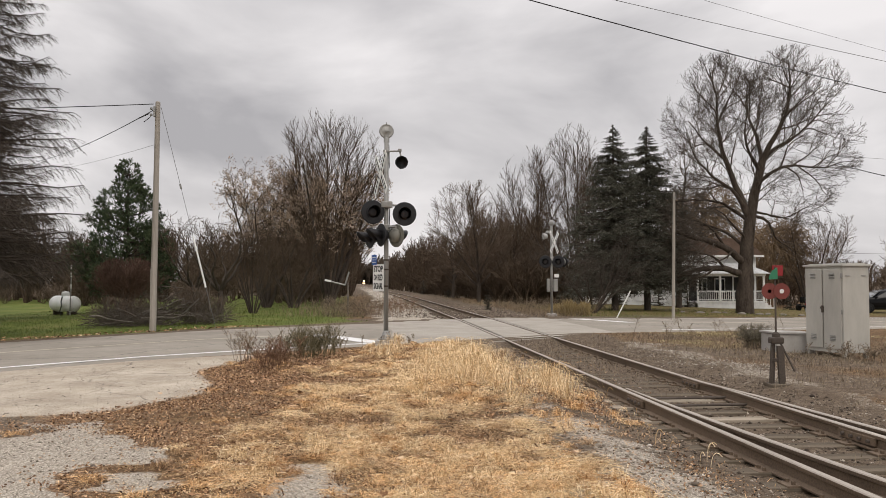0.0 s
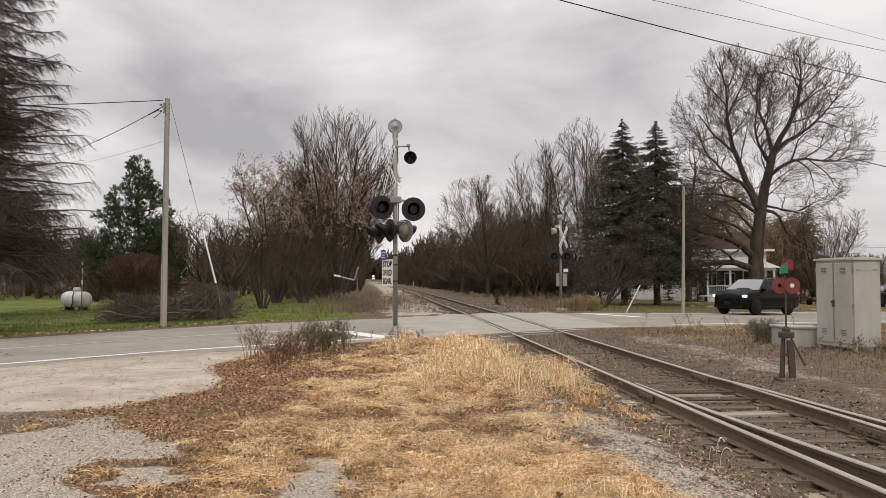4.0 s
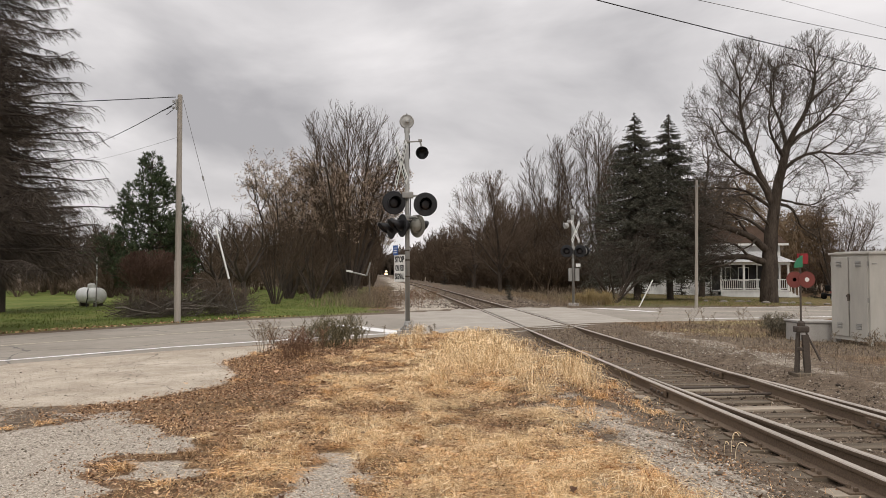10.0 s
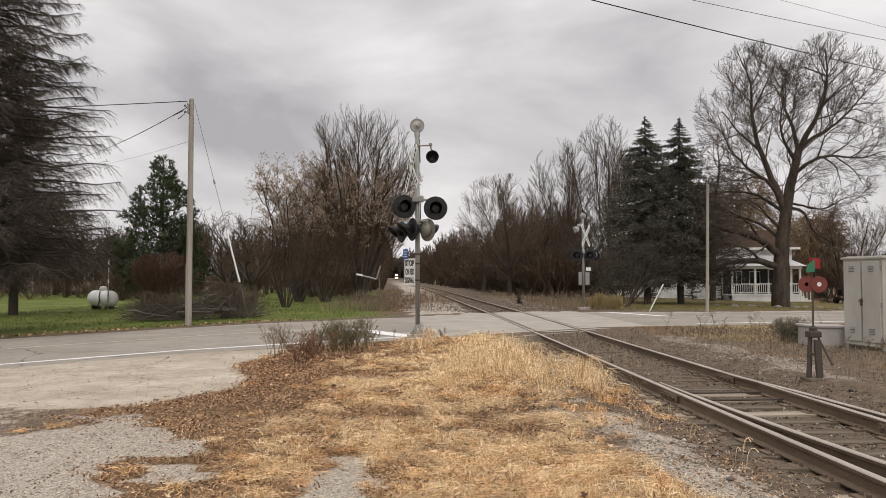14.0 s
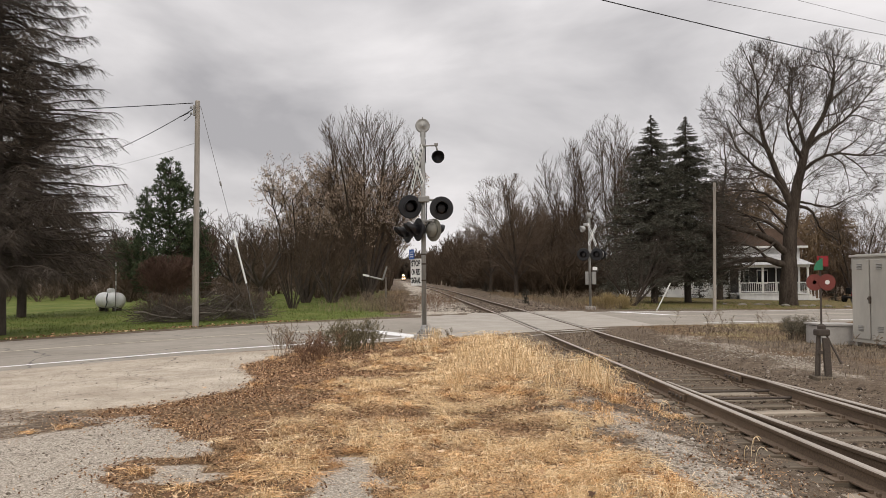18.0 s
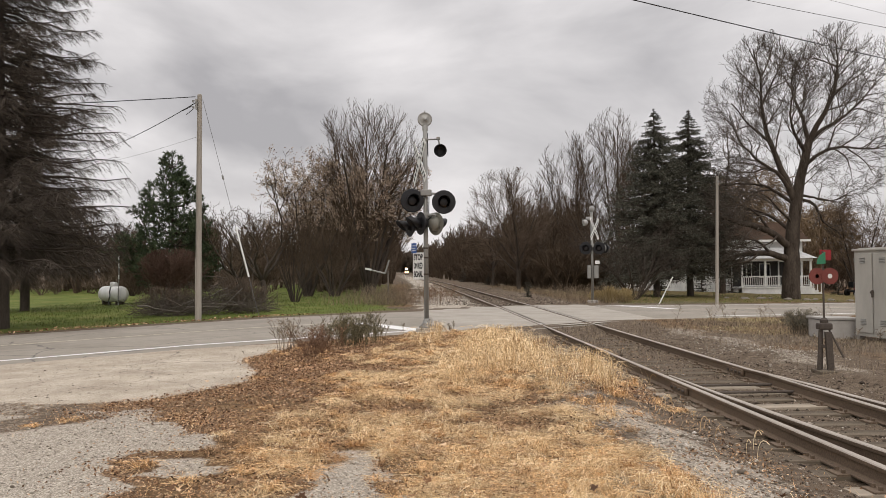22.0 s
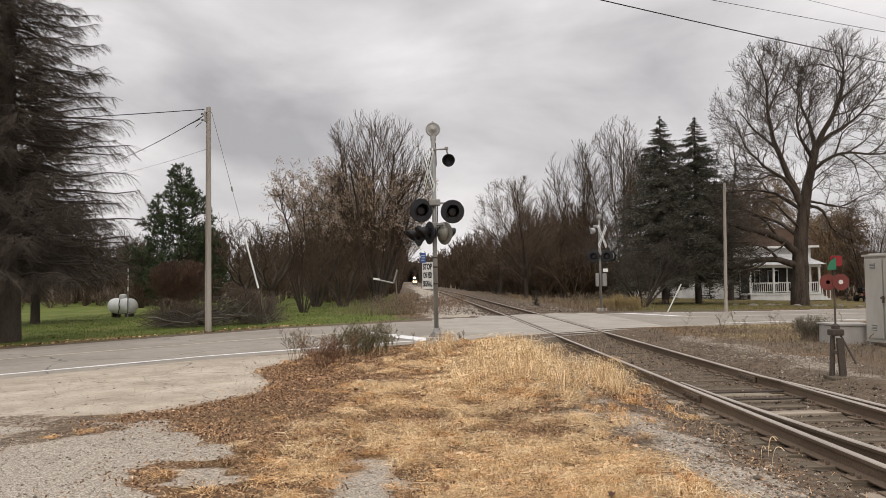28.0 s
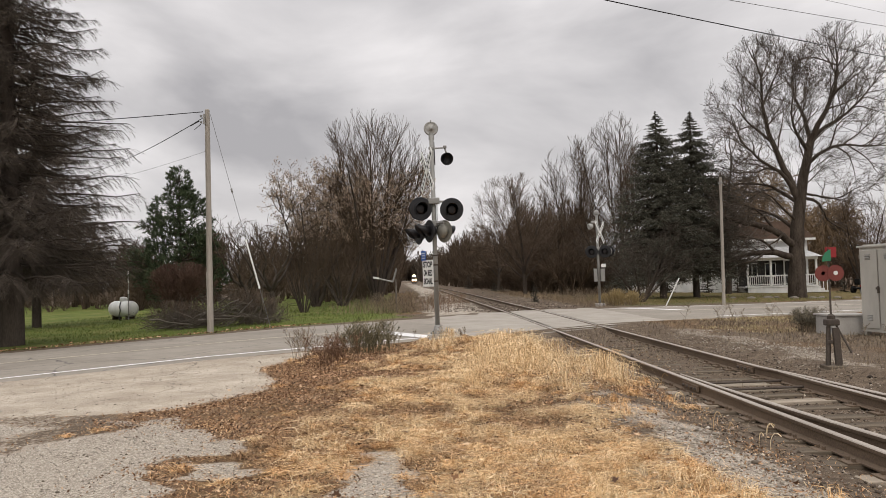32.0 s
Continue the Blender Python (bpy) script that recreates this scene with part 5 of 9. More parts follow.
for at, label, seed, h, w, stems in (((12.4, 74), "tall slender bare tree", 43, 17.0, 3.6, 5), ((8.9, 78), "tall slender bare tree", 44, 15.6, 3.9, 6), ((15.6, 78), "tall slender bare tree behind the spruces", 48, 13.4, 3.0, 3), ((13.2, 70), "tall slender bare tree by the spruces", 49, 13.6, 2.6, 3)):
    crown_tree("tall_tree", at, label, seed, fan(stems, 0.3, h * 0.86, seed, 0.13, 0.1), [((0, 0, h * 0.6), (w, w * 0.9, h * 0.41)), ((0, 0, h * 0.3), (w * 0.8, w * 0.8, h * 0.28))],
               [(1.5, 28, 3.6, 0.026, 6), (2.4, 30, 1.9, 0.012, 4), (3.8, 32, 0.95, 0.008, 3)], M["bark_dark"], M["twig_dark"], up=0.16, wiggle=0.05, out=0.6, low=0.2, thin=0.7)
bare_tree("dark_thorn_tree", (8.6, 45), "low dark many-stemmed tree at the edge of the yard", 45, 5.2, 0.09,
          [(8, 0.55, 44, 0.5, 4), (7, 0.5, 46, 0.5, 3), (6, 0.55, 46, 0.6, 2)], M["bark_dark"], M["bark_dark"], stems=7, spread=0.75, first=0.15, up=0.12, stem_len=0.9, split=1)

finish_conifer(conifer("spruce_tree", (11.6, 53), "dark narrow spruce tree beside the white house", 21, 12.7, 4.0, 0.22, 40, 11, M["needle_spruce"], M["bark_dark"], dens=36, card=0.56, clear=0.135, shape=1.8, droop=0.3, taper=1.0), 7, 0.085, 0.2, twigs=False)
finish_conifer(conifer("spruce_tree", (14.1, 54), "dark spruce tree with a pointed top", 22, 12.8, 3.9, 0.22, 40, 11, M["needle_spruce"], M["bark_dark"], dens=36, card=0.56, clear=0.15, shape=1.8, droop=0.3, taper=1.0), 7, 0.085, 0.2, twigs=False)
def soft_pine(at, label, seed, h, env):
    """A white pine: upswept boughs in whorls with tufts of long needles at their ends."""
    r = np.random.default_rng(seed)
    limbs = [([(0, 0, 0), (0.05, 0, h * 0.5), (0, 0, h)], 0.15, 0.02)]
    for z in np.linspace(0.9, h - 0.6, 10):
        for i in range(6):
            a = i * 1.257 + z * 2.1 + r.uniform(-0.3, 0.3)
            L = 3.2 * r.uniform(0.55, 1.15) * (1 - z / h) ** 0.75
            limbs.append(([(0, 0, z), (0.5 * L * math.cos(a), 0.5 * L * math.sin(a), z + 0.08 * L), (L * math.cos(a), L * math.sin(a), z + 0.4 * L)], 0.045, 0.01))
    lev = branch_out(seed, limbs, env, [(5.4, 46, 0.95, 0.014, 4), (7.5, 42, 0.45, 0.007, 3)], up=0.14, wiggle=0.1, low=0.42)
    root = new("pine_tree")
    v, f = tubes([(lev[0][0][:1], lev[0][1][:1], 10)])
    arrays("trunk", v, f, M["bark_dark"], root, True)
    v, f = tubes([(lev[0][0][1:], lev[0][1][1:], 5), (lev[1][0], np.maximum(lev[1][1], 0.007), 3)])
    arrays("bough", v, f, M["bark_dark"], root)["kind"] = "stuff"
    q = lev[2][0]
    par = np.repeat(np.arange(len(q)), 17)
    t = r.uniform(0.25, 1.0, (len(par), 1))
    p = q[par, 0] * (1 - t) + q[par, 2] * t
    d = q[par, 2] - q[par, 0]
    d /= np.linalg.norm(d, axis=1)[:, None] + 1e-9
    a = d + r.normal(0, 0.55, d.shape)
    a /= np.linalg.norm(a, axis=1)[:, None]
    b = np.cross(a, r.normal(0, 1, d.shape))
    b /= np.linalg.norm(b, axis=1)[:, None] + 1e-9
    L = r.uniform(0.12, 0.24, (len(p), 1))
    v = np.stack([p - b * 0.02, p + b * 0.02, p + a * L], 1).reshape(-1, 3)
    arrays("foliage", v, np.arange(len(v)).reshape(-1, 3), M["needle_pine"], root)["kind"] = "stuff"
    root.location = (at[0], at[1], float(ground_z(at[0], at[1])) - 0.05)
    return tagged(root, label, "tree")


soft_pine((-17.0, 42), "green pine tree with upswept boughs of soft needles", 23, 8.1, [((-0.5, 0, 2.5), (3.5, 2.8, 1.8)), ((0, 0, 4.3), (2.5, 2.3, 1.6)), ((0, 0, 5.8), (1.6, 1.5, 1.4)), ((0, 0, 7.1), (0.7, 0.7, 1.3))])
finish_conifer(conifer("old_spruce_tree", (-14.8, 23.0), "tall old spruce with bare drooping brown boughs", 24, 17.0, 4.0, 0.36, 54, 8, M["needle_old"], M["bark_dark"], dens=94, card=0.44, droop=0.26, shape=1.6, clear=0.13, twig_r=0.0046, hang=0.22, bough_r=0.85), 3, 0.04, 0.2)
finish_conifer(conifer("old_spruce_tree", (-21.7, 36), "old spruce with brown twiggy drooping boughs", 25, 13.0, 4.2, 0.2, 34, 10, M["needle_brown"], M["bark_dark"], dens=70, card=0.44, droop=0.42, shape=1.5, clear=0.2, hang=0.25, twig_r=0.007), 3, 0.05, 0.22)
for i, (x, y, h, w) in enumerate(((1.2, 88, 1.7, 0.8), (4.5, 74, 1.9, 1.0), (0.6, 92, 1.5, 0.7), (2.6, 46.2, 0.85, 0.28), (-3.0, 118, 2.2, 1.0), (20.4, 65.4, 1.3, 0.7), (18.6, 67.6, 1.4, 0.9), (15.2, 67.8, 1.2, 0.8), (29.2, 66.2, 1.0, 0.6))):
    finish_conifer(conifer("juniper_shrub", (x, y), "small dark evergreen shrub", 60 + i, h, w, 0.03, 9, 7, M["needle_spruce"], M["bark_dark"], dens=14, card=0.2, clear=0.04, taper=0.6, droop=-0.2), 6, 0.06, 0.25, twigs=False)


# far woods: many bare trees joined
def woods(name, label, places, seed, mats, height=(7, 12), brush=False, bold=0.4):
    """Bare trees in the distance as one thicket. places: rows of x, y."""
    r = np.random.default_rng(seed)
    kinds = []
    far = places[0][1] > 300
    for i in range(4):
        if brush:
            lev = branch_out(seed + i, [(np.array(a) * 0.1, q * 0.1, e * 0.1) for a, q, e in fan(6, 0.9, 8.5, seed + i, 0.16)], [((0, 0, 0.45), (0.6, 0.6, 0.55))], [(9, 42, 0.45, 0.012, 3), (20, 44, 0.24, 0.008, 3)], up=0.1, wiggle=0.16)
        else:
            lev = branch_out(seed + i, [(np.array(a) * 0.1, q * 0.1, e * 0.1) for a, q, e in fan(2 if far else 3, 0.32, 8.4, seed + i, 0.22)], [((0, 0, 0.6), (0.3, 0.3, 0.41)), ((0, 0, 0.3), (0.2, 0.2, 0.25))],
                             [(8, 30, 0.3, 0.012, 3), (14, 34, 0.17, 0.008, 2)] if far else [(15, 28, 0.34, 0.012, 4), (34, 32, 0.18, 0.008, 3)], up=0.2, wiggle=0.07, out=0.5, low=0.15)
        kinds.append(lev)
    V, F, off = [], [], 0
    for x, y in places:
        lev = kinds[r.integers(4)]
        h = r.uniform(*height)
        px = max(0.006, y / 1386 * bold)
        p, q = lev[0]
        v, f = both(tubes([(p[:, ::3], np.maximum(q[:, ::3], px / h), 3)]), both(ribbons(lev[1][0], px / h, 4), ribbons(lev[-1][0], px / h * 0.6, 5)))
        a = r.uniform(0, 6.28)
        c, s = math.cos(a), math.sin(a)
        w = r.uniform(0.85, 1.25)
        v = v * h
        v = np.stack([(v[:, 0] * c - v[:, 1] * s) * w + x, (v[:, 0] * s + v[:, 1] * c) * w + y, v[:, 2] + float(ground_z(x, y)) - 0.1], 1)
        V.append(v)
        F.append(f + off)
        off += len(v)
    ob = arrays(name, np.concatenate(V), np.concatenate(F), mats)
    return tagged(ob, label, "woods", kind="stuff")


wr = np.random.default_rng(77)


def scatter(n, x0, x1, y0, y1, rel=True):
    y = wr.uniform(y0, y1, n)
    x = wr.uniform(x0, x1, n) + (track_x(y) if rel else 0)
    return list(zip(x, y))


woods("woods", "bare grey-brown woods along the track", scatter(24, -11.5, -8, 56, 110) + scatter(40, -26, -8.5, 110, 300) + scatter(26, -9, -6.6, 64, 200), 201, M["twig_dark"], (7, 11.5), bold=0.5)
woods("woods", "bare grey-brown woods on the other side of the track", scatter(40, 8, 18, 78, 120) + scatter(46, 6.0, 20, 110, 300) + scatter(44, 4.6, 9, 110, 300), 211, M["twig_dark"], (6, 11.5), bold=0.5)
woods("woods", "distant bare woods beyond the lawn", scatter(170, -80, -14, 74, 105, False), 221, M["twig_dark"], (5.4, 8.4), bold=0.5)
woods("woods", "distant bare woods behind the house", scatter(110, 14, 190, 150, 215, False), 231, M["twig_grey"], (6, 9), bold=0.5)
woods("thicket", "brown leafless thicket at the edge of the lawn", scatter(9, -11, -7.4, 52, 60) + scatter(50, -14, -8.6, 60, 150), 241, M["twig"], (1.8, 3.6), True)
woods("thicket", "brown leafless thicket beside the track", scatter(60, 5.8, 15, 64, 84) + scatter(80, 4.6, 11, 84, 160), 251, M["twig_dark"], (1.8, 5.0), True, bold=0.45)
woods("thicket", "low brown scrub beyond the lawn", scatter(90, -75, -17, 68, 78, False), 271, M["twig"], (1.5, 3.2), True, bold=0.36)
woods("thicket", "brown scrub behind the farmyard", scatter(70, 30, 90, 78, 96, False) + scatter(30, 28, 37, 80, 90, False), 265, M["twig"], (2.6, 5.6), True, bold=0.4)
woods("thicket", "dark tangle of bushes behind the lawn", scatter(44, -30, -11.5, 60, 72, False), 261, M["twig_dark"], (1.8, 3.8), True, bold=0.42)

woods("woods", "hazy bare woods far along the track", scatter(110, -95, -9, 600, 860) + scatter(110, 8, 80, 600, 860) + scatter(240, -40, 40, 905, 990), 281, M["twig_grey"], (18, 27), bold=1.1)
woods("woods", "grey bare woods in the distance beside the track", scatter(90, -60, -8, 310, 500) + scatter(90, 8, 60, 310, 500), 291, M["twig_grey"], (12, 18), bold=0.7)

# ---- crossing signals, cabinet, switch stand ----
M["galv"] = painted("galvanised_steel", (0.3, 0.295, 0.275), 0.5, 0.3, 0.5, 0.35, 2.5)
M["alu"] = painted("aluminium_paint", (0.42, 0.42, 0.4), 0.45, 0.3, 0.5, 0.2, 3.0)
M["black"] = painted("black_paint", (0.014, 0.014, 0.016), 0.5, 0.3)
M["olive"] = painted("weathered_olive_grey", (0.2, 0.195, 0.165), 0.55, 0.35)
M["white_sign"] = painted("white_sign", (0.74, 0.74, 0.71), 0.5, 0.16)
M["blue_sign"] = painted("blue_sign", (0.03, 0.1, 0.33), 0.5, 0.2)
M["ink"] = painted("black_ink", (0.02, 0.02, 0.02), 0.6, 0.1)
M["red_lens"] = painted("red_lens", (0.008, 0.004, 0.004), 0.4, 0.2, 0.6)
M["concrete"] = speckled("concrete", (0.3, 0.285, 0.26), (0.46, 0.44, 0.41), 2.5, 60, 0.9, 0, 0.3, 0.004)
M["cab_paint"] = painted("cabinet_paint", (0.45, 0.432, 0.385), 0.5, 0.26, 0.4, 0.0, 1.6)
M["red_paint"] = painted("red_paint", (0.2, 0.047, 0.036), 0.6, 0.35)
M["red_flag"] = painted("red_flag", (0.3, 0.022, 0.025), 0.5, 0.25)
M["green_flag"] = painted("green_flag", (0.03, 0.2, 0.1), 0.5, 0.25)


def aim(direction):
    """Turns local +Z to a direction, keeping local Y up."""
    return Vector(direction).to_track_quat("Z", "Y").to_matrix().to_4x4()


def lamp_head(parent, at, facing, r=0.3, hood=0.26, back_mat=None, disc_mat=None):
    """A flashing-light unit: round background, lens, hood and the housing behind. Facing is a level direction."""
    m = Matrix.Translation(at) @ aim(facing)
    bm = bmesh.new()
    lathe_bm(bm, [(0.0, 0.012), (r * 0.94, 0.012), (r, 0.0), (r, -0.012), (r * 0.4, -0.02), (0.0, -0.02)], 30, m)
    disc = part("background", bm, disc_mat or M["black"], parent, "round signal background", False)
    bm = bmesh.new()
    rl = r * 0.5
    top = []
    n = 22
    for ring, (rr, z) in enumerate(((rl, 0.012), (rl * 1.05, hood))):
        top.append([])
        for i in range(n + 1):
            a = radians(-55) + radians(290) * i / n
            zz = z if ring == 0 else 0.05 + (hood - 0.05) * (0.5 + 0.5 * math.sin(a)) ** 0.6
            top[ring].append(bm.verts.new(m @ Vector((rr * math.cos(a), rr * math.sin(a), zz))))
    for i in range(n):
        bm.faces.new((top[0][i], top[0][i + 1], top[1][i + 1], top[1][i]))
    bm.normal_update()
    bmesh.ops.solidify(bm, geom=bm.faces[:], thickness=0.006)
    part("hood", bm, M["black"], disc, "curved hood over the lens", True)
    bm = bmesh.new()
    lathe_bm(bm, [(0.0, 0.03), (rl * 0.6, 0.026), (rl * 0.97, 0.014)], 20, m)
    part("lens", bm, M["red_lens"], disc, "dark unlit red lens", True)
    bm = bmesh.new()
    lathe_bm(bm, [(rl * 1.25, -0.018), (rl * 1.25, -0.07), (rl * 1.1, -0.12), (rl * 0.7, -0.165), (rl * 0.25, -0.185), (0.0, -0.188)], 22, m)
    part("housing", bm, back_mat or M["black"], disc, "rounded lamp housing", True)
    return disc


def bars_text(parent, m, words, size, material, name="lettering"):
    """Words in the built-in font as flat meshes on a sign: rows of (text, x, y, width)."""
    for text, x, y, w in words:
        cu = bpy.data.curves.new("lettering", "FONT")
        cu.body, cu.size, cu.align_x, cu.align_y, cu.extrude = text, size, "CENTER", "CENTER", 0.0015
        cu.offset = size * 0.04
        tmp = bpy.data.objects.new("tmp", cu)
        scene.collection.objects.link(tmp)
        me = bpy.data.meshes.new_from_object(tmp.evaluated_get(bpy.context.evaluated_depsgraph_get()))
        bpy.data.objects.remove(tmp)
        xs_ = [v.co.x for v in me.vertices]
        sx = w / (max(xs_) - min(xs_))
        me.transform(m @ Matrix.Translation((x, y, 0.004)) @ Matrix.Diagonal((sx, 1, 1, 1)))
        me.materials.clear()
        me.materials.append(material)
        ob = new("lettering", me)
        ob.parent = parent
        ob["label"] = "black lettering " + text


def crossbuck(parent, m, label):
    """Two white blades crossed on the mast. m: the pose of the sign, local Z towards its front."""
    blades = []
    for i, s in enumerate((-1, 1)):
        bm = bmesh.new()
        box_bm(bm, 1.36, 0.2, 0.012, (0, 0, 0.02 + 0.014 * i), Matrix.Rotation(radians(45 * s), 3, "Z"), 0.003)
        bm.transform(m)
        b = part("crossbuck_blade", bm, M["white_sign"], parent, label)
        blades.append(b)
        for k_ in (-0.56, -0.42, -0.28, -0.14, 0.14, 0.28, 0.42, 0.56):
            bm = bmesh.new()
            box_bm(bm, 0.07, 0.11, 0.002, (k_ * math.cos(radians(45)), k_ * math.sin(radians(45)) * s, 0.029 + 0.014 * i), Matrix.Rotation(radians(45 * s), 3, "Z"))
            bm.transform(m)
            part("lettering", bm, M["ink"], b)
    return blades


U1 = np.array([0.772, 0.636, 0.0])      # along the road, to the right and away
N1 = np.array([-0.636, 0.772, 0.0])


def near_signal():
    at = Vector((-1.43, 19.75, float(surface_z(-1.43, 19.75))))
    root = new("crossing_signal")
    root.location = at
    top = 5.28
    bm = bmesh.new()
    rod_bm(bm, (0, 0, -0.1), (0, 0, top), 0.062, 0.057, 16)
    part("mast", bm, M["galv"], root, "weathered galvanised mast", True)
    bm = bmesh.new()
    box_bm(bm, 0.5, 0.5, 0.3, (0, 0, 0.0), None, 0.02)
    part("foundation", bm, M["concrete"], root, "concrete foundation")
    bm = bmesh.new()
    lathe_bm(bm, [(0.19, 0.0), (0.19, 0.05), (0.12, 0.09), (0.085, 0.2), (0.064, 0.24)], 20, Matrix.Translation((0, 0, 0.14)))
    part("base_casting", bm, M["galv"], root, "cast mast base", True)
    bm = bmesh.new()
    for i in range(4):
        a = radians(45 + 90 * i)
        rod_bm(bm, (0.15 * math.cos(a), 0.15 * math.sin(a), 0.15), (0.15 * math.cos(a), 0.15 * math.sin(a), 0.24), 0.014, None, 6)
    part("anchor_bolt", bm, M["iron"], root)
    # gong on the top
    face = Vector((0.18, -0.98, 0.05))
    m = Matrix.Translation((0, 0, top + 0.17)) @ aim(face)
    bm = bmesh.new()
    lathe_bm(bm, [(0.0, 0.02), (0.03, 0.02), (0.035, 0.008), (0.12, 0.006), (0.15, 0.0), (0.165, 0.012), (0.185, 0.0), (0.185, -0.05), (0.16, -0.09), (0.0, -0.1)], 28, m)
    gong = part("gong", bm, M["galv"], root, "round silver warning bell", True)
    bm = bmesh.new()
    rod_bm(bm, (0, 0.02, top - 0.12), (0, 0.02, top + 0.05), 0.075, 0.07, 14)
    box_bm(bm, 0.14, 0.16, 0.16, (0, 0.09, top + 0.15), None, 0.02)
    part("bell_housing", bm, M["galv"], root, "bell mechanism behind the gong")
    bm = bmesh.new()
    rod_bm(bm, (0, 0, top + 0.34), (0, 0, top + 0.39), 0.014, 0.01, 8)
    part("finial", bm, M["galv"], root)
    # crossbuck that faces the traffic from the near side
    m = Matrix.Translation((-0.12, -0.02, 4.35)) @ aim((-0.93, -0.37, 0))
    crossbuck(root, m, "white crossbuck blade seen on edge")
    # single lamp on a bracket
    bm = bmesh.new()
    rod_bm(bm, (0.04, 0, 4.93), (0.34, -0.03, 4.93), 0.02, None, 8)
    rod_bm(bm, (0.33, -0.03, 4.95), (0.37, -0.03, 4.8), 0.022, None, 8)
    box_bm(bm, 0.09, 0.09, 0.07, (0.34, -0.03, 4.95), None, 0.012)
    box_bm(bm, 0.16, 0.16, 0.06, (0, 0, 4.93), None, 0.012)
    part("bracket", bm, M["galv"], root, "pipe bracket")
    m = Matrix.Translation((0.37, -0.02, 4.65)) @ aim((0.35, -0.9, -0.28))
    bm = bmesh.new()
    lathe_bm(bm, [(0.0, -0.13), (0.06, -0.125), (0.12, -0.08), (0.155, 0.0), (0.165, 0.08), (0.155, 0.08), (0.14, 0.0), (0.1, -0.06), (0.0, -0.09)], 24, m)
    part("floodlight", bm, M["black"], root, "small dark bowl-shaped lamp", True)
    # pair that looks across the track, on a crossarm
    bm = bmesh.new()
    rod_bm(bm, (-0.42, -0.1, 3.58), (0.46, -0.1, 3.52), 0.028, None, 10)
    box_bm(bm, 0.28, 0.2, 0.16, (0.02, -0.06, 3.56), None, 0.025)
    for x in (-0.36, 0.44):
        box_bm(bm, 0.1, 0.1, 0.14, (x, -0.08, 3.52), None, 0.02)
    part("crossarm", bm, M["galv"], root, "grey crossarm with junction box")
    lamp_head(root, Vector((-0.32, -0.2, 3.36)), (0.3, -0.95, 0.0), 0.3, 0.28)
    lamp_head(root, Vector((0.475, -0.22, 3.31)), (0.12, -0.99, 0.0), 0.3, 0.28)
    # lower pairs for the road
    bm = bmesh.new()
    a = Vector((0, 0, 2.98))
    rod_bm(bm, a - Vector(N1) * 0.42, a + Vector(N1) * 0.42, 0.028, None, 10)
    box_bm(bm, 0.2, 0.2, 0.16, a, None, 0.025)
    rod_bm(bm, (0, -0.03, 3.0), (0.32, -0.06, 3.02), 0.03, None, 8)
    box_bm(bm, 0.1, 0.1, 0.14, (0.2, -0.05, 2.98), None, 0.02)
    part("crossarm", bm, M["galv"], root, "grey crossarm below")
    lamp_head(root, Vector((-0.42, 0.12, 2.73)), (-0.87, -0.5, 0.0), 0.27, 0.36, M["black"])
    lamp_head(root, Vector((-0.12, -0.22, 2.78)), (-0.87, -0.5, 0.0), 0.29, 0.38)
    lamp_head(root, Vector((0.27, -0.1, 2.77)), (0.72, 0.69, 0.0), 0.29, 0.3, M["olive"], M["olive"])
    # signs
    m = Matrix.Translation(Vector((-0.12, -0.05, 1.71)) - Vector(U1) * 0.09) @ aim(-U1)
    bm = bmesh.new()
    box_bm(bm, 0.47, 0.68, 0.006, (0, 0, 0), None, 0.002)
    bm.transform(m)
    sign = part("sign_panel", bm, M["white_sign"], root, "white sign: stop on red signal")
    bars_text(sign, m, [("STOP", 0, 0.215, 0.4), ("ON RED", 0, 0.0, 0.38), ("SIGNAL", 0, -0.215, 0.4)], 0.2, M["ink"])
    m = Matrix.Translation(Vector((-0.22, -0.02, 2.16)) - Vector(U1) * 0.1) @ aim(-U1)
    bm = bmesh.new()
    box_bm(bm, 0.22, 0.25, 0.005, (0, 0, 0), None, 0.002)
    bm.transform(m)
    blue = part("notice_plate", bm, M["blue_sign"], root, "small blue notice plate")
    for i in range(3):
        bm = bmesh.new()
        box_bm(bm, 0.15, 0.018, 0.002, (0, 0.06 - 0.06 * i, 0.005))
        bm.transform(m)
        part("lettering", bm, M["white_sign"], blue, "plain white bar")
    for z in (1.5, 1.92, 2.16):
        bm = bmesh.new()
        lathe_bm(bm, [(0.066, -0.02), (0.07, 0.0), (0.066, 0.02)], 14, Matrix.Translation((0, 0, z)))
        part("clamp", bm, M["iron"], root)
    for a, b in (((0.07, -0.02, 2.7), (0.09, -0.02, 3.5)), ((0.07, 0.02, 4.5), (0.06, 0.02, 5.1))):
        bm = bmesh.new()
        rod_bm(bm, a, b, 0.012, None, 6)
        part("conduit", bm, M["black"], root, "black cable along the mast")
    return tagged(root, "grey railway crossing signal mast with unlit black lamps and bell", "crossing signal", "crossing signals")


near_signal()


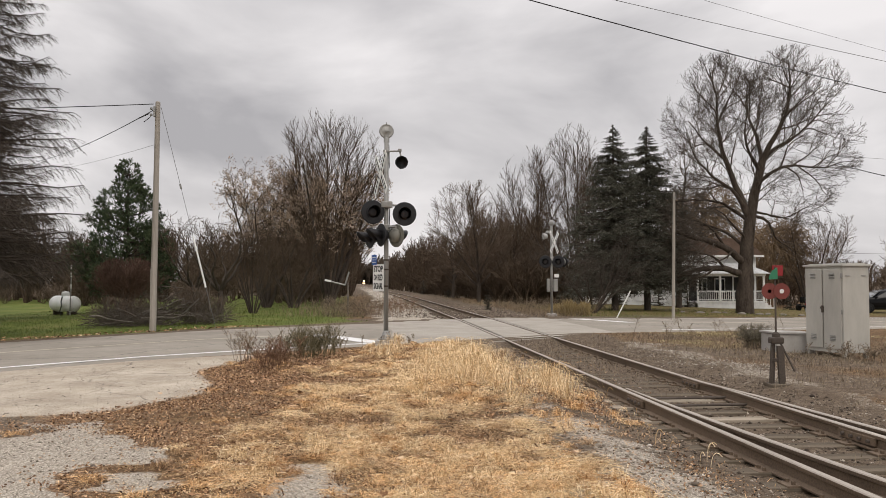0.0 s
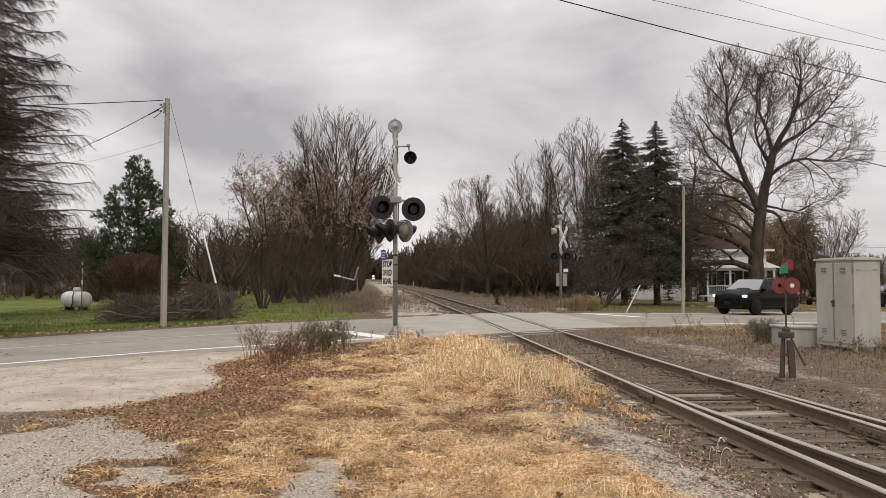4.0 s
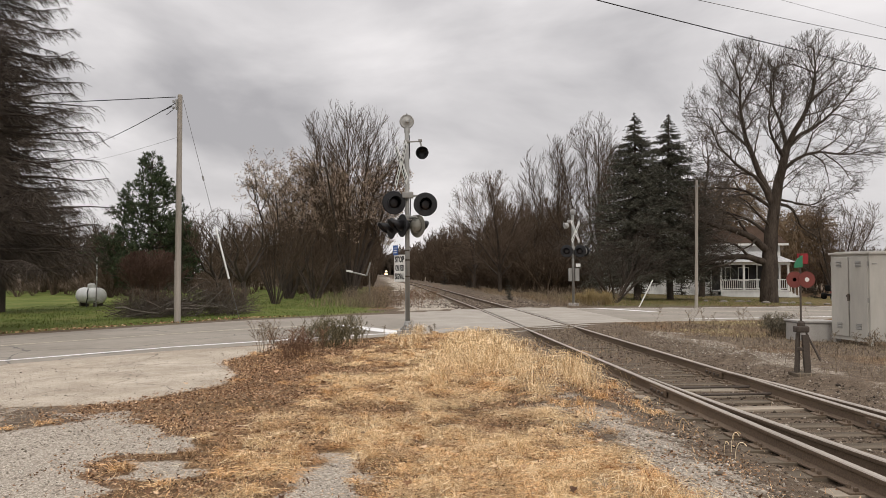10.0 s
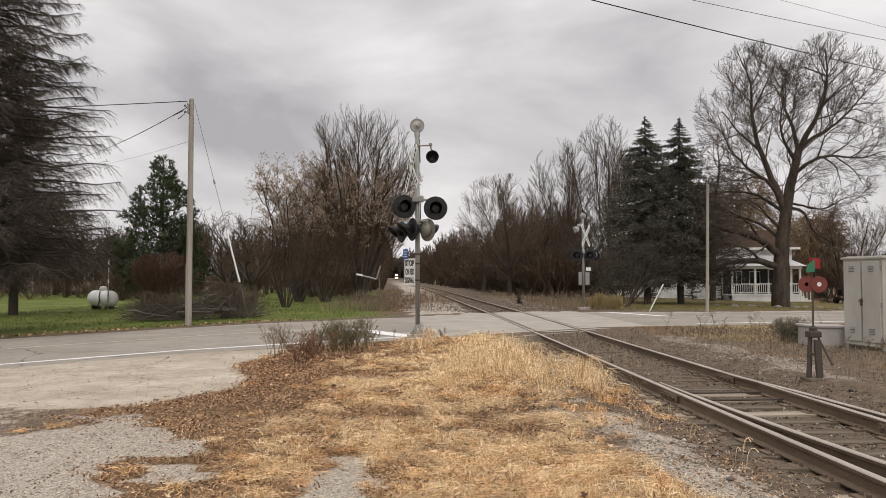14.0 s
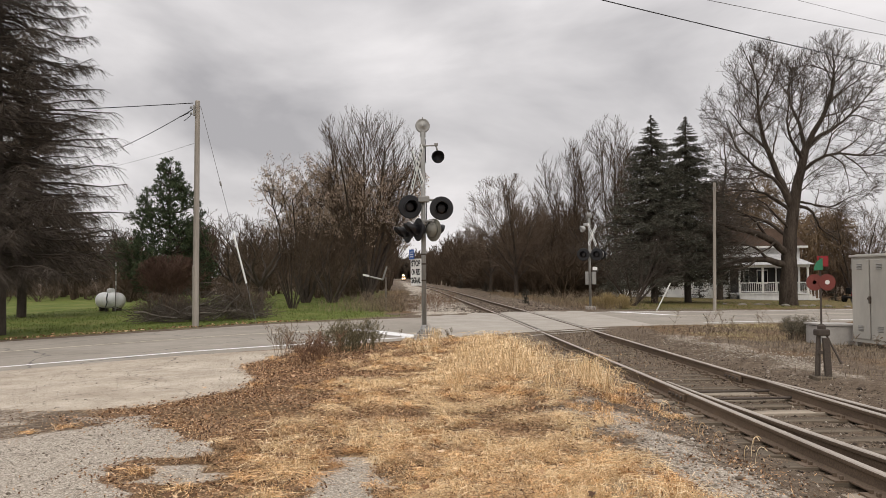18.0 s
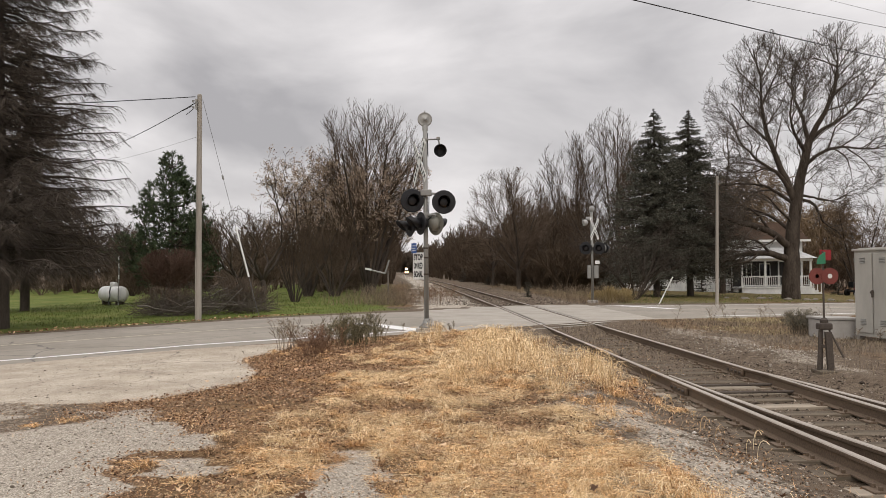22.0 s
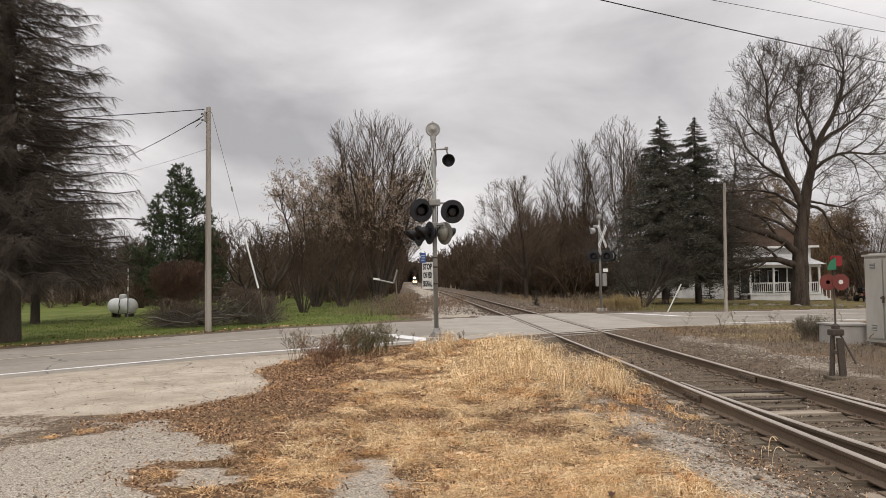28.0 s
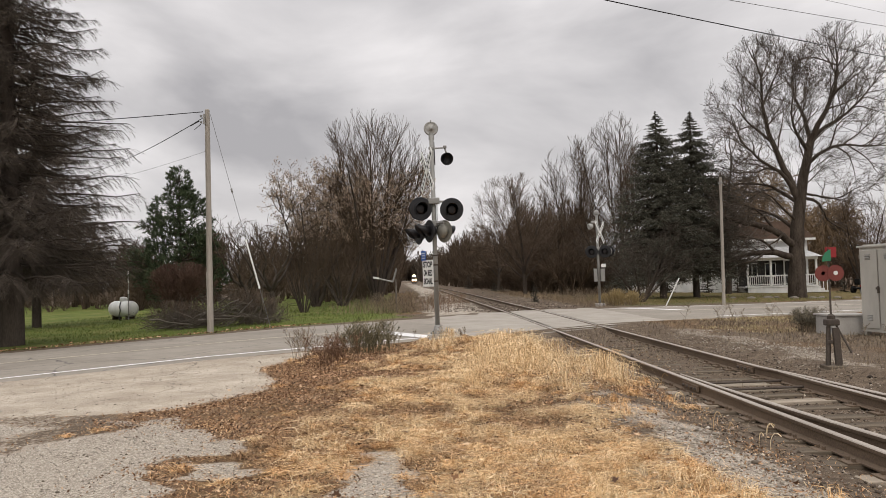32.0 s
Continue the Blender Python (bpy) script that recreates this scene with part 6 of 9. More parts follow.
def far_signal():
    x, y = 5.2, 37.5
    root = new("crossing_signal")
    root.location = (x, y, float(surface_z(x, y)))
    bm = bmesh.new()
    rod_bm(bm, (0, 0, -0.1), (0, 0, 4.4), 0.062, 0.058, 14)
    part("mast", bm, M["galv"], root, "galvanised mast", True)
    bm = bmesh.new()
    box_bm(bm, 0.45, 0.45, 0.3, (0, 0, 0.0), None, 0.02)
    part("foundation", bm, M["concrete"], root)
    bm = bmesh.new()
    lathe_bm(bm, [(0.07, 0), (0.13, 0.03), (0.13, 0.16), (0.1, 0.22), (0.05, 0.26), (0, 0.27)], 16, Matrix.Translation((0, 0, 4.36)))
    part("bell", bm, M["galv"], root, "grey bell on the mast head", True)
    U2 = Vector((0.819, 0.574, 0))
    m = Matrix.Translation(Vector((0.1, -0.08, 3.55))) @ aim((0.86, -0.51, 0))
    crossbuck(root, m, "white crossbuck blade")
    bm = bmesh.new()
    rod_bm(bm, (-0.4, -0.1, 2.75), (0.6, -0.05, 2.75), 0.03, None, 8)
    rod_bm(bm, (0.1, 0.05, 2.72), (0.75, 0.3, 2.72), 0.03, None, 8)
    box_bm(bm, 0.2, 0.2, 0.16, (0, -0.05, 2.75), None, 0.02)
    part("crossarm", bm, M["galv"], root, "grey crossarm")
    lamp_head(root, Vector((-0.32, -0.2, 2.62)), (-0.25, -0.97, 0), 0.3, 0.25)
    lamp_head(root, Vector((0.3, -0.2, 2.62)), (-0.25, -0.97, 0), 0.3, 0.25)
    lamp_head(root, Vector((0.62, 0.2, 2.62)), (0.82, 0.57, 0), 0.25, 0.28, M["galv"])
    bm = bmesh.new()
    lathe_bm(bm, [(0.0, -0.14), (0.1, -0.1), (0.14, 0.0), (0.15, 0.1), (0.12, 0.1), (0.1, 0.0), (0.0, -0.05)], 16, Matrix.Translation((-0.3, 0, 3.85)) @ aim((-0.9, -0.2, -0.2)))
    rod_bm(bm, (0, 0, 4.05), (-0.28, 0, 4.0), 0.02, None, 6)
    box_bm(bm, 0.22, 0.14, 0.12, (-0.16, 0, 4.05), None, 0.02)
    part("floodlight", bm, M["alu"], root, "small grey lamp on a bracket", True)
    bm = bmesh.new()
    box_bm(bm, 0.15, 0.2, 0.62, (-0.15, 0.0, 1.5), None, 0.015)
    box_bm(bm, 0.2, 0.2, 0.6, (0.18, 0.0, 1.5), None, 0.015)
    case = part("junction_case", bm, M["galv"], root, "grey junction cases")
    bm = bmesh.new()
    box_bm(bm, 0.22, 0.012, 0.16, (0.22, -0.14, 1.95), None, 0.003)
    part("notice_plate", bm, M["white_sign"], root, "small white plate")
    return tagged(root, "crossing signal mast with crossbuck beyond the road", "crossing signal", "crossing signals")


far_signal()


def relay_cabinet():
    """Grey steel signal cabinet whose doors face the track."""
    root = new("relay_cabinet")
    w, d, h = 1.2, 0.68, 1.92
    bm = bmesh.new()
    box_bm(bm, d, w, h, (d / 2, 0, h / 2 + 0.1), None, 0.012)
    part("body", bm, M["cab_paint"], root, "beige-grey painted steel body")
    bm = bmesh.new()
    box_bm(bm, d + 0.08, w + 0.08, 0.05, (d / 2, 0, h + 0.11), None, 0.012)
    box_bm(bm, d * 0.7, w + 0.02, 0.03, (d / 2, 0, h + 0.145), None, 0.01)
    part("roof", bm, M["cab_paint"], root, "overhanging lid")
    bm = bmesh.new()
    for yy in (-w / 2 + 0.06, w / 2 - 0.06):
        for xx in (0.06, d - 0.06):
            box_bm(bm, 0.08, 0.08, 0.14, (xx, yy, 0.04))
    box_bm(bm, 0.03, w, 0.05, (0.0, 0, 0.115))
    part("plinth", bm, M["cab_paint"], root)
    for s, nm in ((-1, "door"), (1, "door")):
        bm = bmesh.new()
        box_bm(bm, 0.03, w / 2 - 0.07, h - 0.14, (-0.017, s * (w / 4 - 0.012), h / 2 + 0.1), None, 0.01)
        door = part(nm, bm, M["cab_paint"], root, "closed steel door with louvres")
        for z in (0.36, 1.74):
            for i in range(4):
                bm = bmesh.new()
                box_bm(bm, 0.025, 0.16, 0.017, (-0.038, s * (w / 4), z + i * 0.035), Matrix.Rotation(radians(28), 3, "Y"), 0.003)
                part("louvre", bm, M["galv"], door)
        for z in (0.25, 1.0, 1.8):
            bm = bmesh.new()
            rod_bm(bm, (-0.02, s * (w / 2 - 0.03), z - 0.05), (-0.02, s * (w / 2 - 0.03), z + 0.05), 0.016, None, 8)
            part("hinge", bm, M["galv"], door)
    bm = bmesh.new()
    box_bm(bm, 0.05, 0.03, 0.16, (-0.06, -0.02, 1.05), None, 0.008)
    box_bm(bm, 0.04, 0.09, 0.05, (-0.055, -0.0, 1.08), None, 0.008)
    part("latch", bm, M["iron"], root, "dark door latch")
    bm = bmesh.new()
    for xx in (0.12, 0.54):
        box_bm(bm, 0.11, 0.015, 0.02, (xx, -w / 2 - 0.006, 1.8), None, 0.003)
    part("side_bracket", bm, M["galv"], root)
    root.matrix_basis = pose(8.66, 17.755, float(surface_z(9.0, 17.7)) + 0.03, 0, 0, 14)
    return tagged(root, "grey steel trackside relay cabinet with two louvred doors", "cabinet")


relay_cabinet()


def low_case():
    root = new("battery_box")
    bm = bmesh.new()
    box_bm(bm, 0.95, 0.75, 0.46, (0, 0, 0.23), None, 0.02)
    part("body", bm, M["concrete"], root, "pale concrete body")
    bm = bmesh.new()
    box_bm(bm, 1.02, 0.82, 0.05, (0, 0, 0.485), Matrix.Rotation(radians(1.5), 3, "Y"), 0.012)
    part("lid", bm, M["concrete"], root, "flat overhanging lid")
    root.matrix_basis = pose(8.3, 18.85, float(surface_z(8.3, 18.8)) - 0.03, 0, 0, 5)
    return tagged(root, "low pale concrete battery box beside the cabinet", "utility box")


low_case()


def switch_stand():
    root = new("switch_stand")
    g = float(surface_z(5.3, 12.1))
    bm = bmesh.new()
    rod_bm(bm, (-0.085, 0, 0), (-0.055, 0, 0.6), 0.035, 0.03, 8)
    rod_bm(bm, (-0.02, 0.1, 0), (-0.03, 0.03, 0.62), 0.03, 0.028, 8)
    box_bm(bm, 0.1, 0.05, 0.6, (0.055, -0.04, 0.28), Matrix.Rotation(radians(-3), 3, "Y"), 0.008)
    box_bm(bm, 0.16, 0.03, 0.05, (0.0, -0.03, 0.36), None, 0.006)
    part("frame", bm, M["iron"], root, "rusty iron legs")
    bm = bmesh.new()
    box_bm(bm, 0.28, 0.36, 0.08, (0.0, 0.0, -0.04), None, 0.015)
    part("head_block", bm, M["tie_wood"], root, "weathered timber head block")
    bm = bmesh.new()
    box_bm(bm, 0.2, 0.16, 0.1, (0, 0, 0.66), None, 0.025)
    lathe_bm(bm, [(0.06, 0), (0.06, 0.06), (0.03, 0.09)], 12, Matrix.Translation((0, 0, 0.7)))
    part("gear_housing", bm, M["iron"], root, "iron gear housing")
    bm = bmesh.new()
    rod_bm(bm, (0.06, -0.02, 0.62), (0.22, -0.14, 0.2), 0.014, 0.018, 8)
    part("throw_lever", bm, M["iron"], root, "hand lever")
    bm = bmesh.new()
    rod_bm(bm, (0, 0, 0.72), (0, 0, 1.8), 0.016, 0.014, 8)
    part("spindle", bm, M["iron"], root)
    bm = bmesh.new()
    for s in (-1, 1):
        q = 0.026 if s > 0 else 0.03
        lathe_bm(bm, [(q, 0.0), (0.125, 0.0), (0.125, 0.006), (q, 0.006), (q, 0.0)], 28, Matrix.Translation((s * 0.092, -0.014 - 0.004 * s, 1.42)) @ aim((0, -1, 0)))
    target = part("target", bm, M["red_paint"], root, "dull red double-disc target with two holes")
    bm = bmesh.new()
    lathe_bm(bm, [(0.0, 0.0), (0.034, 0.0), (0.034, 0.008)], 14, Matrix.Translation((0.092, -0.022, 1.42)) @ aim((0, -1, 0)))
    part("reflector", bm, M["white_sign"], target, "pale reflector")
    bm = bmesh.new()
    box_bm(bm, 0.17, 0.006, 0.16, (0.045, 0.01, 1.74), None, 0.002)
    part("red_vane", bm, M["red_flag"], root, "red square vane")
    bm = bmesh.new()
    vs = [bm.verts.new(p) for p in ((0.02, 0, 1.61), (-0.16, 0, 1.6), (-0.15, 0, 1.66), (-0.09, 0, 1.74), (0.02, 0, 1.79))]
    bm.faces.new(vs)
    bm.normal_update()
    bmesh.ops.solidify(bm, geom=bm.faces[:], thickness=0.006)
    bm.transform(Matrix.Translation((0.01, -0.03, 0)) @ Matrix.Rotation(radians(25), 4, "Z"))
    part("green_vane", bm, M["green_flag"], root, "green vane at right angles to the red one")
    root.location = (5.17, 12.1, g)
    return tagged(root, "rusty railway switch stand with red target and green vane", "switch stand")


switch_stand()

# ---- vehicles ----
def gloss(name, c, rough=0.14, coat=0.1):
    k = Mat(name, rough, 0.0, 0.05)
    k.color(k.ramp(k.noise(1.2, 4), (0.35, tuple(v * 0.8 for v in c)), (0.65, c)))
    k.b.inputs["Coat Weight"].default_value = coat
    k.b.inputs["Coat Roughness"].default_value = 0.03
    return k.m


M["car_black"] = gloss("black_car_paint", (0.0022, 0.0022, 0.0025), 0.5, 0.32)
M["car_maroon"] = gloss("dark_maroon_paint", (0.02, 0.0085, 0.0085), 0.5, 0.7)
M["trim_black"] = painted("black_trim", (0.011, 0.011, 0.011), 0.6, 0.2, 0.15)
M["chrome"] = painted("chrome", (0.62, 0.62, 0.62), 0.18, 0.1, 0.5, 0.9)
M["tyre"] = speckled("tyre_rubber", (0.009, 0.009, 0.009), (0.02, 0.019, 0.018), 6, 50, 0.9, spec=0.15)
M["rim_black"] = painted("black_rim", (0.009, 0.009, 0.01), 0.35, 0.2, 0.3, 0.0)
M["rim_silver"] = painted("silver_rim", (0.26, 0.26, 0.26), 0.35, 0.25, 0.5, 0.3)
k = Mat("car_glass", 0.03, 0.0, 0.24)
k.color((0.006, 0.007, 0.008))
M["car_glass"] = k.m
k = Mat("windscreen", 0.04, 0.0, 0.8)
k.color((0.055, 0.065, 0.065))
k.b.inputs["Coat Weight"].default_value = 1.0
M["windscreen"] = k.m
M["lamp_white"] = Mat("headlamp", 0.15).color((0.75, 0.75, 0.75)).glow((1, 0.97, 0.9), 0.8).m
M["lamp_red"] = Mat("tail_lamp", 0.2).color((0.3, 0.02, 0.02)).glow((1, 0.06, 0.07), 0.35).m
M["plate"] = painted("plate", (0.1, 0.09, 0.085), 0.5, 0.2)


def wheel(parent, x, y, r, w, rim_mat, spokes, side):
    hub = new("wheel")
    hub.parent = parent
    hub.location = (x, y, r)
    bm = bmesh.new()
    m = Matrix.Rotation(radians(90), 4, "X")
    lathe_bm(bm, [(r * 0.62, -w / 2), (r * 0.93, -w / 2), (r, -w * 0.36), (r, w * 0.36), (r * 0.93, w / 2), (r * 0.62, w / 2)], 32, m)
    part("tyre", bm, M["tyre"], hub, "black tyre", True)
    bm = bmesh.new()
    o = -side * w * 0.34
    lathe_bm(bm, [(0.0, o), (r * 0.6, o), (r * 0.66, o - side * 0.05), (r * 0.62, o - side * 0.06)] if side > 0 else [(0.0, o), (r * 0.6, o), (r * 0.66, o + 0.05), (r * 0.62, o + 0.06)], 28, m)
    rim = part("rim", bm, M["trim_black"], hub, "wheel rim", True)
    for i in range(spokes):
        a = 2 * math.pi * i / spokes
        bm = bmesh.new()
        box_bm(bm, r * 0.52, 0.03, r * 1.0 / spokes, (r * 0.34, side * (w * 0.5 + 0.018), 0), None, 0.008)
        bm.transform(Matrix.Rotation(a, 4, "Y"))
        part("spoke", bm, rim_mat, hub)
    bm = bmesh.new()
    lathe_bm(bm, [(0.0, 0.03), (r * 0.14, 0.02), (r * 0.18, -0.02)], 14, Matrix.Translation((0, side * (w * 0.5 + 0.025), 0)) @ aim((0, side, 0)))
    part("hub_cap", bm, rim_mat, hub)
    return hub


def suv(name, spec):
    """A sport utility vehicle, front towards +X, wheels on z = 0."""
    root = new(name)
    st = spec["stations"]          # x, bottom, belt, top, half width at belt, half width at the top
    paint = spec["paint"]
    fine = []                                               # a smooth curve through the stations
    for i in range(len(st) - 1):
        p0, p1, p2, p3 = (np.array(st[min(max(j, 0), len(st) - 1)]) for j in (i - 1, i, i + 1, i + 2))
        for u in (0.0, 0.25, 0.5, 0.75):
            q = 0.5 * (2 * p1 + (p2 - p0) * u + (2 * p0 - 5 * p1 + 4 * p2 - p3) * u * u + (3 * p1 - p0 - 3 * p2 + p3) * u ** 3)
            q[0] = p1[0] + (p2[0] - p1[0]) * u
            fine.append(q)
    fine.append(np.array(st[-1]))
    bm = bmesh.new()
    rings = []
    for x, zb, ze, zt, hw, hr in fine:
        h, g = ze - zb, zt - ze
        wt = hr + (hw * 0.95 - hr) * 0.1
        half = [(0.0, zb), (hw * 0.84, zb), (hw * 0.95, zb + 0.06 * h), (hw * 0.985, zb + 0.2 * h), (hw, zb + 0.45 * h), (hw * 0.998, zb + 0.7 * h), (hw * 0.985, zb + 0.88 * h), (hw * 0.965, ze - 0.01 * h),
                (hw * 0.95, ze + 0.06 * g), ((hw * 0.95 + wt) / 2 + 0.012, ze + 0.46 * g), (wt, ze + 0.84 * g), (hr * 0.93, ze + 0.945 * g), (hr * 0.78, zt), (hr * 0.4, zt + (0.018 if g > 0.12 else 0.05)), (0.0, zt + (0.024 if g > 0.12 else 0.065))]
        rings.append([bm.verts.new((x, -y, z)) for y, z in half] + [bm.verts.new((x, y, z)) for y, z in half[-2:0:-1]])
    n = len(rings[0])
    for a, b in zip(rings, rings[1:]):
        for i in range(n):
            bm.faces.new((a[i], a[(i + 1) % n], b[(i + 1) % n], b[i]))
    bm.faces.new(rings[0])
    bm.faces.new(rings[-1][::-1])
    bmesh.ops.recalc_face_normals(bm, faces=bm.faces)
    body = part("body", bm, paint, root, spec["body_label"], True)

    xs_ = [s[0] for s in st][::-1]
    col = [[s[i] for s in st][::-1] for i in range(6)]

    def hw_at(x, z):
        e, t, w, r = (float(np.interp(x, xs_, col[i])) for i in (2, 3, 4, 5))
        if z <= e:
            return w * 0.985
        f = min(1, (z - e) / max(0.05, t - 0.09 - e))
        return w * 0.965 * (1 - f) + (r + (w * 0.955 - r) * 0.12) * f

    def panel(nm, pts, mat, label="", proud=0.02, sides=(-1, 1), parent=root):
        for s in sides:
            b = bmesh.new()
            outer = [b.verts.new((x, s * (hw_at(x, z) + proud), z)) for x, z in pts]
            b.faces.new(outer if s < 0 else outer[::-1])
            b.normal_update()
            bmesh.ops.solidify(b, geom=b.faces[:], thickness=0.012)
            part(nm, b, mat, parent, label)

    for pts in spec["windows"]:
        panel("side_window", pts, M["car_glass"], "dark tinted side window")
    for pts in spec.get("trim", ()):
        panel("window_trim", pts, spec["trim_mat"], "bright trim round the windows", 0.026)
    for x in spec["seams"]:
        panel("door_seam", [(x - 0.006, 0.42), (x + 0.006, 0.42), (x + 0.006, spec["belt"] - 0.02), (x - 0.006, spec["belt"] - 0.02)], M["trim_black"], "", 0.004)
    for x in spec["handles"]:
        panel("door_handle", [(x, spec["belt"] - 0.14), (x + 0.2, spec["belt"] - 0.14), (x + 0.2, spec["belt"] - 0.11), (x, spec["belt"] - 0.11)], spec["handle_mat"], "", 0.03)
    L0, L1 = spec["wheels"]
    panel("sill_trim", [(L1 + 0.5, 0.36), (L0 - 0.5, 0.36), (L0 - 0.5, 0.42), (L1 + 0.5, 0.42)], spec["sill_mat"], "bright strip along the sill", 0.012)
    r = spec["r"]
    for x in (L0, L1):
        for s in (-1, 1):
            b = bmesh.new()
            w = hw_at(x, 0.6)
            vs = [b.verts.new((x + (r + 0.075) * math.cos(a), s * (w + 0.006), r + 0.03 + (r + 0.075) * math.sin(a))) for a in np.linspace(radians(-25), radians(205), 26)]
            b.faces.new(vs)
            b.normal_update()
            bmesh.ops.solidify(b, geom=b.faces[:], thickness=0.005)
            part("wheel_arch", b, M["trim_black"], root, "dark wheel arch")
            a_ = np.linspace(radians(-12), radians(192), 20)
            q = np.stack([x + (r + 0.085) * np.cos(a_), np.full(20, s * (w + 0.004)), r + 0.03 + (r + 0.085) * np.sin(a_)], 1)
            arrays("arch_flare", *tubes([(q[None], np.full((1, 20), 0.013), 8)]), spec["flare_mat"], root, True)
    wheels = [wheel(root, x, s * (hw_at(x, 0.6) - 0.085), r, 0.25, spec["rim"], spec["spokes"], s) for x in (L0, L1) for s in (-1, 1)]
    # glass at the front and the back
    for nm, (xa, za, wa), (xb, zb, wb), mat, label in spec["screens"]:
        b = bmesh.new()
        d = Vector((za - zb, 0, xb - xa)).normalized() * (0.035 if nm == "windscreen" else 0.03)
        if d.z < 0:
            d = -d
        vs = [b.verts.new(Vector(p) + d) for p in ((xa, -wa, za), (xa, wa, za), (xb, wb, zb), (xb, -wb, zb))]
        b.faces.new(vs)
        b.normal_update()
        bmesh.ops.solidify(b, geom=b.faces[:], thickness=0.01)
        part(nm, b, mat, root, label)
    for nm, at, size, mat, label in spec["blocks"]:
        for s in ((-1, 1) if abs(at[1]) > 0.01 else (1,)):
            b = bmesh.new()
            box_bm(b, *size, (at[0], s * at[1], at[2]), None, min(size) * 0.3)
            part(nm, b, mat, root, label)
    for s in (-1, 1):
        x, z = spec["mirror"]
        b = bmesh.new()
        box_bm(b, 0.16, 0.22, 0.15, (x, s * (hw_at(x, z) + 0.13), z), None, 0.04)
        rod_bm(b, (x + 0.02, s * hw_at(x, z), z - 0.04), (x + 0.02, s * (hw_at(x, z) + 0.1), z - 0.02), 0.025, None, 6)
        part("wing_mirror", b, spec["mirror_mat"], root, "wing mirror")
        b = bmesh.new()
        xa, xb, z, w = spec["rack"]
        rod_bm(b, (xa, s * w, z), (xb, s * w, z + 0.01), 0.02, None, 8)
        for xx in np.linspace(xa, xb, 4):
            rod_bm(b, (xx, s * w, z - 0.06), (xx, s * w, z), 0.018, None, 6)
        part("roof_rail", b, spec["rack_mat"], root, "roof rail")
    fx, fy, fz = spec["fit"]                             # overall length, width and height
    for ob in root.children:
        if ob.type == "MESH":
            ob.data.transform(Matrix.Diagonal((fx, fy, fz, 1)))
        else:
            ob.location = (ob.location.x * fx, ob.location.y * fy, ob.location.z)
    tagged(root, spec["label"], "car", kind="")
    return root, wheels


B = 1.14
black_suv, black_wheels = suv("black_suv", dict(
    paint=M["car_black"], body_label="glossy black body", label="glossy black sport utility vehicle with black wheels", belt=B,
    stations=[(2.56, 0.42, 0.78, 0.84, 0.5, 0.44), (2.5, 0.32, 0.9, 0.95, 0.74, 0.64), (2.28, 0.27, 1.0, 1.04, 0.9, 0.77), (1.95, 0.26, 1.05, 1.09, 0.96, 0.82), (1.6, 0.26, 1.09, 1.13, 0.98, 0.83), (1.22, 0.26, 1.12, 1.18, 0.99, 0.81),
              (0.85, 0.26, 1.12, 1.37, 1.0, 0.76), (0.42, 0.26, 1.13, 1.66, 1.0, 0.74), (-0.1, 0.26, 1.14, 1.73, 1.0, 0.74), (-1.0, 0.26, 1.15, 1.76, 1.0, 0.74), (-1.95, 0.27, 1.17, 1.71, 0.98, 0.72),
              (-2.25, 0.3, 1.17, 1.5, 0.95, 0.71), (-2.44, 0.34, 1.13, 1.18, 0.92, 0.72), (-2.5, 0.4, 0.9, 0.98, 0.86, 0.7), (-2.52, 0.5, 0.72, 0.78, 0.78, 0.65)],
    windows=[[(0.98, B + 0.03), (0.1, B + 0.03), (0.05, 1.6), (0.42, 1.58), (0.7, 1.42)], [(0.0, B + 0.03), (-0.98, B + 0.04), (-1.08, 1.55), (-0.95, 1.61), (-0.03, 1.61)],
             [(-1.2, B + 0.05), (-2.2, B + 0.09), (-1.98, 1.55), (-1.2, 1.6)]],
    seams=[1.08, 0.04, -1.05], handles=[0.12, -0.92], flare_mat=M["car_black"], handle_mat=M["trim_black"], trim_mat=M["trim_black"], sill_mat=M["trim_black"], wheels=(1.5, -1.37), r=0.4, rim=M["rim_black"], spokes=9,
    screens=[("windscreen", (1.22, 1.165, 0.93), (0.46, 1.665, 0.7), M["windscreen"], "sloping windscreen"), ("rear_window", (-2.42, 1.2, 0.76), (-2.06, 1.65, 0.64), M["car_glass"], "dark rear window")],
    blocks=[("headlamp", (2.22, 0.73, 0.88), (0.46, 0.36, 0.13), M["lamp_white"], "lit white headlamp"), ("fog_lamp", (2.36, 0.7, 0.56), (0.16, 0.2, 0.1), M["chrome"], "lower lamp surround"),
            ("grille", (2.49, 0.0, 0.82), (0.1, 1.0, 0.26), M["trim_black"], "black grille"), ("front_bumper", (2.44, 0.0, 0.4), (0.2, 1.55, 0.16), M["trim_black"], "dark bumper"),
            ("number_plate", (2.55, 0.0, 0.55), (0.02, 0.3, 0.15), M["plate"], "plain plate"), ("tail_lamp", (-2.36, 0.82, 1.05), (0.3, 0.22, 0.14), M["lamp_red"], "red tail lamp"),
            ("rear_bumper", (-2.47, 0.0, 0.55), (0.16, 1.6, 0.22), M["trim_black"], "dark bumper"), ("emblem", (2.52, 0.0, 0.8), (0.02, 0.16, 0.07), M["chrome"], "plain oval badge"), ("spoiler", (-1.98, 0.0, 1.73), (0.3, 1.2, 0.04), M["car_black"], "roof spoiler")],
    mirror=(0.92, 1.2), mirror_mat=M["car_black"], rack=(0.2, -1.8, 1.79, 0.66), rack_mat=M["trim_black"], fit=(0.93, 1.0, 1.03)))

